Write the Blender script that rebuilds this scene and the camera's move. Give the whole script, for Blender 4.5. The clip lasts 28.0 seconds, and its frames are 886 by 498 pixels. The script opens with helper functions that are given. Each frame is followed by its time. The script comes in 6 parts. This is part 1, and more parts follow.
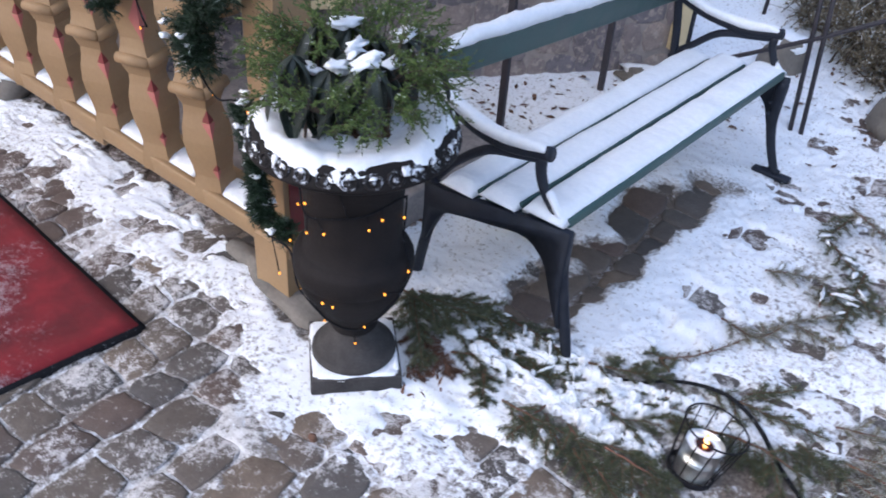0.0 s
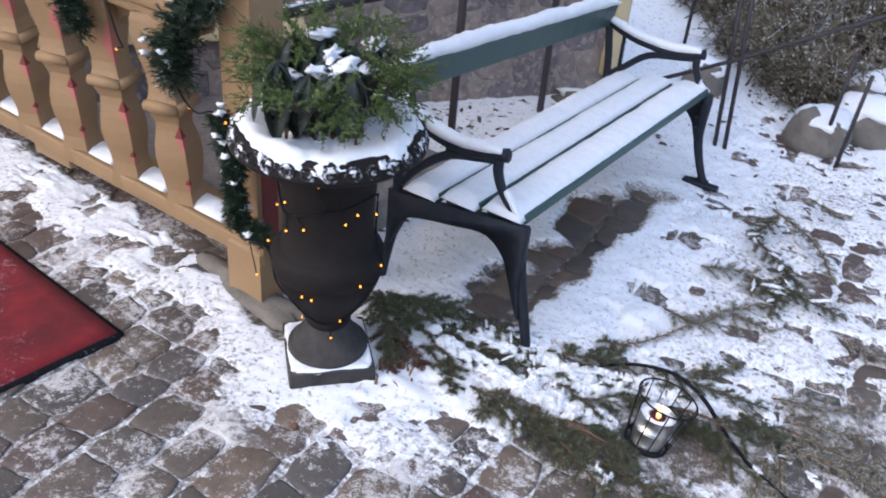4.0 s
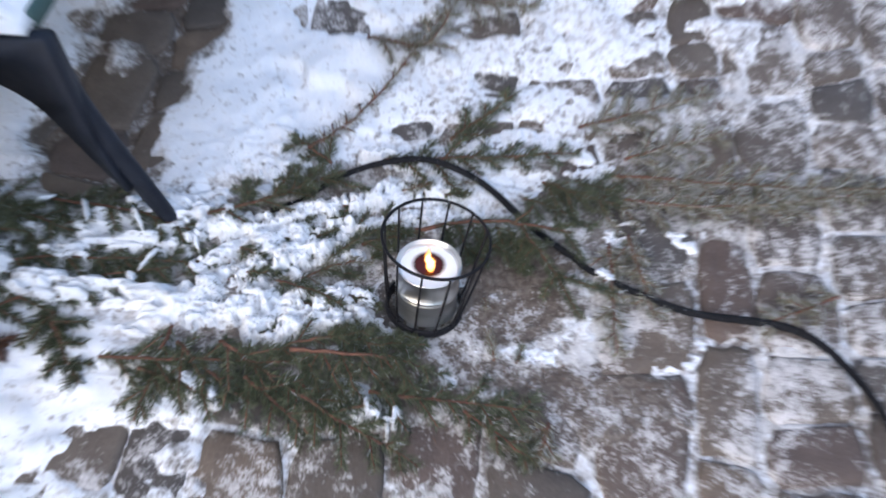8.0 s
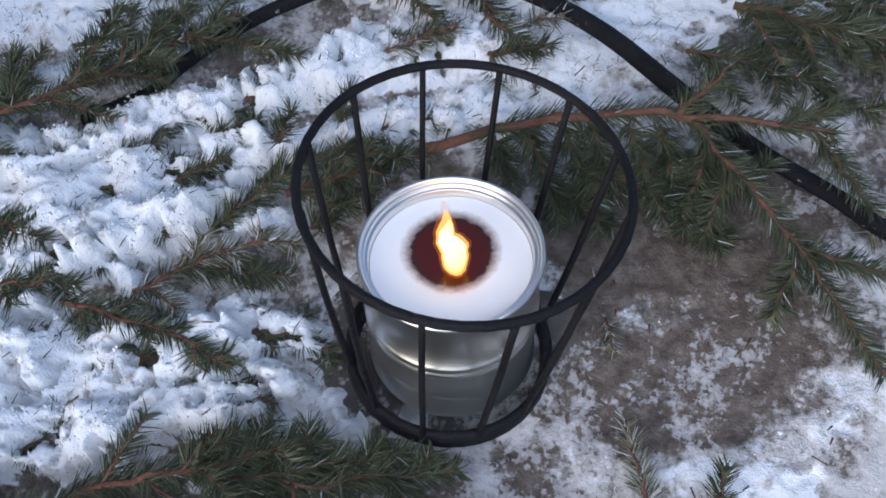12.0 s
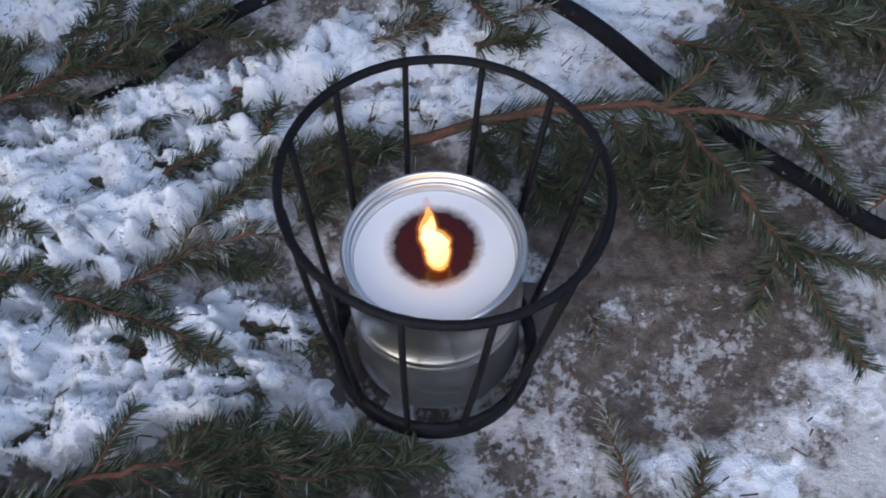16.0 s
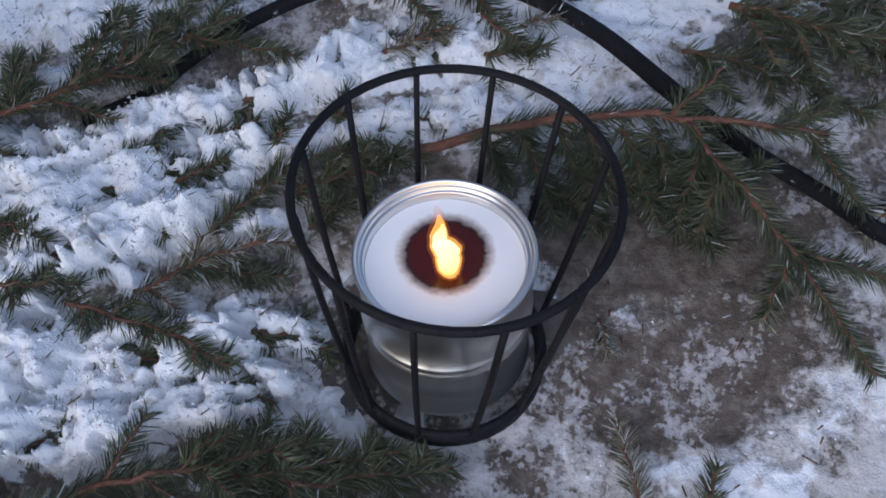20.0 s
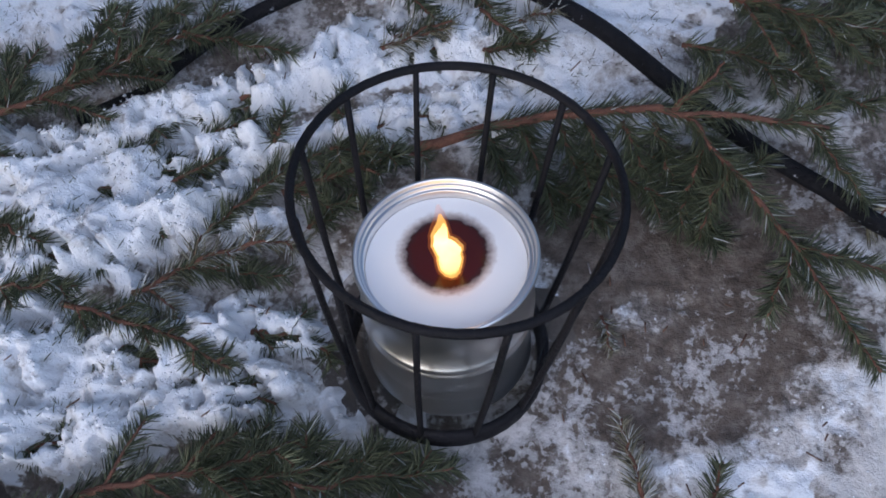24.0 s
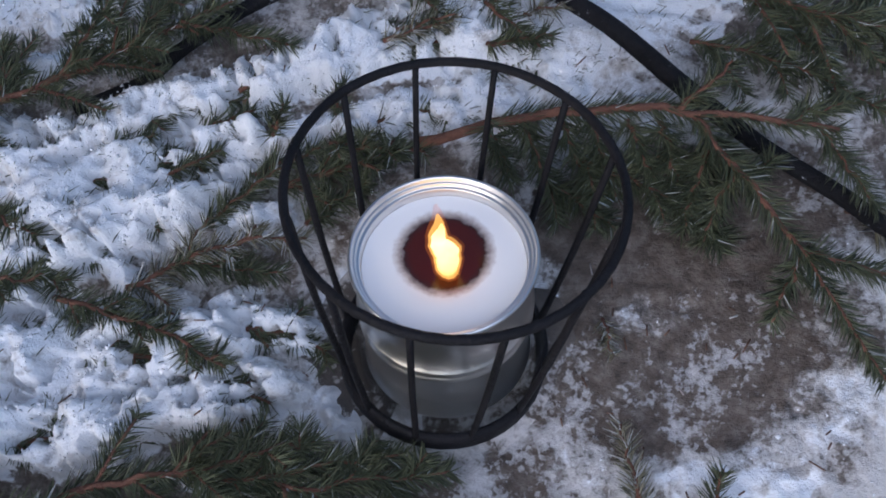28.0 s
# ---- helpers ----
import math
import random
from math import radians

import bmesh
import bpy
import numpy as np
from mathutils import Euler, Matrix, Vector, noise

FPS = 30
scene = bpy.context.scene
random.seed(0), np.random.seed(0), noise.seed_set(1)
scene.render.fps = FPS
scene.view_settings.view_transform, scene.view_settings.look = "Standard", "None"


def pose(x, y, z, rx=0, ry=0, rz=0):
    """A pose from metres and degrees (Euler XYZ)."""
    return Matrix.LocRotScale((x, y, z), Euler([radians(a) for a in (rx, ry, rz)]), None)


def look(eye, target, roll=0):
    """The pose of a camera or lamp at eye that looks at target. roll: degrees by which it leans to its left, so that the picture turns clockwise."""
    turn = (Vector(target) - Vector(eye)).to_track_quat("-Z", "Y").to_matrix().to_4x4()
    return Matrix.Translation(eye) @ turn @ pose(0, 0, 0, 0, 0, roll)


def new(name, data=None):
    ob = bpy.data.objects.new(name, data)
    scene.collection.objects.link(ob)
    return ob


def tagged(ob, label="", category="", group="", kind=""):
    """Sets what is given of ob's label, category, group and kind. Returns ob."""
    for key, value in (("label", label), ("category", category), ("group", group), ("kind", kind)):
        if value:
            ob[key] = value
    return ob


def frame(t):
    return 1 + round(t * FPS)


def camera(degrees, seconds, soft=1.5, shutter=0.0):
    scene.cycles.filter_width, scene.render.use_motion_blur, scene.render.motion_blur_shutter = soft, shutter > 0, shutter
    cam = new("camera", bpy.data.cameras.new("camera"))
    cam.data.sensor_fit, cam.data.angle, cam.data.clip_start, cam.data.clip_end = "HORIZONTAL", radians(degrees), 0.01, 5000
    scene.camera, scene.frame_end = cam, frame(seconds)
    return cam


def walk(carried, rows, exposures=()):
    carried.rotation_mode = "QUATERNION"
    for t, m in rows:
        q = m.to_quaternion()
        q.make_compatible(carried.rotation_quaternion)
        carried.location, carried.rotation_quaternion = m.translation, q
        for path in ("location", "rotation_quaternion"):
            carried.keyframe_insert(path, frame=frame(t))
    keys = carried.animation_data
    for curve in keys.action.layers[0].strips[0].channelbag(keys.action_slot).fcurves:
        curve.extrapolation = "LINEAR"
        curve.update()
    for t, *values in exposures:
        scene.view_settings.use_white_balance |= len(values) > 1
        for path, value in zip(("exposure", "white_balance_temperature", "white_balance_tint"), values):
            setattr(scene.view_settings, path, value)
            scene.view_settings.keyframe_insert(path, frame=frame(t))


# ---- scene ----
cam = camera(54.0, 28.0, soft=1.75, shutter=0.8)
PATH = [
    (0, (0.234, -1.671, 1.792), (-0.64, -0.319, 0.606), 4.3),
    (0.5, (0.295, -1.685, 1.805), (-0.573, -0.323, 0.626), 5.5),
    (1, (0.316, -1.795, 1.819), (-0.568, -0.421, 0.664), 3.9),
    (1.5, (0.298, -1.912, 1.819), (-0.582, -0.497, 0.713), 4.6),
    (2, (0.277, -1.938, 1.808), (-0.575, -0.479, 0.738), 5.5),
    (2.5, (0.279, -1.945, 1.808), (-0.544, -0.471, 0.736), 5.8),
    (4.5, (0.281, -1.877, 1.722), (-0.456, -0.381, 0.618), 4.5),
    (5, (0.398, -1.71, 1.635), (-0.1, -0.205, 0.415), 0.0),
    (5.5, (0.425, -1.576, 1.591), (0.069, -0.114, 0.274), -0.6),
    (6, (0.296, -1.455, 1.562), (0.109, -0.059, 0.143), -1.3),
    (6.5, (0.148, -1.359, 1.563), (0.14, -0.05, 0.051), 2.2),
    (7, (0.112, -1.245, 1.543), (0.077, 0.028, 0.001), 1.2),
    (7.5, (0.132, -1.049, 1.504), (0.031, 0.176, -0.073), -1.2),
    (8, (0.088, -0.745, 1.27), (-0.012, 0.366, -0.39), -2.8),
    (8.5, (0.035, -0.519, 1.002), (0.005, 0.499, -0.72), -0.4),
    (9, (0.067, -0.386, 0.822), (-0.035, 0.559, -0.938), -4.7),
    (9.5, (0.052, -0.302, 0.671), (-0.052, 0.684, -1.065), -5.0),
    (10, (0.055, -0.208, 0.559), (-0.132, 0.705, -1.211), -9.7),
    (10.5, (0.059, -0.193, 0.533), (-0.164, 0.695, -1.245), -12.8),
    (11, (0.059, -0.202, 0.532), (-0.192, 0.671, -1.249), -15.0),
    (11.5, (0.053, -0.205, 0.533), (-0.194, 0.666, -1.251), -15.1),
    (12, (0.052, -0.203, 0.534), (-0.193, 0.674, -1.247), -15.1),
    (12.5, (0.056, -0.202, 0.535), (-0.184, 0.684, -1.242), -15.0),
    (13, (0.061, -0.202, 0.535), (-0.175, 0.704, -1.232), -14.7),
    (13.5, (0.063, -0.203, 0.535), (-0.156, 0.687, -1.242), -15.1),
    (15.5, (0.07, -0.187, 0.54), (-0.158, 0.667, -1.254), -14.7),
    (16, (0.064, -0.194, 0.541), (-0.189, 0.631, -1.263), -16.5),
    (16.5, (0.062, -0.197, 0.542), (-0.208, 0.632, -1.259), -17.4),
    (17, (0.062, -0.193, 0.543), (-0.206, 0.649, -1.251), -17.2),
    (17.5, (0.065, -0.192, 0.543), (-0.199, 0.666, -1.244), -16.7),
    (18, (0.065, -0.193, 0.543), (-0.193, 0.677, -1.239), -16.2),
    (18.5, (0.065, -0.195, 0.542), (-0.189, 0.685, -1.236), -15.8),
    (19, (0.065, -0.197, 0.542), (-0.193, 0.684, -1.235), -15.8),
    (19.5, (0.063, -0.196, 0.543), (-0.2, 0.67, -1.241), -16.4),
    (20, (0.061, -0.197, 0.543), (-0.203, 0.651, -1.249), -16.7),
    (20.5, (0.062, -0.197, 0.542), (-0.202, 0.638, -1.256), -17.2),
    (21, (0.063, -0.199, 0.542), (-0.203, 0.634, -1.257), -17.2),
    (21.5, (0.063, -0.199, 0.541), (-0.201, 0.634, -1.257), -17.2),
    (23.5, (0.059, -0.194, 0.541), (-0.201, 0.643, -1.256), -17.0),
    (24, (0.058, -0.191, 0.541), (-0.199, 0.639, -1.26), -17.1),
    (24.5, (0.057, -0.189, 0.54), (-0.192, 0.636, -1.265), -16.7),
    (25, (0.057, -0.187, 0.539), (-0.19, 0.629, -1.27), -16.7),
    (25.5, (0.054, -0.184, 0.54), (-0.197, 0.621, -1.274), -17.0),
    (26, (0.053, -0.179, 0.541), (-0.204, 0.618, -1.275), -17.2),
    (26.5, (0.059, -0.173, 0.54), (-0.189, 0.627, -1.276), -16.7),
    (27, (0.067, -0.17, 0.54), (-0.189, 0.624, -1.278), -17.3),
    (27.5, (0.066, -0.171, 0.539), (-0.201, 0.615, -1.281), -17.9),
    (28, (0.062, -0.18, 0.534), (-0.212, 0.623, -1.277), -17.8),
]
walk(cam, [(t, look(eye, target, roll)) for t, eye, target, roll in PATH], [(0, 0.51, 5450, 14), (5, 0.48, 5650, 14), (7, 0.38, 5700, 13), (8, 0.52, 5600, 12), (9.5, 0.50, 5500, 12), (11, 0.27, 5450, 11), (13.5, 0.01, 5400, 11), (16, -0.22, 5350, 13), (20, -0.26, 5350, 14), (28, -0.26, 5350, 14)])

# ---- light ----
world = bpy.data.worlds.new("winter_sky")
scene.world = world
world.use_nodes = True
wn = world.node_tree.nodes
wbg = wn["Background"]
wsky = wn.new("ShaderNodeTexSky")
wsky.sky_type = "NISHITA"
wsky.sun_disc = False
wsky.sun_elevation, wsky.sun_rotation = radians(38), radians(215)
wsky.air_density, wsky.dust_density = 1.2, 4.0
world.node_tree.links.new(wsky.outputs[0], wbg.inputs[0])
wbg.inputs[1].default_value = 0.15
sun = new("sun", bpy.data.lights.new("sun", "SUN"))
sun.data.energy, sun.data.angle, sun.data.color = 0.9, radians(60), (1.0, 0.99, 0.98)
sun.matrix_world = look((1.6, -2.0, 3.6), (0, 0, 0))

# ---- small tools ----
rng = np.random.default_rng(7)


def vnoise(x, y, size, seed=0):
    """Smooth random values 0 to 1 over the plan."""
    x, y = np.asarray(x, float) / size, np.asarray(y, float) / size
    xi, yi = np.floor(x).astype(np.int64), np.floor(y).astype(np.int64)
    fx, fy = x - xi, y - yi
    fx, fy = fx * fx * (3 - 2 * fx), fy * fy * (3 - 2 * fy)

    def h(a, b):
        n = (a * 374761393 + b * 668265263 + seed * 974634777) & 0x7FFFFFFF
        n = ((n ^ (n >> 13)) * 1274126177) & 0x7FFFFFFF
        return ((n ^ (n >> 16)) & 0xFFFF) / 65535.0

    return (h(xi, yi) * (1 - fx) + h(xi + 1, yi) * fx) * (1 - fy) + (h(xi, yi + 1) * (1 - fx) + h(xi + 1, yi + 1) * fx) * fy


def fbm(x, y, size, seed=0, octaves=4):
    total, weight, amp = 0.0, 0.0, 1.0
    for k in range(octaves):
        total, weight = total + amp * vnoise(x, y, size / 2**k, seed + 11 * k), weight + amp
        amp *= 0.55
    return total / weight


def smooth(a, b, v):
    s = np.clip((np.asarray(v, float) - a) / (b - a), 0, 1)
    return s * s * (3 - 2 * s)


def mesh_of(name, verts, faces, mat, flat=False):
    me = bpy.data.meshes.new(name)
    me.from_pydata([tuple(map(float, v)) for v in verts], [], [tuple(map(int, f)) for f in faces])
    if not flat:
        me.polygons.foreach_set("use_smooth", [True] * len(me.polygons))
    if mat:
        me.materials.append(mat)
    return me


def part(name, geo, mat, parent=None, label="", flat=False, m=None):
    ob = new(name, mesh_of(name, geo[0], geo[1], mat, flat))
    if m is not None:
        ob.matrix_world = m
    if parent is not None:
        ob.parent = parent
    return tagged(ob, label)


def thing(name, label, category, group="", kind="", m=None):
    ob = new(name)
    ob.empty_display_size = 0.05
    if m is not None:
        ob.matrix_world = m
    return tagged(ob, label, category, group, kind)


def join(*geos):
    verts, faces = [], []
    for v, f in geos:
        k = len(verts)
        verts += [tuple(p) for p in v]
        faces += [tuple(i + k for i in q) for q in f]
    return verts, faces


def moved(geo, m):
    return [m @ Vector(v) for v in geo[0]], geo[1]


def box(cx, cy, cz, sx, sy, sz, bevel=0.0, segments=2):
    bm = bmesh.new()
    bmesh.ops.create_cube(bm, size=1)
    for v in bm.verts:
        v.co = Vector((v.co.x * sx, v.co.y * sy, v.co.z * sz))
    if bevel:
        bmesh.ops.bevel(bm, geom=bm.edges[:], offset=bevel, segments=segments, affect="EDGES", profile=0.5)
    bm.verts.index_update()
    geo = [v.co + Vector((cx, cy, cz)) for v in bm.verts], [[v.index for v in f.verts] for f in bm.faces]
    bm.free()
    return geo


def curve_points(points, count):
    """A smooth curve through the points."""
    p = np.array(points, float)
    p = np.vstack([2 * p[0] - p[1], p, 2 * p[-1] - p[-2]])
    out = []
    spans = len(p) - 3
    for k in range(count + 1):
        s = min(k / count * spans, spans - 1e-6)
        i, f = int(s), s - int(s)
        a, b, c, d = p[i : i + 4]
        out.append(0.5 * (2 * b + (c - a) * f + (2 * a - 5 * b + 4 * c - d) * f * f + (3 * b - a - 3 * c + d) * f**3))
    return np.array(out)


def tube(points, radius, sides=8, flatten=1.0, closed=False, up=(0, 0, 1)):
    """A pipe along points; radius: one number or one a point; flatten: its thickness along up."""
    p = np.array(points, float)
    n = len(p)
    r = np.full(n, radius) if np.isscalar(radius) else np.array(radius, float)
    t = np.roll(p, -1, 0) - np.roll(p, 1, 0) if closed else np.gradient(p, axis=0)
    t /= np.linalg.norm(t, axis=1)[:, None] + 1e-9
    ref = np.tile(np.array(up, float), (n, 1))
    ref[np.abs((t * ref).sum(1)) > 0.97] = (1.0, 0.03, 0.02)
    side = np.cross(t, ref)
    side /= np.linalg.norm(side, axis=1)[:, None] + 1e-9
    top = np.cross(side, t)
    ang = np.arange(sides) * 2 * np.pi / sides
    v = p[:, None] + r[:, None, None] * (np.cos(ang)[None, :, None] * side[:, None] + flatten * np.sin(ang)[None, :, None] * top[:, None])
    verts = v.reshape(-1, 3).tolist()
    faces = []
    for i in range(n if closed else n - 1):
        j = (i + 1) % n
        for k in range(sides):
            l = (k + 1) % sides
            faces.append((i * sides + k, j * sides + k, j * sides + l, i * sides + l))
    if not closed:
        faces.append(tuple(range(sides)))
        faces.append(tuple(range((n - 1) * sides, n * sides))[::-1])
    return verts, faces


def lathe(profile, sides=32, turn=0.0, cap=True):
    """A turned body from (radius, height) pairs."""
    verts, faces = [], []
    for r, z in profile:
        for k in range(sides):
            a = turn + 2 * math.pi * k / sides
            verts.append((r * math.cos(a), r * math.sin(a), z))
    for i in range(len(profile) - 1):
        for k in range(sides):
            l = (k + 1) % sides
            faces.append((i * sides + k, i * sides + l, (i + 1) * sides + l, (i + 1) * sides + k))
    if cap:
        faces.append(tuple(range(sides))[::-1])
        faces.append(tuple(range((len(profile) - 1) * sides, len(profile) * sides)))
    return verts, faces


def blob(cx, cy, cz, sx, sy, sz, seed=0, rough=0.25, rings=7, sides=12):
    """A lumpy rounded mass."""
    verts, faces = [], []
    for i in range(rings + 1):
        th = math.pi * i / rings
        for k in range(sides):
            a = 2 * math.pi * k / sides
            d = Vector((math.sin(th) * math.cos(a), math.sin(th) * math.sin(a), math.cos(th)))
            s = 1 + rough * (noise.noise(d * 1.7 + Vector((seed * 3.1, seed * 1.7, 0))) + 0.5 * noise.noise(d * 4.1 + Vector((seed, 0, seed))))
            verts.append((cx + d.x * s * sx, cy + d.y * s * sy, cz + d.z * s * sz))
    for i in range(rings):
        for k in range(sides):
            l = (k + 1) % sides
            faces.append((i * sides + k, (i + 1) * sides + k, (i + 1) * sides + l, i * sides + l))
    return verts, faces


def snow_bar(points, width, height, seed=0, step=0.012, base=0.0, ragged=0.35, blunt=6):
    """A ridge of snow that lies along a line: rounded on top, ragged at both sides."""
    p = np.array(points, float)
    seg = np.linalg.norm(np.diff(p, axis=0), axis=1)
    at = np.r_[0, np.cumsum(seg)]
    n = max(int(at[-1] / step), 4)
    s = np.linspace(0, at[-1], n)
    q = np.stack([np.interp(s, at, p[:, k]) for k in range(3)], 1)
    t = np.gradient(q, axis=0)
    t /= np.linalg.norm(t, axis=1)[:, None]
    side = np.cross(t, (0, 0, 1.0))
    side /= np.linalg.norm(side, axis=1)[:, None]
    m = 11
    k = np.arange(n)
    end = np.minimum(1.0, np.minimum(blunt * (k + 0.3) / n, blunt * (n - k - 0.7) / n)) ** 0.5
    wl = width / 2 * (1 + ragged * (fbm(s, 1.0 + 0 * s, 0.05, seed) - 0.5))
    wr = width / 2 * (1 + ragged * (fbm(s, 7.0 + 0 * s, 0.05, seed + 3) - 0.5))
    h = height * end * (0.85 + 0.5 * (fbm(s, 3.0 + 0 * s, 0.12, seed + 5) - 0.5))
    f = np.linspace(-1, 1, m)[None, :]
    z = h[:, None] * np.maximum(0.0, 1 - np.abs(f) ** 3.2) ** 0.6 + 0.004 * (vnoise(s[:, None] + 9, f * 0.06, 0.012, seed) - 0.5) * (1 - f * f)
    z = z + base - 0.004 * (np.abs(f) > 0.99)
    w = np.where(f < 0, wl[:, None], wr[:, None]) * f
    v = q[:, None] + side[:, None] * w[..., None]
    v[..., 2] += z
    verts, faces = v.reshape(-1, 3).tolist(), []
    for i in range(n - 1):
        for k in range(m - 1):
            faces.append((i * m + k, i * m + k + 1, (i + 1) * m + k + 1, (i + 1) * m + k))
    faces.append(tuple(range(m))[::-1])
    faces.append(tuple(range((n - 1) * m, n * m)))
    faces += [((i + 1) * m, (i + 1) * m + m - 1, i * m + m - 1, i * m) for i in range(n - 1)]
    return verts, faces


# ---- materials ----
def material(name, color=(0.5, 0.5, 0.5), rough=0.6, metal=0.0):
    mat = bpy.data.materials.new(name)
    mat.use_nodes = True
    b = mat.node_tree.nodes["Principled BSDF"]
    b.inputs["Base Color"].default_value = (*color, 1)
    b.inputs["Roughness"].default_value = rough
    b.inputs["Metallic"].default_value = metal
    return mat


def node(mat, kind, **inputs):
    n = mat.node_tree.nodes.new(kind)
    for key, value in inputs.items():
        n.inputs[key.replace("_", " ")].default_value = value
    return n


def link(mat, a, b):
    mat.node_tree.links.new(a, b)


def coords(mat, where="Object"):
    if where == "World":
        return node(mat, "ShaderNodeNewGeometry").outputs["Position"]
    return node(mat, "ShaderNodeTexCoord").outputs["Object"]


def noise_node(mat, co, scale, detail=5.0, rough=0.6):
    n = node(mat, "ShaderNodeTexNoise", Scale=scale, Detail=detail, Roughness=rough)
    link(mat, co, n.inputs["Vector"])
    return n.outputs["Fac"]


def ramp(mat, fac, stops):
    r = node(mat, "ShaderNodeValToRGB")
    e = r.color_ramp.elements
    while len(e) < len(stops):
        e.new(0.5)
    for el, (at, col) in zip(e, stops):
        el.position, el.color = at, (*col, 1) if len(col) == 3 else col
    link(mat, fac, r.inputs["Fac"])
    return r.outputs["Color"]


def mix(mat, fac, a, b, kind="MIX"):
    n = node(mat, "ShaderNodeMix")
    n.data_type, n.blend_type = "RGBA", kind
    for sock, value in ((n.inputs[0], fac), (n.inputs[6], a), (n.inputs[7], b)):
        if isinstance(value, (int, float)):
            sock.default_value = value
        elif isinstance(value, tuple):
            sock.default_value = (*value, 1)
        else:
            link(mat, value, sock)
    return n.outputs[2]


def bump(mat, height, strength, distance=0.01):
    n = node(mat, "ShaderNodeBump", Strength=strength, Distance=distance)
    link(mat, height, n.inputs["Height"])
    link(mat, n.outputs["Normal"], mat.node_tree.nodes["Principled BSDF"].inputs["Normal"])


def finish(mat, color=None, rough=None):
    b = mat.node_tree.nodes["Principled BSDF"]
    if color is not None:
        link(mat, color, b.inputs["Base Color"])
    if rough is not None:
        link(mat, rough, b.inputs["Roughness"])
    return mat


def add_math(mat, kind, a, b):
    n = node(mat, "ShaderNodeMath")
    n.operation = kind
    for sock, value in ((n.inputs[0], a), (n.inputs[1], b)):
        if isinstance(value, (int, float)):
            sock.default_value = value
        else:
            link(mat, value, sock)
    return n.outputs[0]


def worn(name, dark, light, scale=30.0, rough=(0.5, 0.75), bump_scale=200.0, bump_by=0.25, dust=0.0, metal=0.0, where="Object", gloss=0.5):
    """Paint, stone or iron with two scales of variation, and a dusting of frost."""
    mat = material(name, light, 0.6, metal)
    co = coords(mat, where)
    big, fine = noise_node(mat, co, scale), noise_node(mat, co, bump_scale, 4)
    col = ramp(mat, big, [(0.3, dark), (0.7, light)])
    col = mix(mat, 0.25, col, ramp(mat, fine, [(0.35, dark), (0.65, light)]))
    if dust:
        f = ramp(mat, noise_node(mat, co, scale * 2.3, 8, 0.75), [(0.72 - dust, (0, 0, 0)), (0.80 - dust * 0.8, (1, 1, 1))])
        col = mix(mat, f, col, (0.72, 0.75, 0.80))
    bump(mat, fine, bump_by, 0.004)
    mat.node_tree.nodes["Principled BSDF"].inputs["Specular IOR Level"].default_value = gloss
    return finish(mat, col, ramp(mat, big, [(0.3, (rough[0],) * 3), (0.7, (rough[1],) * 3)]))


def frost_on(mat, co, more=0.0):
    """Patches of frost made of small flakes, which lie over stones and joints alike."""
    wide = add_math(mat, "MULTIPLY", noise_node(mat, co, 5, 4, 0.6), 0.46)
    mid = add_math(mat, "MULTIPLY", noise_node(mat, co, 38, 6, 0.7), 0.46)
    flake = node(mat, "ShaderNodeTexVoronoi", Scale=330.0, Randomness=1.0)
    link(mat, co, flake.inputs["Vector"])
    chip = node(mat, "ShaderNodeSeparateColor")
    link(mat, flake.outputs["Color"], chip.inputs[0])
    small = add_math(mat, "ADD", add_math(mat, "MULTIPLY", chip.outputs[0], 0.07), add_math(mat, "MULTIPLY", noise_node(mat, co, 170, 8, 0.8), 0.26))
    cover = add_math(mat, "ADD", wide, add_math(mat, "ADD", mid, small))
    return ramp(mat, cover, [(0.637 - more, (0, 0, 0)), (0.670 - more, (0.5, 0.5, 0.5)), (0.748 - more, (0.9, 0.9, 0.9))])


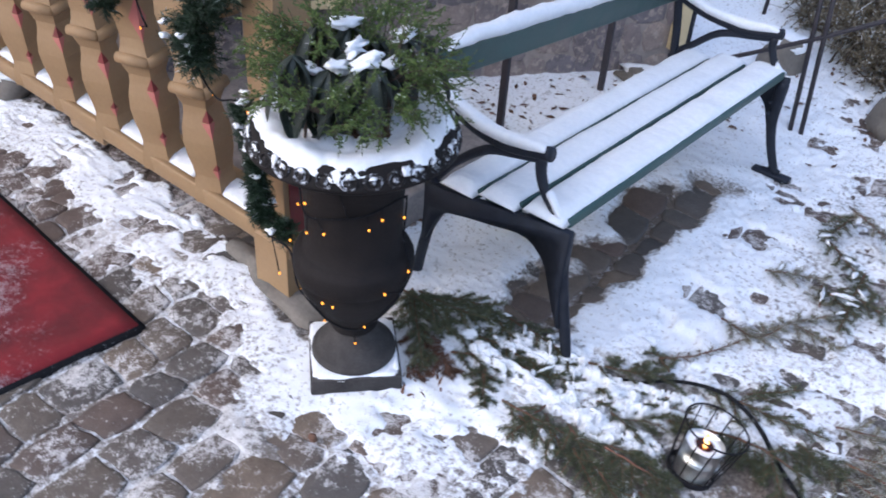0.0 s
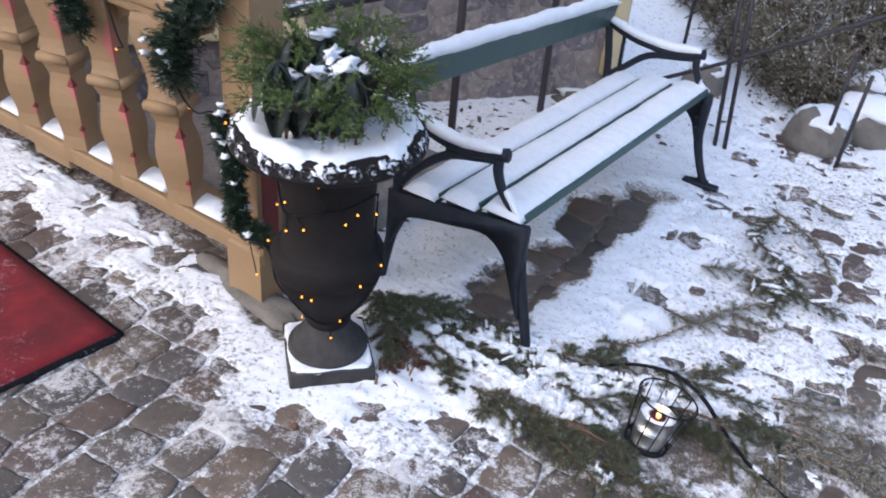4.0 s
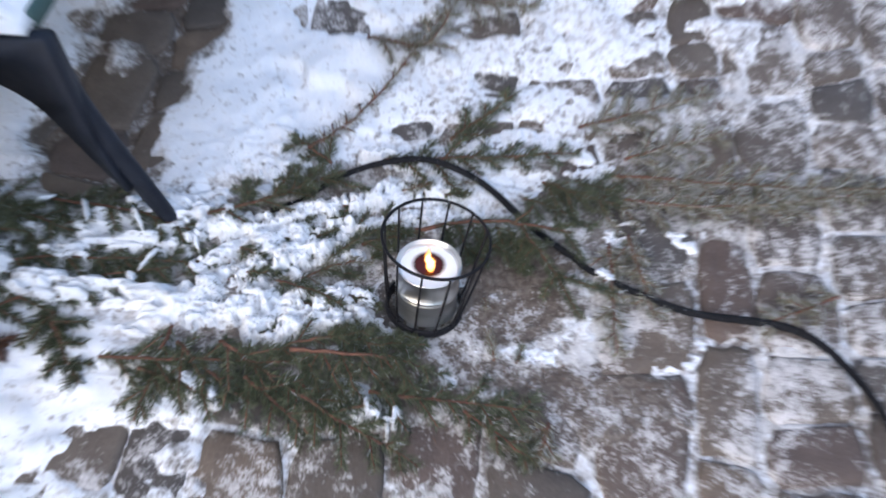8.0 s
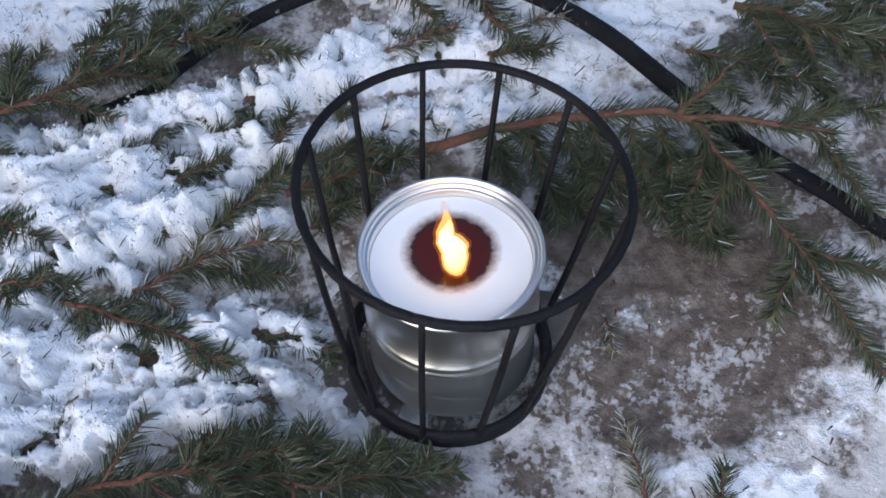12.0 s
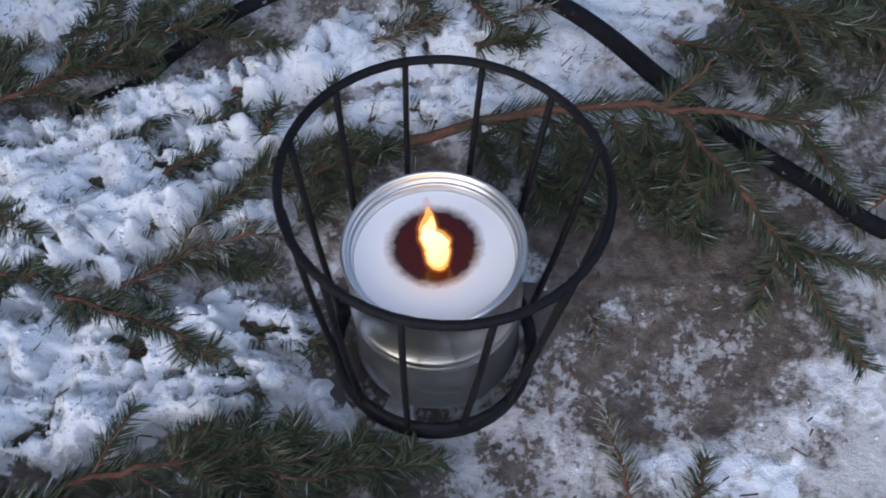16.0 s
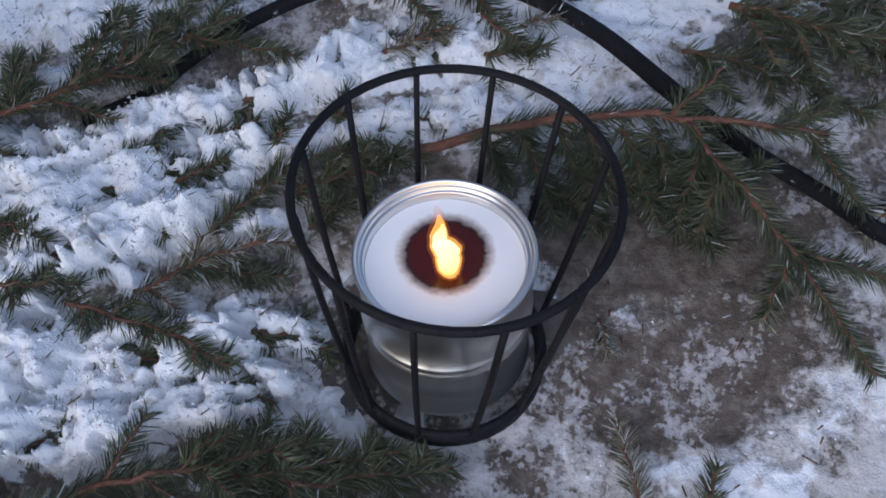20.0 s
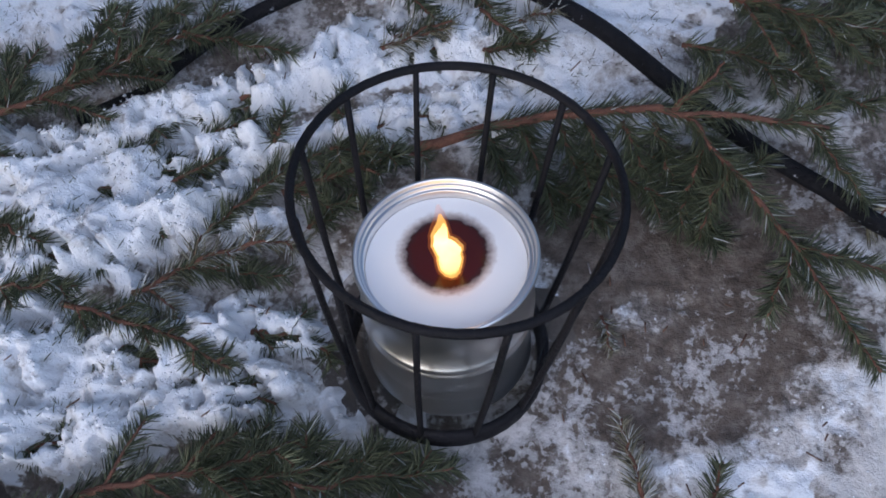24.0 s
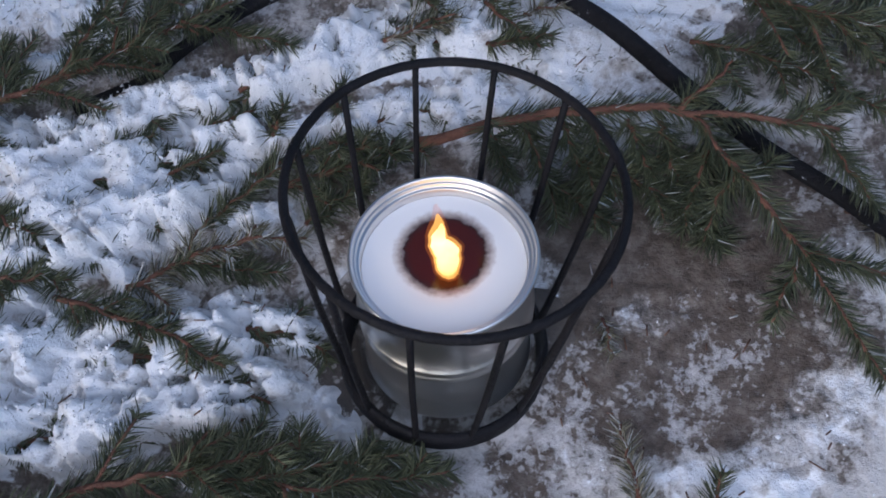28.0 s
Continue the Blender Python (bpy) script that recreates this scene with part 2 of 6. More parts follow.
def snow_material(name, dirt=0.0):
    mat = material(name, (0.86, 0.88, 0.92), 0.75)
    co = coords(mat, "World")
    grain, mid = noise_node(mat, co, 700, 3), noise_node(mat, co, 60, 6, 0.65)
    col = ramp(mat, mid, [(0.25, (0.79, 0.815, 0.855)), (0.7, (0.895, 0.908, 0.928))])
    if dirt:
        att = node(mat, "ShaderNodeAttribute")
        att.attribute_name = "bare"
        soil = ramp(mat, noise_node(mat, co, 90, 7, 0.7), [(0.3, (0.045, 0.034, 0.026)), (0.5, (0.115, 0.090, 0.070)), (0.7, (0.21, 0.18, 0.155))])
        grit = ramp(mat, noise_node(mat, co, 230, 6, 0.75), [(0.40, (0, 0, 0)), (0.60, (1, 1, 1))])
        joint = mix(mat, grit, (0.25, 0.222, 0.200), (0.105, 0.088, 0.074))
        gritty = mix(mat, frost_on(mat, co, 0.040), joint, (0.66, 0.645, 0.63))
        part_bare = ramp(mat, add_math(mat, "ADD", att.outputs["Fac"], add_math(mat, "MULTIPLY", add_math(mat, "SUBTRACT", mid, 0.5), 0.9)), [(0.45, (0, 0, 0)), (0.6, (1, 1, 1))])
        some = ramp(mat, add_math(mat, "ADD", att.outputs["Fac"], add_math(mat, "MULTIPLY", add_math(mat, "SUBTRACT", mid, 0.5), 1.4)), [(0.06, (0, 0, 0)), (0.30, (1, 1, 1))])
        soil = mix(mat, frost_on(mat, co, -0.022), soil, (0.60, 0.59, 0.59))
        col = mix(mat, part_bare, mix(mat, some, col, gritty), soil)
    b = mat.node_tree.nodes["Principled BSDF"]
    b.inputs["Subsurface Weight"].default_value = 0.0
    clump = noise_node(mat, co, 260, 4, 0.7)
    h = add_math(mat, "ADD", add_math(mat, "ADD", add_math(mat, "MULTIPLY", grain, 0.30), add_math(mat, "MULTIPLY", clump, 0.55)), add_math(mat, "MULTIPLY", mid, 0.45))
    bump(mat, h, 0.55 if dirt else 0.5, 0.006)
    return finish(mat, col)


SNOW = snow_material("snow")
GROUND = snow_material("snowy_ground", 1.0)


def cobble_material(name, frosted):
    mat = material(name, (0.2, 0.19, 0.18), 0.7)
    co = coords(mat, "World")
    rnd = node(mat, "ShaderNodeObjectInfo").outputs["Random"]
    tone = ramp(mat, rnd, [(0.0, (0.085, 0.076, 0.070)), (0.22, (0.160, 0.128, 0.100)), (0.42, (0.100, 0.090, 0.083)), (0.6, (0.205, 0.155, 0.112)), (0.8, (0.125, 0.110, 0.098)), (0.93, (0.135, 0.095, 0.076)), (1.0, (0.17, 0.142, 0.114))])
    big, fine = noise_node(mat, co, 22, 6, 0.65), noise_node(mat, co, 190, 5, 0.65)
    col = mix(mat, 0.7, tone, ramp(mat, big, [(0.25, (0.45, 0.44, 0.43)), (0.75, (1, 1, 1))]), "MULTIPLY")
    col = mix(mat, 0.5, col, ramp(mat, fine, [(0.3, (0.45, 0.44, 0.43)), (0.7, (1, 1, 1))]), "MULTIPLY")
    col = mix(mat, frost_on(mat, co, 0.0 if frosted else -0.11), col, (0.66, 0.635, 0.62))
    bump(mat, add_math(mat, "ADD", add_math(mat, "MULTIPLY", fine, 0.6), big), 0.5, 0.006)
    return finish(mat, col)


COBBLE = cobble_material("cobblestone", True)
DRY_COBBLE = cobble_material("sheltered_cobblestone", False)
IRON = worn("black_iron", (0.004, 0.004, 0.005), (0.016, 0.015, 0.018), 40, (0.5, 0.75), 300, 0.4, gloss=0.2)
BENCH_IRON = worn("bench_iron_paint", (0.006, 0.008, 0.014), (0.022, 0.026, 0.038), 25, (0.42, 0.65), 220, 0.3, gloss=0.3)
GREEN_WOOD = worn("green_painted_wood", (0.022, 0.052, 0.050), (0.045, 0.095, 0.088), 9, (0.35, 0.55), 120, 0.2)
URN_IRON = worn("urn_cast_iron", (0.006, 0.005, 0.005), (0.021, 0.017, 0.016), 14, (0.6, 0.85), 160, 0.5, gloss=0.2)
OCHRE = worn("ochre_paint", (0.25, 0.156, 0.074), (0.32, 0.208, 0.105), 5, (0.5, 0.7), 90, 0.15)
PINK = worn("rose_paint", (0.36, 0.105, 0.085), (0.46, 0.16, 0.135), 12, (0.5, 0.7), 90, 0.15)
MAROON = worn("maroon_paint", (0.13, 0.018, 0.018), (0.22, 0.035, 0.032), 8, (0.5, 0.7), 90, 0.15)
CREAM = worn("cream_plaster", (0.58, 0.46, 0.25), (0.68, 0.56, 0.34), 3, (0.7, 0.9), 60, 0.2)
RAIL_PAINT = worn("railing_paint", (0.016, 0.013, 0.016), (0.042, 0.034, 0.040), 20, (0.45, 0.65), 150, 0.2)
RUBBER = worn("black_rubber", (0.006, 0.006, 0.007), (0.018, 0.018, 0.021), 30, (0.75, 0.9), 300, 0.6, dust=0.10, where="World", gloss=0.15)
BARK = worn("spruce_bark", (0.085, 0.036, 0.022), (0.23, 0.105, 0.066), 120, (0.7, 0.9), 600, 0.6)
WET_BARK = worn("dark_bark", (0.035, 0.024, 0.018), (0.11, 0.075, 0.055), 60, (0.7, 0.9), 300, 0.6)
FIELD_STONE = worn("field_stone", (0.13, 0.115, 0.115), (0.30, 0.265, 0.245), 10, (0.7, 0.9), 80, 0.6, where="World")


def rubble_material():
    mat = material("rubble_stone", (0.25, 0.22, 0.22), 0.85)
    co = coords(mat, "World")
    rnd = node(mat, "ShaderNodeObjectInfo").outputs["Random"]
    tone = ramp(mat, rnd, [(0.0, (0.15, 0.135, 0.15)), (0.25, (0.24, 0.205, 0.20)), (0.5, (0.18, 0.165, 0.18)), (0.7, (0.31, 0.255, 0.225)), (0.85, (0.20, 0.18, 0.185)), (1.0, (0.27, 0.215, 0.19))])
    big, fine = noise_node(mat, co, 18, 6, 0.7), noise_node(mat, co, 120, 5, 0.7)
    col = mix(mat, 0.8, tone, ramp(mat, big, [(0.3, (0.5, 0.49, 0.5)), (0.7, (1.15, 1.12, 1.1))]), "MULTIPLY")
    smear = ramp(mat, noise_node(mat, co, 26, 7, 0.7), [(0.52, (0, 0, 0)), (0.62, (0.8, 0.8, 0.8))])
    col = mix(mat, smear, col, (0.40, 0.335, 0.28))
    bump(mat, add_math(mat, "ADD", fine, big), 0.7, 0.006)
    return finish(mat, col)


RUBBLE = rubble_material()
MORTAR = worn("lime_mortar", (0.22, 0.19, 0.175), (0.36, 0.305, 0.265), 12, (0.8, 0.95), 70, 0.7, where="World")
ROCK = worn("grey_rock", (0.10, 0.09, 0.078), (0.22, 0.195, 0.165), 8, (0.7, 0.9), 60, 0.7)
FROSTED_IRON = worn("frosted_cast_iron", (0.008, 0.007, 0.007), (0.026, 0.022, 0.021), 26, (0.6, 0.85), 160, 0.5, dust=0.20, gloss=0.2)
# a lighter tone than URN_IRON, for the plinth and foot
PLINTH = worn("lighter_plinth_iron", (0.028, 0.026, 0.025), (0.075, 0.069, 0.066), 14, (0.7, 0.9), 160, 0.5, gloss=0.2)
SOIL = worn("potting_soil", (0.03, 0.016, 0.010), (0.12, 0.065, 0.040), 60, (0.8, 0.95), 200, 0.7)


def foliage(name, dark, light, scale=40.0, rough=0.55, frost=0.0):
    mat = material(name, light, rough)
    co = coords(mat, "World")
    col = ramp(mat, noise_node(mat, co, scale, 4), [(0.3, dark), (0.7, light)])
    rnd = node(mat, "ShaderNodeNewGeometry").outputs["Random Per Island"]
    col = mix(mat, 0.55, col, ramp(mat, rnd, [(0.0, dark), (1.0, light)]))
    if frost:
        col = mix(mat, ramp(mat, rnd, [(1 - frost, (0, 0, 0)), (1.0, (0.8, 0.8, 0.8))]), col, (0.7, 0.74, 0.76))
    return finish(mat, col)


NEEDLE = foliage("spruce_needles", (0.020, 0.031, 0.016), (0.155, 0.168, 0.085), 45, 0.55, 0.03)
NEEDLE_OLD = foliage("frosted_needles", (0.085, 0.082, 0.048), (0.30, 0.27, 0.17), 30, 0.6, 0.42)
GARLAND = foliage("garland_needles", (0.005, 0.016, 0.007), (0.022, 0.052, 0.022), 30, 0.55, 0.03)
SPRAY = foliage("green_sprays", (0.045, 0.085, 0.016), (0.145, 0.205, 0.045), 25, 0.55, 0.02)
LEAF = worn("leathery_leaf", (0.012, 0.018, 0.014), (0.040, 0.052, 0.042), 30, (0.4, 0.6), 200, 0.3, dust=0.10)
BROWN_LEAF = foliage("brown_leaf", (0.05, 0.022, 0.014), (0.20, 0.10, 0.055), 60, 0.7, 0.12)
SHRUB = foliage("bare_shrub", (0.09, 0.07, 0.045), (0.30, 0.25, 0.16), 20, 0.8, 0.25)

TIN = material("tinned_steel", (0.80, 0.79, 0.77), 0.30, 1.0)
bump(TIN, noise_node(TIN, coords(TIN), 35, 2), 0.06, 0.004)
GLASS = bpy.data.materials.new("clear_glass")
GLASS.use_nodes = True
g_clear = node(GLASS, "ShaderNodeBsdfTransparent", Color=(0.985, 0.99, 0.988, 1))
g_gloss = node(GLASS, "ShaderNodeBsdfGlossy", Roughness=0.03)
g_both = node(GLASS, "ShaderNodeMixShader")
g_both.inputs[0].default_value = 0.035
link(GLASS, g_clear.outputs[0], g_both.inputs[1])
link(GLASS, g_gloss.outputs[0], g_both.inputs[2])
link(GLASS, g_both.outputs[0], GLASS.node_tree.nodes["Material Output"].inputs[0])


def wax_material():
    mat = material("candle_wax", (0.86, 0.86, 0.86), 0.35)
    co = coords(mat)
    d = node(mat, "ShaderNodeVectorMath")
    d.operation = "LENGTH"
    flatten_xy = node(mat, "ShaderNodeVectorMath")
    flatten_xy.operation = "MULTIPLY"
    flatten_xy.inputs[1].default_value = (1, 1, 0)
    link(mat, co, flatten_xy.inputs[0])
    link(mat, flatten_xy.outputs[0], d.inputs[0])
    wob = add_math(mat, "MULTIPLY", add_math(mat, "SUBTRACT", noise_node(mat, co, 220, 5, 0.7), 0.5), 0.0055)
    rad = add_math(mat, "ADD", d.outputs["Value"], wob)
    col = ramp(mat, add_math(mat, "MULTIPLY", rad, 20.0), [(0.40, (0.060, 0.009, 0.004)), (0.455, (0.040, 0.014, 0.010)), (0.52, (0.46, 0.43, 0.42)), (0.60, (0.93, 0.96, 0.99))])
    rough = ramp(mat, add_math(mat, "MULTIPLY", rad, 20.0), [(0.48, (0.12,) * 3), (0.60, (0.5,) * 3)])
    return finish(mat, col, rough)


WAX = wax_material()


def glow(name, color, strength):
    mat = bpy.data.materials.new(name)
    mat.use_nodes = True
    n = mat.node_tree.nodes
    e = n.new("ShaderNodeEmission")
    e.inputs[0].default_value, e.inputs[1].default_value = (*color, 1), strength
    mat.node_tree.links.new(e.outputs[0], n["Material Output"].inputs[0])
    return mat


FLAME = glow("flame", (1.0, 0.62, 0.20), 4.2)
fz = node(FLAME, "ShaderNodeSeparateXYZ")
link(FLAME, coords(FLAME), fz.inputs[0])
link(FLAME, ramp(FLAME, add_math(FLAME, "MULTIPLY", add_math(FLAME, "SUBTRACT", fz.outputs["Z"], 0.080), 25.0), [(0.0, (0.10, 0.016, 0.003)), (0.14, (0.55, 0.13, 0.02)), (0.30, (1.0, 0.58, 0.16)), (0.6, (1.0, 0.70, 0.26)), (0.88, (0.9, 0.36, 0.06))]), FLAME.node_tree.nodes["Emission"].inputs[0])
BULB = glow("warm_bulb", (1.0, 0.34, 0.03), 2.4)


def flame_veil(name, color, strength, cover):
    """A glowing shell that lets most of what lies behind it through."""
    mat = glow(name, color, strength)
    both = node(mat, "ShaderNodeMixShader")
    link(mat, ramp(mat, noise_node(mat, coords(mat), 70, 2), [(0.3, (cover * 0.4,) * 3), (0.7, (cover,) * 3)]), both.inputs[0])
    link(mat, node(mat, "ShaderNodeBsdfTransparent").outputs[0], both.inputs[1])
    link(mat, mat.node_tree.nodes["Emission"].outputs[0], both.inputs[2])
    link(mat, both.outputs[0], mat.node_tree.nodes["Material Output"].inputs[0])
    return mat


FLAME_MANTLE = flame_veil("flame_mantle", (1.0, 0.46, 0.08), 2.4, 0.45)
FLAME_EDGE = flame_veil("flame_edge", (1.0, 0.24, 0.04), 0.9, 0.15)


def carpet_material():
    mat = material("red_carpet_pile", (0.3, 0.01, 0.015), 0.9)
    co = coords(mat, "World")
    col = ramp(mat, noise_node(mat, co, 9, 5), [(0.3, (0.085, 0.005, 0.008)), (0.7, (0.20, 0.009, 0.015))])
    cover = add_math(mat, "ADD", add_math(mat, "MULTIPLY", noise_node(mat, co, 3.2, 3), 0.7), add_math(mat, "MULTIPLY", noise_node(mat, co, 60, 7, 0.75), 0.5))
    col = mix(mat, ramp(mat, cover, [(0.64, (0, 0, 0)), (0.84, (0.7, 0.7, 0.7))]), col, (0.62, 0.58, 0.62))
    bump(mat, noise_node(mat, co, 420, 3), 0.6, 0.004)
    return finish(mat, col)


CARPET = carpet_material()

# ---- ground ----
SLOPE_X, SLOPE_Y = -0.0284, 0.0169


def gz(x, y):
    """The height of the paving."""
    xx, yy = np.clip(x, -4.5, 3.0), np.clip(y, -3.0, 6.0)
    rise = 0.20 * np.maximum(0, np.minimum(y, 9.0) - 2.75) * smooth(2.7, 3.6, y)
    hollow = 0.070 * np.exp(-((np.asarray(x, float) + 0.35) ** 2 + (np.asarray(y, float) - 1.85) ** 2) / 0.25)
    return SLOPE_X * xx + SLOPE_Y * yy + rise - hollow


LANTERN = Vector((-0.015, -0.002, 0.003))
BENCH_O = Vector((-0.462, 0.140, 0.015))
BENCH_U = Vector((0.078, 0.997, 0))
BENCH_V = Vector((-0.997, 0.078, 0))
BENCH_L = 1.54
ridges = []


def ridge(x0, y0, x1, y1, r, h):
    """A bank of snow over the branches, between two places."""
    ridges.append((x0, y0, x1, y1, r, h))


# banks beside the lantern
ridge(-0.328, 0.120, -0.245, 0.155, 0.0171, 0.050)
ridge(-0.245, 0.155, -0.167, 0.175, 0.0172, 0.050)
ridge(-0.167, 0.170, -0.111, 0.192, 0.0147, 0.050)
ridge(-0.111, 0.192, -0.080, 0.226, 0.0184, 0.050)
ridge(-0.303, 0.090, -0.210, 0.121, 0.0182, 0.050)
ridge(-0.258, 0.111, -0.153, 0.131, 0.0120, 0.050)
ridge(-0.268, 0.046, -0.192, 0.087, 0.0170, 0.062)
ridge(-0.192, 0.092, -0.162, 0.107, 0.0093, 0.050)
ridge(-0.304, -0.007, -0.224, -0.018, 0.0215, 0.050)
ridge(-0.224, -0.018, -0.120, -0.047, 0.0152, 0.050)
ridge(-0.285, -0.081, -0.213, -0.071, 0.0203, 0.050)
ridge(-0.215, -0.064, -0.136, -0.058, 0.0154, 0.050)
ridge(-0.082, 0.228, -0.022, 0.230, 0.0211, 0.036)
ridge(0.007, 0.218, 0.064, 0.181, 0.0141, 0.036)
ridge(-0.080, 0.151, 0.024, 0.166, 0.0193, 0.036)
ridge(-0.164, 0.069, -0.133, 0.072, 0.0108, 0.036)
ridge(-0.238, 0.032, -0.194, 0.012, 0.0095, 0.036)
ridge(-0.343, 0.197, -0.314, 0.212, 0.0108, 0.036)
ridge(-0.329, 0.256, -0.291, 0.232, 0.0134, 0.036)
ridge(-0.163, 0.008, -0.138, 0.020, 0.0067, 0.036)
ridge(-0.143, -0.000, -0.089, -0.012, 0.0110, 0.036)
ridge(-0.074, -0.062, -0.079, -0.052, 0.0110, 0.036)
ridge(-0.140, 0.131, -0.109, 0.149, 0.0088, 0.036)
ridge(-0.328, 0.067, -0.306, 0.080, 0.0119, 0.036)
ridge(-0.177, 0.000, -0.145, -0.015, 0.0088, 0.036)
ridge(-0.171, 0.179, -0.118, 0.196, 0.0056, 0.052)
ridge(0.100, 0.014, 0.138, 0.021, 0.0091, 0.014)
ridge(0.122, -0.090, 0.201, -0.076, 0.0084, 0.014)
ridge(0.206, -0.040, 0.256, -0.022, 0.0110, 0.014)
ridge(0.206, -0.066, 0.249, -0.057, 0.0084, 0.014)
ridge(0.059, -0.076, 0.062, -0.083, 0.0055, 0.014)
ridge(0.094, 0.232, 0.124, 0.246, 0.0144, 0.014)
ridge(0.111, 0.247, 0.168, 0.229, 0.0119, 0.014)
ridge(0.130, 0.085, 0.159, 0.071, 0.0069, 0.014)
ridge(0.039, 0.095, 0.073, 0.083, 0.0094, 0.014)
ridge(-0.170, -0.101, -0.145, -0.100, 0.0085, 0.014)
ridge(0.143, 0.115, 0.157, 0.093, 0.0054, 0.014)
# banks and fingers farther out
ridge(-0.405, 0.038, -0.306, 0.110, 0.0130, 0.042)
ridge(-0.417, -0.008, -0.322, 0.037, 0.0150, 0.042)
ridge(-0.405, -0.051, -0.287, -0.045, 0.0191, 0.042)
ridge(-0.299, -0.072, -0.179, -0.053, 0.0144, 0.042)
ridge(-0.076, 0.209, 0.025, 0.228, 0.0203, 0.042)
ridge(-0.136, 0.297, -0.042, 0.283, 0.0145, 0.042)
ridge(0.042, 0.334, 0.158, 0.373, 0.0190, 0.018)
ridge(0.190, 0.338, 0.266, 0.323, 0.0216, 0.018)
ridge(0.252, 0.272, 0.314, 0.299, 0.0157, 0.018)
ridge(0.108, 0.236, 0.187, 0.258, 0.0168, 0.018)
ridge(0.317, 0.146, 0.355, 0.162, 0.0197, 0.018)
ridge(0.421, 0.153, 0.436, 0.132, 0.0136, 0.018)
ridge(0.274, -0.037, 0.314, -0.030, 0.0146, 0.018)
ridge(0.368, -0.115, 0.441, -0.068, 0.0161, 0.018)
ridge(-0.134, -0.164, -0.089, -0.189, 0.0138, 0.018)
ridge(-0.368, -0.133, -0.356, -0.135, 0.0109, 0.018)
ridge(0.025, -0.137, 0.036, -0.148, 0.0107, 0.018)
ridge(0.089, -0.167, 0.105, -0.177, 0.0105, 0.018)
ridge(0.165, -0.105, 0.198, -0.098, 0.0152, 0.018)
ridge(-0.675, 0.045, -0.421, 0.112, 0.0178, 0.050)
ridge(-0.625, 0.109, -0.482, 0.170, 0.0214, 0.050)
ridge(-0.698, -0.011, -0.459, -0.023, 0.0222, 0.050)
ridge(-0.486, -0.077, -0.371, -0.002, 0.0202, 0.050)
ridge(-0.349, 0.018, -0.227, 0.102, 0.0257, 0.050)
ridge(-0.387, -0.055, -0.158, -0.016, 0.0220, 0.050)
ridge(-0.815, 0.150, -0.709, 0.092, 0.0199, 0.050)
ridge(-0.929, 0.121, -0.829, 0.149, 0.0181, 0.050)
ridge(-0.817, -0.009, -0.736, 0.025, 0.0205, 0.050)
ridge(-0.430, -0.154, -0.334, -0.195, 0.0151, 0.050)
ridge(-0.134, -0.195, -0.057, -0.220, 0.0150, 0.050)
ridge(-0.500, 0.159, -0.370, 0.131, 0.0268, 0.050)
ridge(-0.867, 0.060, -0.720, 0.060, 0.0162, 0.050)
ridge(-0.500, 0.120, -0.420, 0.150, 0.050, 0.030)

SNOW_EDGE_X = (-6.0, -3.0, -2.0, -1.5, -1.0, -0.6, -0.3, -0.05, 0.12, 0.3, 0.6, 1.0, 2.0, 6.0)
SNOW_EDGE_Y = (-0.3, -0.34, -0.30, -0.40, -0.62, -0.50, -0.33, -0.20, 0.06, 0.34, 0.62, 1.02, 1.8, 2.4)


THIN_SNOW = ((0.10, 0.004, 0.034, 0.017), (0.22, -0.055, 0.050, 0.050), (0.155, -0.090, 0.060, 0.020), (0.078, -0.095, 0.025, 0.020), (0.255, 0.05, 0.035, 0.055), (-0.095, -0.065, 0.035, 0.032), (-0.085, -0.01, 0.030, 0.035), (0.24, 0.16, 0.05, 0.03))


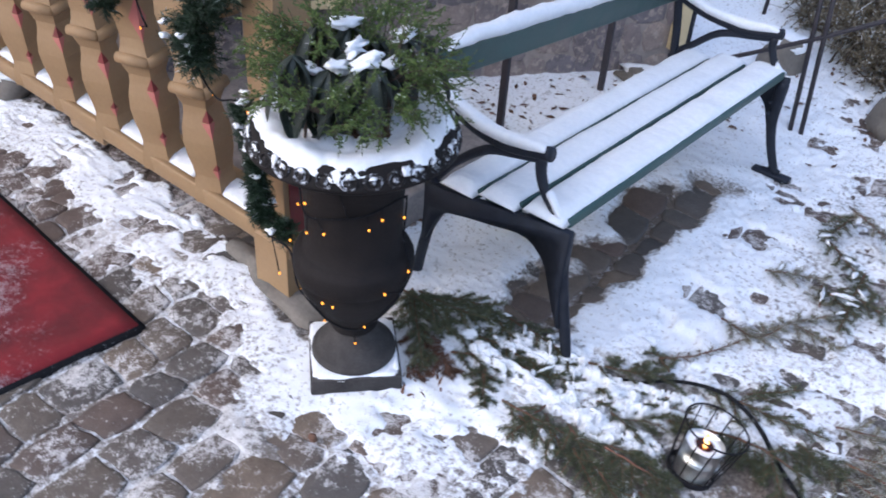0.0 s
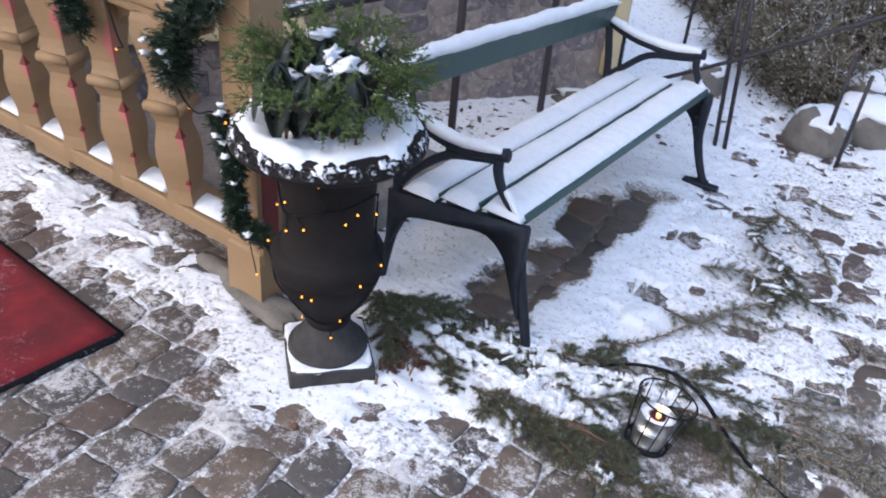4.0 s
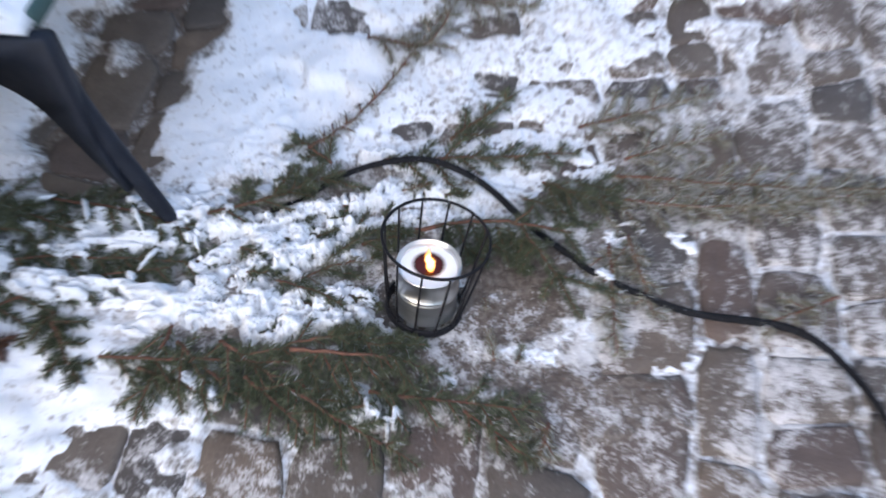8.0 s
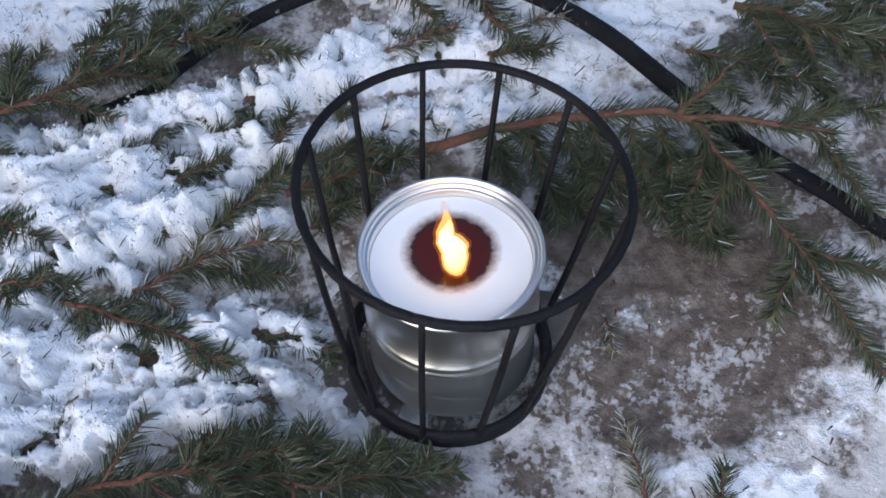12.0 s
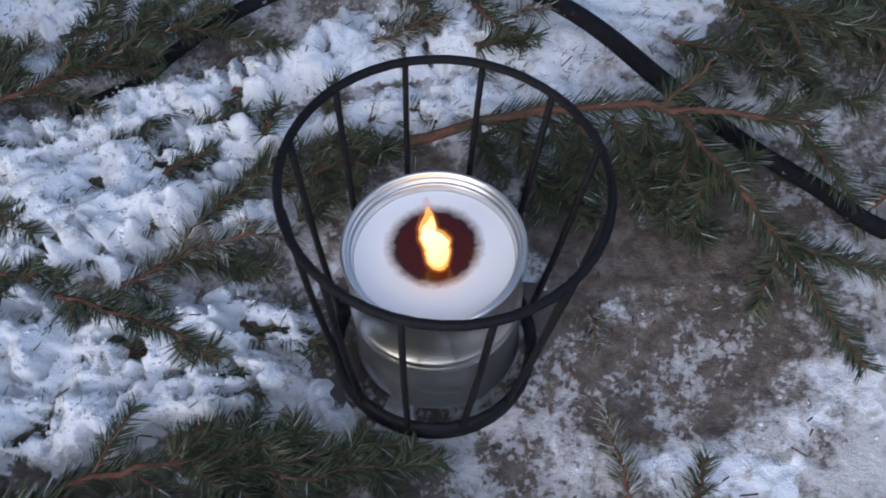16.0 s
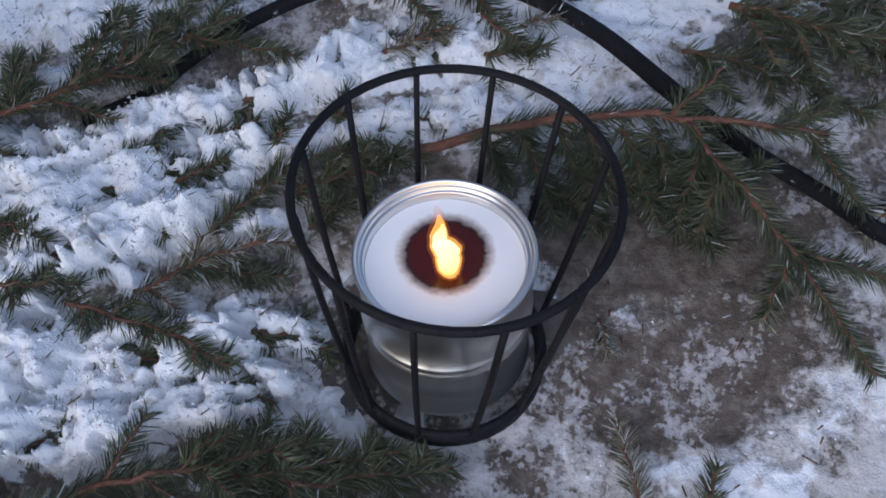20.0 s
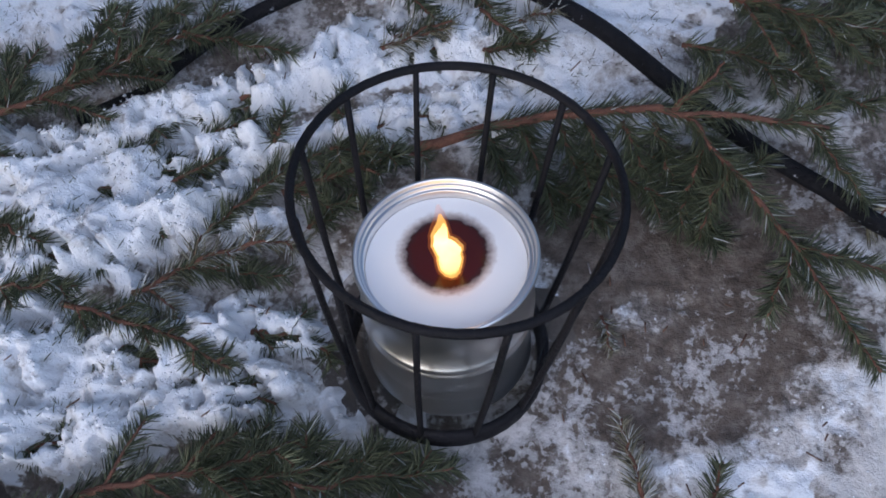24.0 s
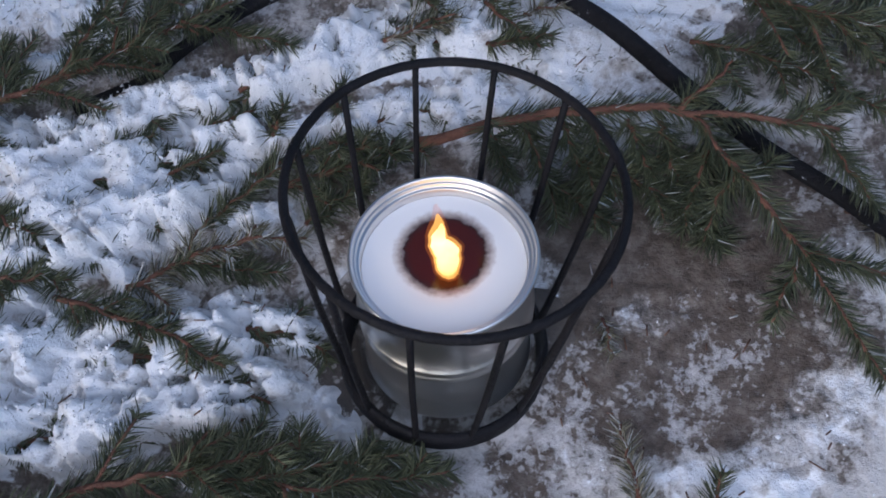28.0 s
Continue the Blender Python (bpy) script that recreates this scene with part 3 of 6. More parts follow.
def snow_depth(x, y):
    """How far the snow stands over the stones (or lies below their tops), and how bare the soil is, with shade painted
    in among the twigs.
    """
    x, y = np.asarray(x, float), np.asarray(y, float)
    edge = np.interp(x, SNOW_EDGE_X, SNOW_EDGE_Y)
    wob = 0.34 * (fbm(x, y, 0.45, 3) - 0.5)
    m = smooth(-0.14, 0.24, y - edge + wob)
    patch, fleck = fbm(x, y, 0.13, 21, 4), fbm(x, y, 0.034, 31, 4)
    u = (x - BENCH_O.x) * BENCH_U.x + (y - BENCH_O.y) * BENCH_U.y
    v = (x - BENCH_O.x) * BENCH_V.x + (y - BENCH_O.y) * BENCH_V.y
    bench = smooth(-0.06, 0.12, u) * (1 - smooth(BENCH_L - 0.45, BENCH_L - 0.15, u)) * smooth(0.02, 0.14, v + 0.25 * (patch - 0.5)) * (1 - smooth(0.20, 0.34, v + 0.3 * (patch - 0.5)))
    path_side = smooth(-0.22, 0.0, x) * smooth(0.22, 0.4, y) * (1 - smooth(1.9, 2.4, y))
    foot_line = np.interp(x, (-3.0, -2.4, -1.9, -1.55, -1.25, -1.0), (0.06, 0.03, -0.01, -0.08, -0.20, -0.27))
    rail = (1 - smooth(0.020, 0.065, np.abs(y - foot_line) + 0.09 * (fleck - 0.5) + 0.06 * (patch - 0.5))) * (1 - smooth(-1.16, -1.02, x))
    # twig zone: its bare tone is needle litter plus painted shade between the banks
    twigs = 1 - smooth(0.75, 1.1, np.hypot((x + 0.22) / 0.36, (y - 0.03) / 0.27) + 0.5 * (patch - 0.5))
    soil = 1 - smooth(0.70, 1.15, np.minimum(np.hypot((x - 0.125) / 0.105, (y + 0.022) / 0.055), np.minimum(np.hypot((x - 0.13) / 0.10, (y - 0.085) / 0.050), np.hypot((x - 0.28) / 0.13, (y + 0.17) / 0.065))) + 0.7 * (patch - 0.5) + 0.7 * (fleck - 0.5))
    m = m * (1 - 0.88 * bench) * (1 - 0.36 * path_side) * (1 - 0.85 * rail) * (1 - 0.38 * twigs)
    m = m * (1 - 0.10 * smooth(1.05, 1.35, -x))
    depth = -0.0058 - 0.003 * twigs + 0.0205 * m + (0.020 + 0.010 * m) * (1 - 0.4 * smooth(0.95, 1.25, -x)) * (patch - 0.5) + (0.011 - 0.004 * m) * (fleck - 0.5)
    worn_spots = smooth(0.48, 0.62, fbm(x * 0.8, y * 1.3, 0.095, 91, 3)) * np.maximum(smooth(-0.40, -0.28, x) * smooth(0.22, 0.40, y), smooth(0.05, 0.25, edge + 0.42 - y))
    depth = depth - 0.016 * worn_spots * (1 - soil)
    depth = depth - 0.012 * bench
    near_grit = 1 - smooth(0.24, 0.40, np.hypot((x + 0.02) / 1.25, y - 0.06))
    depth = np.maximum(depth, -0.02 + 0.0245 * near_grit + 0.004 * (fleck - 0.5))
    depth = depth * (1 - soil) + np.maximum(depth * 0.3, 0.0045) * soil
    depth = depth + 0.003 * (fbm(x, y, 0.012, 41, 3) - 0.5)
    bed = np.zeros_like(depth)
    ragged = 0.98 + 0.9 * (fbm(x, y, 0.040, 51, 4) - 0.45) + 0.8 * (fbm(x, y, 0.014, 52, 3) - 0.5)
    pits = 1 - 0.75 * smooth(0.60, 0.72, fbm(0.9 * x + 0.4 * y, 1.4 * y - 0.5 * x, 0.028, 57, 3)) - 0.55 * smooth(0.62, 0.72, fbm(x, y, 0.011, 59, 2))
    inside = (x > -0.95) & (x < 0.45) & (y > -0.35) & (y < 0.55)
    xi, yi, ri = x[inside], y[inside], np.maximum(ragged[inside], 0.15)
    bed_i = np.zeros_like(xi)
    lump = 0.88 + 0.8 * (fbm(xi, yi, 0.036, 61) - 0.5)
    for x0, y0, x1, y1, r, h in ridges:
        dx, dy = x1 - x0, y1 - y0
        s = np.clip(((xi - x0) * dx + (yi - y0) * dy) / (dx * dx + dy * dy + 1e-9), 0, 1)
        d = np.hypot(xi - x0 - s * dx, yi - y0 - s * dy) / (r * 1.12 * ri)
        low = 0.62 if x0 > 0.03 and y0 < 0.12 else 1.0
        bed_i = np.maximum(bed_i, low * h * np.sqrt(np.clip(1.3 - d * d, 0, 1)) * lump)
    bed[inside] = bed_i * np.maximum(pits[inside], 0.15)
    depth = np.maximum(depth, bed - 0.010) + 0.0075 * (fbm(x, y, 0.013, 71, 3) - 0.5) * (bed > 0.004)
    thin = np.zeros_like(depth)
    for x0, y0, rx, ry in THIN_SNOW:
        thin = np.maximum(thin, 1 - smooth(0.2, 1.5, np.hypot((x - x0) / rx, (y - y0) / ry) + 1.5 * (fbm(0.8 * x + 0.6 * y, 0.8 * y - 0.6 * x, 0.025, 83, 4) - 0.5)))
    depth = depth + 0.0012 * thin
    near = np.hypot(x - LANTERN.x, y - LANTERN.y)
    tray = smooth(0.070, 0.095, near)
    depth = depth * tray + np.minimum(depth, -0.001) * (1 - tray)
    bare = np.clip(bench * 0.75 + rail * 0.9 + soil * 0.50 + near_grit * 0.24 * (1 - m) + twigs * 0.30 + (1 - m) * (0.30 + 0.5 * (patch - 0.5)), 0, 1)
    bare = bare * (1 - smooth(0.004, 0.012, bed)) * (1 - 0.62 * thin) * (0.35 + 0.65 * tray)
    return depth, bare


def graded(lo, hi, fine_lo, fine_hi, fine, mid_lo, mid_hi, mid):
    a = list(np.arange(fine_lo, fine_hi, fine))
    while a[-1] < mid_hi:
        a.append(a[-1] + min(mid, (a[-1] - a[-2]) * 1.15))
    while a[-1] < hi:
        a.append(a[-1] + (a[-1] - a[-2]) * 1.35)
    b = [a[0], a[1]]
    while b[0] > mid_lo:
        b.insert(0, b[0] - min(mid, (b[1] - b[0]) * 1.15))
    while b[0] > lo:
        b.insert(0, b[0] - (b[1] - b[0]) * 1.35)
    return np.array(b[:-1] + a[1:])


gx = graded(-60, 60, -0.40, 0.34, 0.0021, -3.2, 1.9, 0.013)
gy = graded(-60, 60, -0.17, 0.34, 0.0021, -1.7, 3.0, 0.013)
GX, GY = np.meshgrid(gx, gy)
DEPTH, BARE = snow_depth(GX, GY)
GZ = gz(GX, GY) + DEPTH
nx, ny = len(gx), len(gy)
idx = np.arange(nx * ny).reshape(ny, nx)
quads = np.stack([idx[:-1, :-1], idx[:-1, 1:], idx[1:, 1:], idx[1:, :-1]], -1).reshape(-1, 4)
me = bpy.data.meshes.new("ground")
me.vertices.add(nx * ny)
me.vertices.foreach_set("co", np.stack([GX, GY, GZ], -1).astype(np.float32).ravel())
me.loops.add(quads.size)
me.loops.foreach_set("vertex_index", quads.ravel().astype(np.int32))
me.polygons.add(len(quads))
me.polygons.foreach_set("loop_start", np.arange(0, quads.size, 4).astype(np.int32))
me.polygons.foreach_set("use_smooth", np.ones(len(quads), bool))
me.update(calc_edges=True)
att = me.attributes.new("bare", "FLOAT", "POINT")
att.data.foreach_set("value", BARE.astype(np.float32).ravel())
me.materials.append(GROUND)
tagged(new("ground", me), "snow-dusted ground with gritty bare patches between cobbles", "ground", kind="structure")


def ground_at(x, y):
    d, _ = snow_depth(np.array([x]), np.array([y]))
    return float(gz(x, y) + d[0])


def snow_grains():
    """Loose flakes and crumbs of snow that roughen the banks by the lantern."""
    gg = np.random.default_rng(17)
    n = 40000
    x, y = gg.uniform(-0.42, 0.36, n), gg.uniform(-0.17, 0.32, n)
    d, bare = snow_depth(x, y)
    e = 0.004
    steep = np.hypot(snow_depth(x + e, y)[0] - d, snow_depth(x, y + e)[0] - d) / e
    keep = gg.random(n) < np.where(d > 0.010, 0.16 + 0.35 * np.clip(steep, 0, 1), 0.03 * (bare < 0.45))
    keep &= np.hypot(x - LANTERN.x, y - LANTERN.y + 0.012) > 0.078
    x, y, d = x[keep], y[keep], d[keep]
    n = len(x)
    size = 0.0006 + 0.0011 * gg.random(n) ** 2.2
    up = np.where(d > 0.010, gg.random(n) ** 2 * 0.003, 0.0)
    c = np.stack([x, y, gz(x, y) + d + up], 1)
    base = np.array(((1, 0, 0), (-1, 0, 0), (0, 1, 0), (0, -1, 0), (0, 0, 1), (0, 0, -1.0)))
    v = c[:, None] + base[None] * size[:, None, None] * (0.6 + 0.9 * gg.random((n, 6, 1))) + gg.normal(0, 0.25, (n, 6, 3)) * size[:, None, None]
    f = np.array(((0, 2, 4), (2, 1, 4), (1, 3, 4), (3, 0, 4), (2, 0, 5), (1, 2, 5), (3, 1, 5), (0, 3, 5)))
    return v.reshape(-1, 3), (np.arange(n)[:, None, None] * 6 + f[None]).reshape(-1, 3)

# ---- lantern and candle ----
TILT = pose(*LANTERN, -9.3, 9.3, 0)
lantern = thing("candle_lantern", "black iron wire basket lantern standing among spruce twigs", "lantern", m=TILT)


def circle(r, z, n=48):
    return [(r * math.cos(2 * math.pi * k / n), r * math.sin(2 * math.pi * k / n), z) for k in range(n)]


part("top_ring", tube(circle(0.0858, 0.1545), 0.0025, 10, closed=True), IRON, lantern)
part("bottom_band", lathe([(0.0585, 0.000), (0.0630, -0.001), (0.0655, 0.003), (0.0655, 0.013), (0.0635, 0.0160), (0.0605, 0.014), (0.0585, 0.000)], 40, cap=False), IRON, lantern)
for k in range(12):
    a = radians(92.3 + 15 + 30 * k)
    foot, top = Vector((0.0622 * math.cos(a), 0.0622 * math.sin(a), 0.006)), Vector((0.0845 * math.cos(a), 0.0845 * math.sin(a), 0.1535))
    mid = foot.lerp(top, 0.5) + Vector((math.cos(a), math.sin(a), 0)) * 0.0015
    part("rib", tube(curve_points([foot, mid, top], 6), 0.0025, 6, 0.8), IRON, lantern)
glass_m = Matrix.Translation((0.0035, -0.001, 0.0))
glass = part("glass_cup", moved(lathe([(0.050, 0.002), (0.0550, 0.003), (0.0565, 0.008), (0.0585, 0.046), (0.0580, 0.0475), (0.0572, 0.046), (0.0553, 0.009), (0.049, 0.0045)], 96), glass_m), GLASS, lantern, "clear low glass cup")
glass.visible_shadow = False

CANDLE = TILT @ pose(0.0023, 0.004, 0.006, 0, -4, 0)
candle = thing("outdoor_candle", "burning outdoor candle in a shiny tin can", "candle", m=CANDLE)
part("tin_can", lathe([(0.0485, 0.0), (0.0515, 0.001), (0.0523, 0.003), (0.0510, 0.005), (0.0508, 0.040), (0.0518, 0.0415), (0.0524, 0.044), (0.0518, 0.0465), (0.0512, 0.0475), (0.0518, 0.0485), (0.0526, 0.0505), (0.0520, 0.0525), (0.0508, 0.054), (0.0508, 0.086), (0.0528, 0.088), (0.0535, 0.0895), (0.0530, 0.0914), (0.0519, 0.0916), (0.0511, 0.0908), (0.0509, 0.0890), (0.0504, 0.0884), (0.0499, 0.0888), (0.0494, 0.0882), (0.0492, 0.0866), (0.0484, 0.0862), (0.0477, 0.0866), (0.0472, 0.0858), (0.0468, 0.0805)], 64, cap=False), TIN, candle)
wax_v, wax_f = [(0, 0, 0.0795)], []
for i in range(1, 15):
    r = 0.0466 * i / 14
    for k in range(48):
        z = 0.0812 - 0.0020 * (1 - float(smooth(0.018, 0.026, r)))
        wax_v.append((r * math.cos(2 * math.pi * k / 48), r * math.sin(2 * math.pi * k / 48), z))
wax_f += [(0, 1 + k, 1 + (k + 1) % 48) for k in range(48)]
for i in range(13):
    wax_f += [(1 + i * 48 + k, 1 + (i + 1) * 48 + k, 1 + (i + 1) * 48 + (k + 1) % 48, 1 + i * 48 + (k + 1) % 48) for k in range(48)]
part("wax", (wax_v, wax_f), WAX, candle, "white wax with a dark melted pool")
part("wick", tube([(0, 0, 0.078), (0.0005, 0.0003, 0.084), (0.0015, 0.0005, 0.089)], 0.0012, 6), SOIL, candle)


def flame(points, radii):
    p = curve_points(points, 14)
    r = np.interp(np.linspace(0, 1, 15), np.linspace(0, 1, len(radii)), radii)
    p[:, 0] += 0.0008 * np.sin(np.arange(15) * 1.1)
    return tube(p, r, 12, 0.8)


FLAME_LINE = [(0.001, -0.006, 0.0805), (0.003, -0.006, 0.087), (0.002, -0.005, 0.095), (-0.002, -0.002, 0.103), (-0.001, 0.002, 0.112)]
core = part("flame", flame(FLAME_LINE, [0.0026, 0.0064, 0.0080, 0.0072, 0.0054, 0.0036, 0.0006]), FLAME, candle, "yellow flickering flame")
part("flame_mantle", flame([(x, y, z + 0.001) for x, y, z in FLAME_LINE[:4]] + [(-0.003, 0.004, 0.117)], [0.0040, 0.0082, 0.0098, 0.0090, 0.0072, 0.0048, 0.0008]), FLAME_MANTLE, core, "amber mantle of the flame")
part("flame_edge", flame([(x, y, z + 0.001) for x, y, z in FLAME_LINE[:4]] + [(-0.004, 0.006, 0.122)], [0.0054, 0.0098, 0.0116, 0.0108, 0.0090, 0.0062, 0.0010]), FLAME_EDGE, core, "faint orange edge of the flame")
fl = new("flame_light", bpy.data.lights.new("flame_light", "POINT"))
fl.data.energy, fl.data.color, fl.data.shadow_soft_size = 0.014, (1.0, 0.66, 0.40), 0.012
fl.matrix_world = CANDLE @ pose(-0.001, -0.004, 0.135)

# the basket leans: its foot stands a little nearer than its ring
for ob in lantern.children:
    ob.data.transform(Matrix(((1, 0, 0, 0), (0, 1, 0.105, -0.0162), (0, 0, 1, 0), (0, 0, 0, 1))))
for ob in candle.children_recursive:
    ob.data.transform(Matrix(((1, 0, 0, 0), (0, 1, 0.105, -0.0156), (0, 0, 1, 0), (0, 0, 0, 1))))

# ---- cable ----
cable_line = curve_points([(-0.30, 0.165, 0.0), (-0.25, 0.190, 0.018), (-0.215, 0.208, 0.034), (-0.160, 0.238, 0.044), (-0.098, 0.258, 0.050), (-0.029, 0.264, 0.053), (0.032, 0.246, 0.048), (0.090, 0.210, 0.041), (0.145, 0.153, 0.036), (0.190, 0.120, 0.020), (0.236, 0.086, 0.014), (0.282, 0.050, 0.012), (0.420, -0.011, 0.006), (0.596, -0.039, 0.002), (0.684, -0.129, -0.004), (0.735, -0.260, -0.008), (0.796, -0.367, -0.012), (0.873, -0.427, -0.016), (1.0, -0.45, -0.020), (1.25, -0.36, -0.026), (1.6, -0.30, -0.036)], 150)
cable_line[:, 2] = np.maximum(cable_line[:, 2], gz(cable_line[:, 0], cable_line[:, 1]) + 0.008)
tagged(part("power_cable", tube(cable_line, np.interp(cable_line[:, 0], [-0.2, 0.03, 0.15, 0.19, 0.5], [0.0052, 0.0062, 0.0068, 0.0058, 0.0066]), 10), RUBBER), "thick black rubber cable lying in curves over the cobbles", "cable")


clump = cable_line[np.argmin(np.abs(cable_line[:, 0] - 0.295))]
tagged(part("snow_clump", moved(blob(0, 0, 0, 0.015, 0.007, 0.006, 3, 1.3, 14, 20), Matrix.Translation(clump + (0, 0.002, 0.005)) @ pose(0, 0, 0, 0, 0, -28)), SNOW), "small clump of snow stuck on the cable", "snow")


# ---- spruce branches ----
def needles_along(points, count, length, width, spread=1.0, droop=0.0, seed=0):
    """Needles set round a twig: slender three-sided spikes that lean towards its tip."""
    g = np.random.default_rng(seed)
    p = np.array(points, float)
    s = np.sort(g.random(count))
    at = np.r_[0, np.cumsum(np.linalg.norm(np.diff(p, axis=0), axis=1))]
    at /= at[-1]
    pos = np.stack([np.interp(s, at, p[:, k]) for k in range(3)], 1)
    ahead = np.stack([np.interp(np.minimum(s + 0.04, 1), at, p[:, k]) - np.interp(np.maximum(s - 0.04, 0), at, p[:, k]) for k in range(3)], 1)
    ahead /= np.linalg.norm(ahead, axis=1)[:, None] + 1e-9
    side = np.cross(ahead, (0.03, 0.02, 1.0))
    side /= np.linalg.norm(side, axis=1)[:, None] + 1e-9
    top = np.cross(side, ahead)
    ang = g.normal(0.15, 0.48, count) + np.where(g.random(count) < 0.5, 0, np.pi)
    ang = np.where(g.random(count) < 0.16, g.random(count) * np.pi, ang)
    out = np.cos(ang)[:, None] * side + (np.sin(ang) * 0.85 - droop)[:, None] * top
    lean = np.radians(g.normal(50, 7, count) * spread)
    way = np.cos(lean)[:, None] * ahead + np.sin(lean)[:, None] * out
    way /= np.linalg.norm(way, axis=1)[:, None]
    ln = length * (0.85 + 0.35 * g.random(count)) * np.clip(1.25 - 0.5 * s, 0.6, 1.1)
    tip = pos + way * ln[:, None]
    a = np.cross(way, g.normal(size=(count, 3)))
    a /= np.linalg.norm(a, axis=1)[:, None] + 1e-9
    b = np.cross(way, a)
    base = pos + way * 0.0006
    v = np.stack([base + a * width, base + (-0.5 * a + 0.87 * b) * width, base + (-0.5 * a - 0.87 * b) * width, base + way * (ln * 0.75)[:, None] + a * width * 0.75, tip], 1)
    v[:, 3] = pos + way * (ln * 0.7)[:, None] + a * width * 0.9
    i = np.arange(count)[:, None] * 5
    f = np.concatenate([i + [0, 1, 3], i + [1, 2, 3], i + [2, 0, 3], i + [0, 3, 4], i + [1, 4, 3]])
    return v.reshape(-1, 3), f


def fast_part(name, geo, mat, parent, label=""):
    """Like part(), for many three-sided faces."""
    v, f = geo
    me = bpy.data.meshes.new(name)
    me.vertices.add(len(v))
    me.vertices.foreach_set("co", np.asarray(v, np.float32).ravel())
    me.loops.add(f.size)
    me.loops.foreach_set("vertex_index", f.ravel().astype(np.int32))
    me.polygons.add(len(f))
    me.polygons.foreach_set("loop_start", np.arange(0, f.size, 3).astype(np.int32))
    me.update(calc_edges=True)
    me.materials.append(mat)
    ob = new(name, me)
    if parent is not None:
        ob.parent = parent
    return tagged(ob, label)


twig_seed = [100]


def twig(parent, points, radius=0.0022, density=3600, length=0.0165, width=0.00058, side=0.0, gap=0.022, mat=None, bark=None, droop=0.0, bare=0.0, name="side_twig", snow=0.0):
    """A needled shoot; side: the length of the small shoots on both its sides."""
    twig_seed[0] += 1
    g = np.random.default_rng(twig_seed[0])
    n = max(6, 4 * len(points))
    p = curve_points(points, n)
    p[1:-1] += g.normal(0, 0.0012, (n - 1, 3))
    total = float(np.linalg.norm(np.diff(p, axis=0), axis=1).sum())
    stem = part(name, tube(p, np.linspace(radius, radius * 0.45, n + 1), 6), bark or BARK, parent)
    k0 = int(bare * n)
    verts, faces = needles_along(p[k0:], max(int(1.35 * density * total * (1 - bare)), 12), length, width, 1.0, droop, twig_seed[0])
    if side > 0:
        parts_v, parts_f, count = [verts], [faces], len(verts)
        s, flip = 0.08, 1
        loads = []
        while s < 0.95:
            i = min(int(s * n), n - 1)
            t = p[min(i + 1, n)] - p[i]
            t /= np.linalg.norm(t) + 1e-9
            across = np.cross(t, (0, 0, 1.0)) * flip
            across /= np.linalg.norm(across) + 1e-9
            w = t * 0.75 + across * (0.8 + 0.2 * g.random()) + np.array((0, 0, g.normal(-0.05, 0.12)))
            ln = side * (0.6 + 0.6 * g.random()) * (1.1 - 0.65 * s)
            q0 = p[i] * (1 - (s * n - i)) + p[i + 1] * (s * n - i)
            end = q0 + w / np.linalg.norm(w) * ln
            lift = max(0.0, float(gz(end[0], end[1])) + 0.006 - end[2])
            end[2] += lift
            q = curve_points([q0, (q0 + end) / 2 + (0, 0, 0.002), end], 5)
            part("shoot", tube(q, np.linspace(radius * 0.6, radius * 0.35, 6), 4), bark or BARK, stem)
            v2, f2 = needles_along(q, max(int(1.25 * density * ln), 10), length * 0.9, width, 1.0, droop, twig_seed[0] + int(1000 * s))
            if snow and g.random() < snow and ln > 0.02:
                mid_q, dirn = q[2 + int(g.integers(0, 2))], q[-1] - q[0]
                turn = Vector(dirn).to_track_quat("X", "Z").to_matrix().to_4x4()
                loads.append(moved(blob(0, 0, 0, ln * g.uniform(0.35, 0.62), g.uniform(0.004, 0.0085), 0.005, twig_seed[0] + int(77 * s), 1.1, 8, 12), Matrix.Translation(mid_q + (0, 0, 0.005)) @ turn))
            parts_v.append(v2)
            parts_f.append(f2 + count)
            count += len(v2)
            s += gap / total * (0.8 + 0.4 * g.random())
            flip = -flip
        verts, faces = np.vstack(parts_v), np.vstack(parts_f)
        if loads:
            tagged(part("snow_load", join(*loads), SNOW, stem, "ragged fingers of snow on the shoots"), kind="stuff")
    fast_part("needles", (verts, faces), mat or NEEDLE, stem)
    return stem


def branch(label, group="cut spruce branches on the paving"):
    return thing("spruce_branch", label, "branch", group)


b = branch("fresh green spruce branch with reddish bark beside the lantern")
twig(b, [(-0.036, 0.123, 0.030), (0.052, 0.132, 0.046), (0.135, 0.124, 0.058), (0.231, 0.113, 0.047)], 0.0042, 2200, 0.0165, bare=0.2, name="stem", droop=0.3)
twig(b, [(0.135, 0.124, 0.058), (0.167, 0.149, 0.073)], 0.0024, 2200)
twig(b, [(0.144, 0.121, 0.056), (0.172, 0.082, 0.047), (0.203, 0.036, 0.035), (0.245, -0.038, 0.020)], 0.0026, 3200, 0.0165)
twig(b, [(0.203, 0.036, 0.035), (0.183, -0.005, 0.027)], 0.0018, 3200, 0.0146)
twig(b, [(0.203, 0.036, 0.035), (0.259, 0.023, 0.026), (0.30, 0.010, 0.022)], 0.0018, 3200, 0.0146)
twig(b, [(0.220, 0.114, 0.046), (0.254, 0.071, 0.026)], 0.0018, 3200, 0.0159)
twig(b, [(0.195, 0.117, 0.05), (0.236, 0.131, 0.05)], 0.0018, 3000, 0.0159)
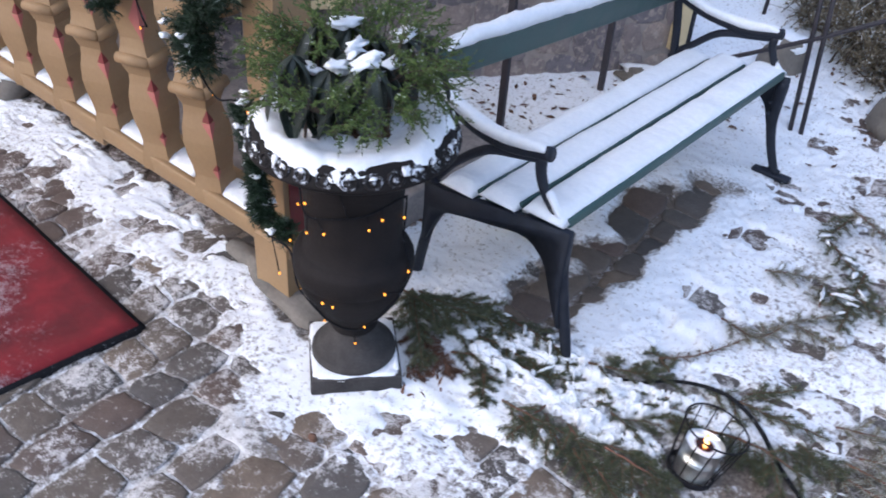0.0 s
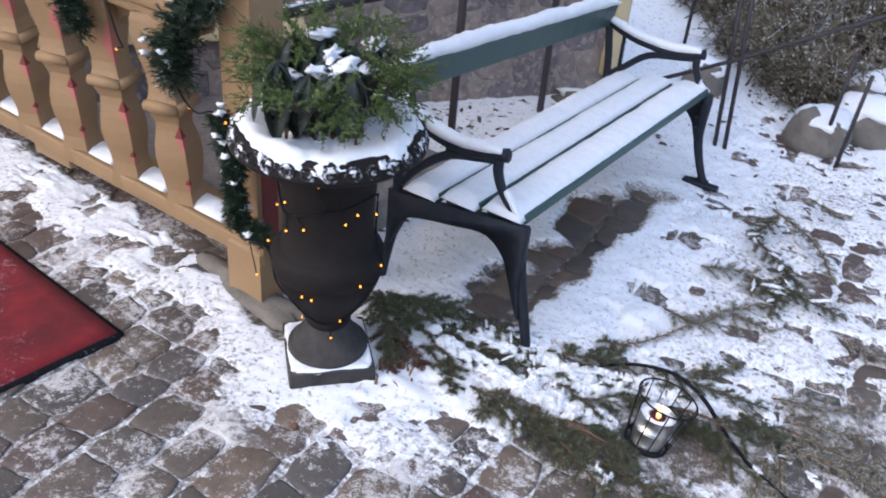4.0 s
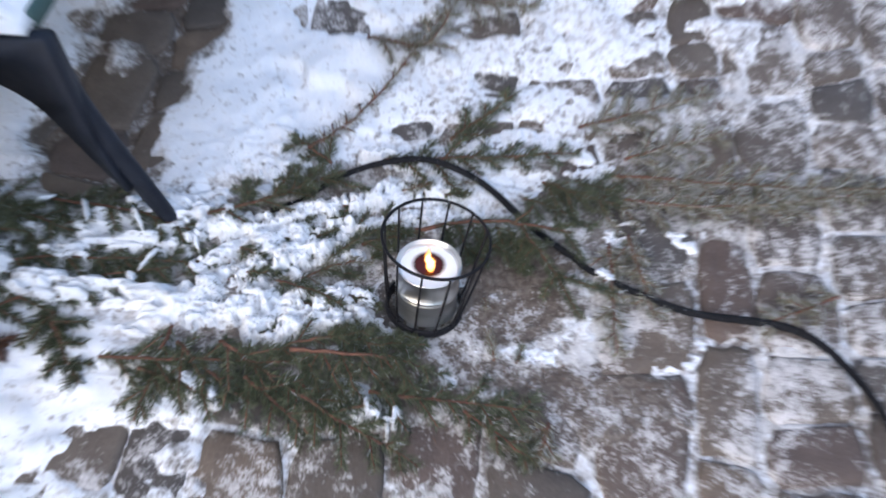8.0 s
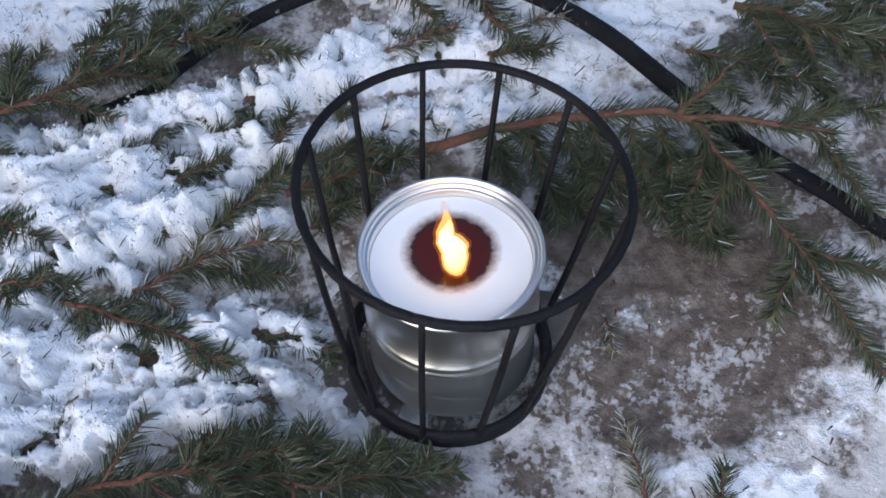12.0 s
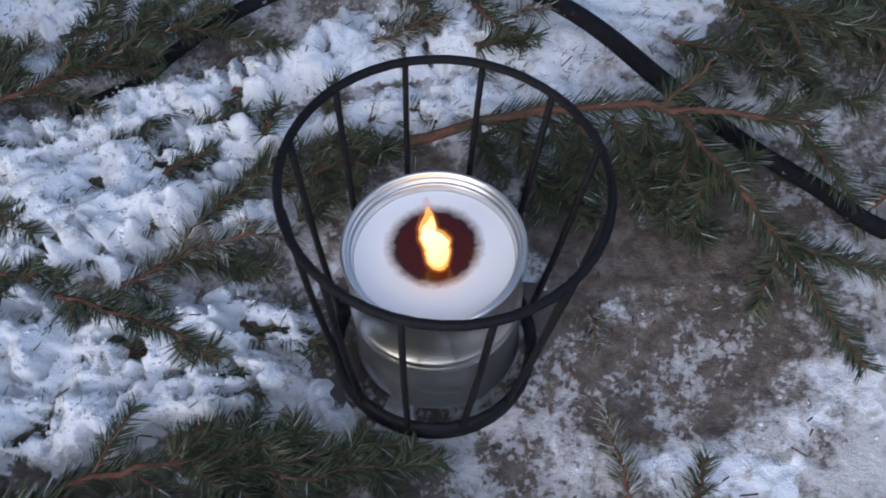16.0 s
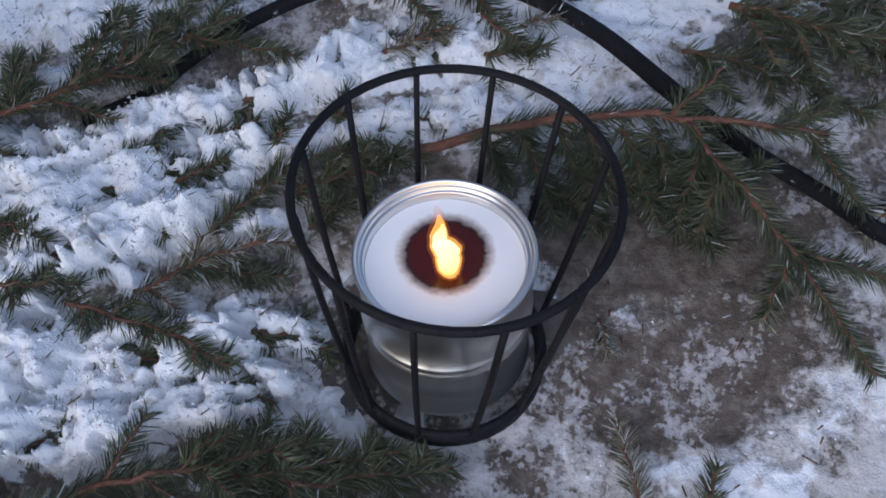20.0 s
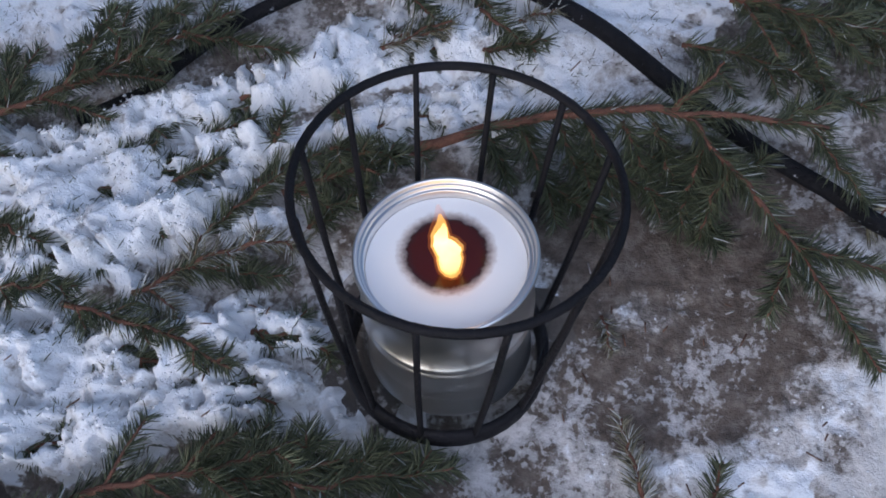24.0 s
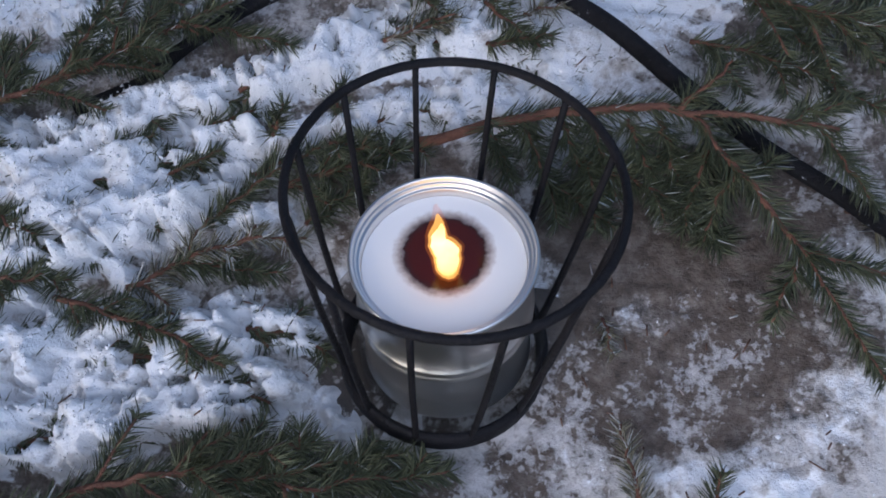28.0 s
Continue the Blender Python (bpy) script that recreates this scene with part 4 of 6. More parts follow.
for x, y, dx, dy in ((0.012, 0.129, 0.016, -0.034), (0.036, 0.131, 0.016, -0.040), (0.060, 0.132, 0.020, -0.046), (0.080, 0.131, 0.016, -0.050), (0.104, 0.128, 0.020, -0.050), (0.124, 0.125, 0.0146, -0.055), (0.153, 0.103, -0.018, -0.046), (0.166, 0.088, -0.018, -0.040)):
    twig(b, [(x, y, 0.044), (x + dx * 0.5, y + dy * 0.5, 0.036), (x + dx, y + dy, 0.024)], 0.0017, 3400, 0.0171)
twig(b, [(0.070, 0.108, 0.030), (0.120, 0.082, 0.030), (0.165, 0.050, 0.024)], 0.0018, 3200, 0.0165, side=0.03)
twig(b, [(0.050, 0.095, 0.024), (0.095, 0.060, 0.022)], 0.0018, 3200, 0.0165, side=0.025)
twig(b, [(0.120, 0.105, 0.034), (0.190, 0.095, 0.034)], 0.0018, 3200, 0.0165, side=0.025)
b = branch("spruce branch with frosted needles on the paving")
twig(b, [(0.150, 0.200, 0.026), (0.215, 0.178, 0.026), (0.270, 0.140, 0.022)], 0.0018, 2600, 0.0165, side=0.04)
twig(b, [(0.250, 0.235, 0.026), (0.330, 0.225, 0.022)], 0.0018, 2600, 0.0165, side=0.05)
twig(b, [(0.184, 0.228, 0.039), (0.236, 0.211, 0.037), (0.320, 0.190, 0.025)], 0.003, 2600, 0.0171, side=0.07, name="stem")
twig(b, [(0.199, 0.223, 0.038), (0.230, 0.181, 0.030)], 0.0018, 3000)
twig(b, [(0.236, 0.211, 0.037), (0.274, 0.175, 0.026)], 0.0018, 3000)
b = branch("dark green spruce branch with reddish stem before the lantern")
twig(b, [(-0.246, -0.126, 0.050), (-0.163, -0.105, 0.053), (-0.087, -0.111, 0.046)], 0.0028, 2200, 0.016, side=0.045, bare=0.1, name="stem", droop=0.3)
twig(b, [(-0.163, -0.105, 0.053), (-0.129, -0.081, 0.054)], 0.0020, 3200)
twig(b, [(-0.156, -0.106, 0.053), (-0.110, -0.090, 0.050), (-0.081, -0.083, 0.041)], 0.0020, 3200, side=0.03)
twig(b, [(-0.132, -0.108, 0.052), (-0.031, -0.087, 0.029)], 0.0020, 3400, side=0.04)
twig(b, [(-0.087, -0.111, 0.046), (-0.005, -0.095, 0.021)], 0.0020, 3400, side=0.04)
b = branch("spruce twig half covered with snow beside the lantern")
twig(b, [(-0.222, 0.016, 0.034), (-0.154, 0.046, 0.037), (-0.105, 0.052, 0.030)], 0.0026, 2200, name="stem", side=0.020, mat=NEEDLE_OLD)
twig(b, [(-0.194, 0.03, 0.038), (-0.15, 0.036, 0.032)], 0.0016, 3000)
twig(b, [(-0.175, 0.03, 0.032), (-0.12, 0.03, 0.026)], 0.0016, 3000)
b = branch("spruce twig poking out of the snow")
twig(b, [(-0.265, 0.006, 0.044), (-0.197, -0.013, 0.045), (-0.144, -0.038, 0.040)], 0.0022, 2200, side=0.022, name="stem")
twig(b, [(-0.314, 0.018, 0.046), (-0.255, 0.0171, 0.046)], 0.0018, 2400, side=0.02)
b = branch("thick green spruce branch lying in snow behind the lantern")
twig(b, [(-0.40, 0.130, 0.055), (-0.291, 0.170, 0.056), (-0.236, 0.198, 0.055), (-0.172, 0.231, 0.055)], 0.0034, 2600, 0.015, side=0.055, name="stem")
twig(b, [(-0.291, 0.170, 0.058), (-0.268, 0.207, 0.068), (-0.258, 0.232, 0.068)], 0.002, 3200, side=0.03)
twig(b, [(-0.247, 0.188, 0.058), (-0.207, 0.240, 0.066)], 0.002, 3200, side=0.03)
twig(b, [(-0.208, 0.212, 0.058), (-0.160, 0.200, 0.056), (-0.124, 0.190, 0.054)], 0.002, 3000)
twig(b, [(-0.330, 0.152, 0.056), (-0.345, 0.200, 0.060)], 0.002, 3200, side=0.03)
b = branch("small spruce sprigs standing out of the snow")
twig(b, [(-0.134, 0.125, 0.042), (-0.115, 0.124, 0.08)], 0.0018, 2400, 0.0146, name="stem")
twig(b, [(-0.091, 0.14, 0.042), (-0.075, 0.135, 0.084)], 0.0018, 2200, 0.0146)
twig(b, [(-0.18, 0.062, 0.026), (-0.15, 0.086, 0.034), (-0.116, 0.105, 0.042)], 0.0018, 2800)
twig(b, [(-0.15, 0.101, 0.030), (-0.101, 0.117, 0.036)], 0.0018, 2600)
twig(b, [(-0.255, 0.124, 0.034), (-0.222, 0.13, 0.040)], 0.0018, 2400, 0.0146)
twig(b, [(-0.192, 0.134, 0.034), (-0.15, 0.145, 0.042)], 0.0018, 2400, 0.0146)
twig(b, [(-0.21, 0.1, 0.034), (-0.17, 0.115, 0.040)], 0.0018, 2200, 0.0146)
b = branch("old brown spruce twig beneath the lantern")
twig(b, [(-0.128, 0.090, 0.030), (-0.073, 0.107, 0.034), (-0.028, 0.120, 0.028)], 0.0030, 2200, side=0.03, name="stem")
twig(b, [(-0.110, 0.066, 0.022), (-0.068, 0.093, 0.032)], 0.0018, 3000, side=0.02)
twig(b, [(-0.095, 0.122, 0.034), (-0.042, 0.114, 0.034)], 0.0018, 3000, side=0.02)
b = branch("small spruce sprig on the frosty stones")
twig(b, [(0.104, -0.115, 0.010), (0.094, -0.065, 0.020)], 0.0018, 2200, 0.0134, name="stem", mat=NEEDLE_OLD)
b = branch("small spruce sprig on the frosty stones")
twig(b, [(0.140, -0.118, 0.008), (0.150, -0.090, 0.020)], 0.0018, 2200, 0.0134, name="stem")
b = branch("short spruce tips in the snow behind the lantern")
twig(b, [(0.010, 0.203, 0.030), (0.056, 0.197, 0.042)], 0.0020, 2800, name="stem")
twig(b, [(-0.056, 0.217, 0.032), (-0.011, 0.214, 0.050)], 0.0016, 800)
b = branch("short frosted spruce tips behind the lantern")
twig(b, [(-0.064, 0.204, 0.036), (-0.010, 0.217, 0.044)], 0.0018, 1800, name="stem", mat=NEEDLE_OLD)
twig(b, [(0.008, 0.236, 0.034), (0.048, 0.190, 0.040)], 0.0018, 2000)
twig(b, [(0.036, 0.222, 0.036), (0.064, 0.222, 0.046)], 0.0016, 1800, mat=NEEDLE_OLD)
b = branch("spruce twig covered with wet snow")
twig(b, [(-0.335, 0.07, 0.042), (-0.285, 0.049, 0.048)], 0.0018, 2800, side=0.02, name="stem")
b = branch("tiny spruce tip on the bare stone")
twig(b, [(0.086, 0.006, 0.003), (0.092, -0.020, 0.010)], 0.0014, 1800, 0.010, name="stem", mat=NEEDLE_OLD)


def wide_branch(label, points, side=0.09, mat=None, lift=0.0, gap=0.026, density=1250, bark=None, snow=0.0):
    bb = branch(label)
    low = 0.012 if snow > 0.2 else 0.0
    pts = [(x, y, max(z - low, ground_at(x, y) + 0.004) + lift) for x, y, z in points]
    twig(bb, pts, 0.0036, density, 0.021, 0.0010, side=side, gap=gap, mat=mat, bark=bark, name="stem", snow=snow)


SNOWY = "snow-covered spruce branch beside the bench leg"
wide_branch(SNOWY, [(-0.94, 0.085, 0.035), (-0.787, 0.133, 0.05), (-0.632, 0.093, 0.045)], 0.09, gap=0.022, density=1500, snow=0.22)
wide_branch(SNOWY, [(-0.88, -0.012, 0.035), (-0.669, 0.038, 0.045), (-0.377, 0.045, 0.036)], 0.09, gap=0.022, density=1500, snow=0.22)
wide_branch(SNOWY, [(-0.708, 0.168, 0.035), (-0.526, 0.129, 0.032), (-0.403, 0.104, 0.028)], 0.07, gap=0.022, density=1500, snow=0.22)
wide_branch(SNOWY, [(-0.64, -0.049, 0.015), (-0.571, -0.167, 0.015)], 0.05, gap=0.022, density=1500, snow=0.22)
wide_branch(SNOWY, [(-0.747, -0.07, 0.035), (-0.608, 0.0, 0.045), (-0.45, 0.03, 0.045)], 0.07, gap=0.022, density=1500, snow=0.22)
wide_branch(SNOWY, [(-0.652, -0.049, 0.025), (-0.549, -0.187, 0.02)], 0.06, gap=0.022, density=1500, snow=0.22)
FRONT = "flattened green spruce branch in front of the lantern"
wide_branch(FRONT, [(-0.52, -0.150, 0.05), (-0.360, -0.150, 0.05), (-0.215, -0.145, 0.045)], 0.08, density=1100)
b = branch("spruce branch with a bare red-brown stem before the lantern")
twig(b, [(-0.215, -0.131, 0.059), (-0.140, -0.134, 0.060), (-0.063, -0.136, 0.052)], 0.0042, 900, 0.015, name="stem", droop=0.5, bare=0.15)
for x, dx, dy in ((-0.19, 0.03, -0.075), (-0.165, 0.05, -0.080), (-0.135, 0.045, -0.085), (-0.105, 0.065, -0.080), (-0.080, 0.075, -0.050), (-0.06, 0.085, -0.020), (-0.17, -0.03, -0.06), (-0.145, 0.05, 0.020)):
    twig(b, [(x, -0.134, 0.055), (x + dx * 0.5, -0.134 + dy * 0.5, 0.046), (x + dx, -0.134 + dy, 0.030)], 0.0018, 2000, 0.0165, side=0.028, gap=0.026)
wide_branch(FRONT, [(-0.40, -0.120, 0.052), (-0.33, -0.175, 0.045), (-0.27, -0.215, 0.035)], 0.07, density=1100)
wide_branch(FRONT, [(-0.33, -0.118, 0.055), (-0.25, -0.170, 0.045), (-0.20, -0.215, 0.035)], 0.07, density=1100)
wide_branch(FRONT, [(-0.454, -0.165, 0.045), (-0.300, -0.215, 0.038)], 0.07)
wide_branch(FRONT, [(-0.283, -0.173, 0.045), (-0.172, -0.259, 0.035)], 0.07)
wide_branch(FRONT, [(-0.230, -0.179, 0.044), (-0.005, -0.302, 0.030)], 0.08)
wide_branch(FRONT, [(-0.089, -0.185, 0.030), (0.177, -0.205, 0.022)], 0.07)
wide_branch(FRONT, [(0.059, -0.208, 0.022), (0.167, -0.283, 0.018)], 0.06)
wide_branch(FRONT, [(-0.417, -0.087, 0.045), (-0.441, -0.251, 0.040)], 0.07)
wide_branch(FRONT, [(-0.20, -0.175, 0.040), (-0.13, -0.25, 0.03)], 0.07)
OLD = "withered brown-green spruce branch trodden on the paving"
wide_branch(OLD, [(-0.247, 0.294, 0.042), (-0.147, 0.404, 0.041), (0.009, 0.712, 0.042)], 0.03, NEEDLE_OLD, density=400)
wide_branch(OLD, [(-0.166, 0.589, 0.045), (-0.044, 0.577, 0.041), (0.017, 0.713, 0.042), (0.115, 0.837, 0.041)], 0.06, NEEDLE_OLD)
wide_branch(OLD, [(0.017, 0.713, 0.042), (0.181, 0.693, 0.037)], 0.06, NEEDLE_OLD)
wide_branch(OLD, [(0.066, 0.858, 0.043), (0.046, 0.957, 0.045)], 0.06, NEEDLE_OLD)
wide_branch(OLD, [(0.015, 0.337, 0.025), (0.140, 0.462, 0.024)], 0.06)
wide_branch(OLD, [(-0.10, 0.280, 0.03), (0.08, 0.29, 0.03), (0.255, 0.308, 0.028)], 0.06)
wide_branch(OLD, [(-0.20, 0.262, 0.04), (-0.28, 0.33, 0.04)], 0.06)
wide_branch(OLD, [(0.257, 0.378, 0.019), (0.523, 0.474, 0.0159)], 0.07, NEEDLE_OLD)
wide_branch(OLD, [(0.228, 0.220, 0.017), (0.501, 0.205, 0.009), (0.781, 0.247, 0.002)], 0.08, NEEDLE_OLD)
wide_branch(OLD, [(0.311, 0.264, 0.016), (0.644, 0.254, 0.006), (0.924, 0.268, -0.002)], 0.08, NEEDLE_OLD)
wide_branch(OLD, [(0.340, 0.305, 0.015), (0.530, 0.381, 0.0134)], 0.07, NEEDLE_OLD)
wide_branch(OLD, [(0.30, 0.115, 0.015), (0.301, -0.095, 0.010)], 0.05, NEEDLE_OLD)
wide_branch(OLD, [(0.333, 0.133, 0.0146), (0.367, -0.027, 0.009)], 0.05, NEEDLE_OLD)
wide_branch(OLD, [(0.680, 0.029, 0.001), (0.545, -0.030, 0.004)], 0.05, NEEDLE_OLD)
wide_branch(OLD, [(0.475, -0.494, -0.002), (0.508, -0.384, -0.001)], 0.05, NEEDLE_OLD)
wide_branch(OLD, [(0.191, -0.220, 0.0134), (0.168, -0.290, 0.0134)], 0.05, NEEDLE_OLD)
wide_branch(OLD, [(0.391, 0.826, 0.023), (0.580, 0.768, 0.017)], 0.06, NEEDLE_OLD)
PILE = "snowy spruce branch in a heap on the paving"
wide_branch(PILE, [(-0.010, 1.475, 0.075), (0.178, 1.327, 0.067), (0.310, 1.076, 0.059)], 0.05, NEEDLE_OLD, 0.01, snow=0.20)
wide_branch(PILE, [(-0.139, 0.925, 0.050), (0.046, 1.016, 0.046)], 0.07, NEEDLE_OLD, snow=0.20)
wide_branch(PILE, [(0.040, 0.950, 0.055), (0.182, 0.862, 0.049)], 0.08, snow=0.20)
wide_branch(PILE, [(0.018, 1.465, 0.064), (-0.030, 1.214, 0.061)], 0.07, snow=0.20)
wide_branch(PILE, [(0.158, 0.964, 0.052), (0.381, 0.912, 0.045)], 0.08, snow=0.20)
wide_branch(PILE, [(-0.012, 1.230, 0.061), (0.208, 1.007, 0.051)], 0.08, snow=0.20)
wide_branch(PILE, [(0.141, 1.125, 0.055), (0.149, 0.757, 0.049)], 0.08, snow=0.20)
wide_branch(PILE, [(0.101, 1.729, 0.056), (0.255, 1.640, 0.050)], 0.03, NEEDLE_OLD, snow=0.20)
HEAP = "green spruce branch heaped against the urn foot"
wide_branch(HEAP, [(-0.96, 0.02, 0.10), (-0.867, -0.083, 0.09), (-0.76, -0.19, 0.04)], 0.08, NEEDLE, 0.01, 0.018, 2400)
wide_branch(HEAP, [(-0.932, 0.0134, 0.11), (-0.756, 0.046, 0.09), (-0.714, 0.130, 0.07)], 0.08, NEEDLE, 0.01, 0.02, 2200)
wide_branch(HEAP, [(-0.960, -0.024, 0.12), (-0.838, -0.02, 0.10), (-0.77, -0.05, 0.07)], 0.09, NEEDLE, 0.01, 0.018, 2400)
wide_branch("withered brown spruce branch heaped against the urn foot", [(-0.86, -0.05, 0.07), (-0.80, -0.13, 0.05), (-0.755, -0.215, 0.03)], 0.07, BROWN_LEAF, 0.0, 0.016, 2600)
wide_branch("withered brown spruce branch heaped against the urn foot", [(-0.83, -0.09, 0.05), (-0.75, -0.12, 0.05), (-0.69, -0.13, 0.03)], 0.06, BROWN_LEAF, 0.0, 0.016, 2400)

for k, (x0, y0, x1, y1, r, h) in enumerate(ridges):
    if -0.36 < x0 < 0.2 and math.hypot(x1 - x0, y1 - y0) > 0.045 and h > 0.03:
        b = branch("spruce twig buried under a bank of snow, needles poking out")
        z0, z1 = float(gz(x0, y0)) + h * 0.34, float(gz(x1, y1)) + h * 0.30
        twig(b, [(x0, y0 - 0.006, z0), ((x0 + x1) / 2, (y0 + y1) / 2 - 0.004, (z0 + z1) / 2 + 0.002), (x1, y1 - 0.008, z1)], 0.0020, 2000, 0.0160, side=0.022, gap=0.026, name="stem", droop=0.1)

def needle_tips():
    """Short needle ends that poke through the banks of snow, in clusters."""
    gg = np.random.default_rng(23)
    n = 16000
    x, y = gg.uniform(-0.42, 0.20, n), gg.uniform(-0.16, 0.30, n)
    d, _ = snow_depth(x, y)
    keep = (d > 0.012) & (fbm(0.9 * x + 0.4 * y, 1.5 * y - 0.6 * x, 0.030, 57, 3) + 0.25 * gg.random(n) > 0.72) & (np.hypot(x - LANTERN.x, y - LANTERN.y) > 0.10)
    x, y, d = x[keep], y[keep], d[keep]
    n = len(x)
    base = np.stack([x, y, gz(x, y) + d - 0.003], 1)
    way = np.stack([gg.normal(0.7, 0.5, n), gg.normal(0.35, 0.6, n), gg.uniform(0.25, 0.9, n)], 1)
    way /= np.linalg.norm(way, axis=1)[:, None]
    ln = gg.uniform(0.006, 0.013, n)[:, None]
    a = np.cross(way, (0.1, 0.2, 1.0))
    a /= np.linalg.norm(a, axis=1)[:, None]
    c = np.cross(way, a)
    w = 0.00062
    v = np.stack([base + a * w, base + (-0.5 * a + 0.87 * c) * w, base + (-0.5 * a - 0.87 * c) * w, base + way * ln], 1)
    f = np.array(((0, 1, 3), (1, 2, 3), (2, 0, 3)))
    return v.reshape(-1, 3), (np.arange(n)[:, None, None] * 4 + f[None]).reshape(-1, 3)


tagged(fast_part("needle_tips", needle_tips(), NEEDLE, None), "green needle ends poking through the snow by the lantern", "needles", kind="stuff")
tagged(fast_part("snow_grains", snow_grains(), SNOW, None), "loose crumbs of snow on banks and twigs by the lantern", "snow", kind="stuff")


# ---- bench ----
BENCH = Matrix((
    (BENCH_U.x, BENCH_V.x, 0, BENCH_O.x),
    (BENCH_U.y, BENCH_V.y, 0, BENCH_O.y),
    (0, 0, 1, float(gz(BENCH_O.x, BENCH_O.y))),
    (0, 0, 0, 1),
)) @ pose(0, 0, 0, 0, 2.2, 0)
bench = thing("garden_bench", "snow-covered garden bench with green slats and black cast iron ends", "bench", m=BENCH)


def bar(points, wide, thick, count=14):
    """A cast bar in an end frame: points (v, z)."""
    p = curve_points([(0, v, z) for v, z in points], count)
    return tube(p, np.linspace(wide[0], wide[1], count + 1) / 2, 10, thick / ((wide[0] + wide[1]) / 2), up=(1, 0, 0))


def end_plate(outline, thick, u0):
    """A flat casting with a rounded rim, cut to an outline of (v, z)."""
    n = len(outline)
    c = np.mean(outline, axis=0)
    verts, faces = [], []
    for u, inset in ((-0.5, 0.0035), (-0.36, 0.0), (0.36, 0.0), (0.5, 0.0035)):
        for v, z in outline:
            d = c - np.array((v, z))
            d = d / (np.linalg.norm(d) + 1e-9) * inset
            verts.append((u0 + u * thick, v + d[0], z + d[1]))
    for i in range(3):
        faces += [(i * n + k, i * n + (k + 1) % n, (i + 1) * n + (k + 1) % n, (i + 1) * n + k) for k in range(n)]
    faces += [tuple(range(n))[::-1], tuple(range(3 * n, 4 * n))]
    return verts, faces


under = curve_points([(0.046, 0.120, 0), (0.072, 0.185, 0), (0.096, 0.250, 0), (0.126, 0.318, 0), (0.200, 0.368, 0), (0.330, 0.348, 0), (0.440, 0.325, 0), (0.500, 0.300, 0), (0.535, 0.235, 0), (0.556, 0.180, 0)], 30)[:, :2]
RAIL_SHAPE = [(0.062, 0.440), (0.058, 0.400), (0.060, 0.320), (0.060, 0.250), (0.054, 0.185), (0.040, 0.120)] + [tuple(q) for q in under] + [(0.572, 0.180), (0.572, 0.300), (0.575, 0.380), (0.400, 0.396), (0.220, 0.424)]
for at in (0.0, BENCH_L):
    far = at > 0
    dv, dz = (-0.035, -0.030) if far else (0.0, 0.0)
    leg = [(0.0, -0.01), (0.028, 0.10), (0.055, 0.20), (0.080, 0.31), (0.085, 0.425)] if not far else [(-0.040, -0.01), (0.020, 0.09), (0.062, 0.20), (0.078, 0.29), (0.080, 0.425)]
    front = part("front_leg", bar(leg, (0.032, 0.050), 0.032, 18), BENCH_IRON, bench)
    for bv, bz in ((0.094, 0.290), (0.100, 0.335)):
        part("bolt", moved(lathe([(0.0, -0.024), (0.006, -0.023), (0.009, -0.018), (0.009, 0.0)], 10), Matrix.Translation((0, bv, bz)) @ pose(0, 0, 0, 0, 90, 0)), BENCH_IRON, front)
    rear = part("rear_leg", bar([(0.600, -0.01), (0.580, 0.12), (0.552, 0.28), (0.556, 0.44), (0.590, 0.66 + dz), (0.622, 0.815 + 3.0 * dz)], (0.036, 0.034), 0.034, 20), BENCH_IRON, bench)
    seat_rail = part("seat_rail", end_plate(RAIL_SHAPE, 0.028, -0.012 if not far else 0.012), BENCH_IRON, bench)
    arm = part("armrest", bar([(0.172 + dv, 0.630 + dz), (0.215 + dv, 0.620 + dz), (0.31 + dv, 0.602 + dz), (0.42, 0.612 + dz), (0.52, 0.650 + 1.5 * dz), (0.598, 0.705 + 2.2 * dz)], (0.044, 0.034), 0.040, 18), BENCH_IRON, bench)
    support = part("arm_support", bar([(0.100, 0.430), (0.120, 0.455), (0.170 + dv, 0.510 + dz), (0.196 + dv, 0.565 + dz), (0.200 + dv, 0.612 + dz)], (0.022, 0.034), 0.030, 12), BENCH_IRON, bench)
    brace = part("arm_brace", bar([(0.200 + dv, 0.608 + dz), (0.27 + dv, 0.592 + dz), (0.38, 0.560 + dz), (0.48, 0.480 + dz), (0.545, 0.400)], (0.034, 0.026), 0.026, 14), BENCH_IRON, bench)
    pieces = [front, rear, seat_rail, arm, support, brace]
    arm_line = curve_points([(0, 0.185 + dv, 0.640 + dz), (0, 0.31 + dv, 0.618 + dz), (0, 0.42, 0.628 + dz), (0, 0.52, 0.666 + 1.5 * dz), (0, 0.590, 0.712 + 2.2 * dz)], 20)
    pieces.append(part("arm_snow", snow_bar(arm_line, 0.046, 0.028, 5 + int(at * 10)), SNOW, bench, "strip of fresh snow on the armrest"))
    curl = curve_points([(0, 0.092, 0.446), (0, 0.125, 0.476), (0, 0.160 + dv, 0.520 + dz)], 10)
    pieces.append(part("scroll_snow", snow_bar(curl, 0.030, 0.016, 8 + int(at * 10), 0.008), SNOW, bench, "snow on the curved arm support"))
    if far:
        pieces.append(part("spindle", bar([(0.500, 0.410), (0.505, 0.640)], (0.020, 0.018), 0.016, 4), BENCH_IRON, bench))
    for o in pieces:
        o.matrix_parent_inverse = Matrix()
        o.matrix_basis = pose(at - (0.0 if far else 0.012), 0, 0)
for o in bench.children_recursive:
    if o.parent is not bench:
        o.matrix_parent_inverse = Matrix()

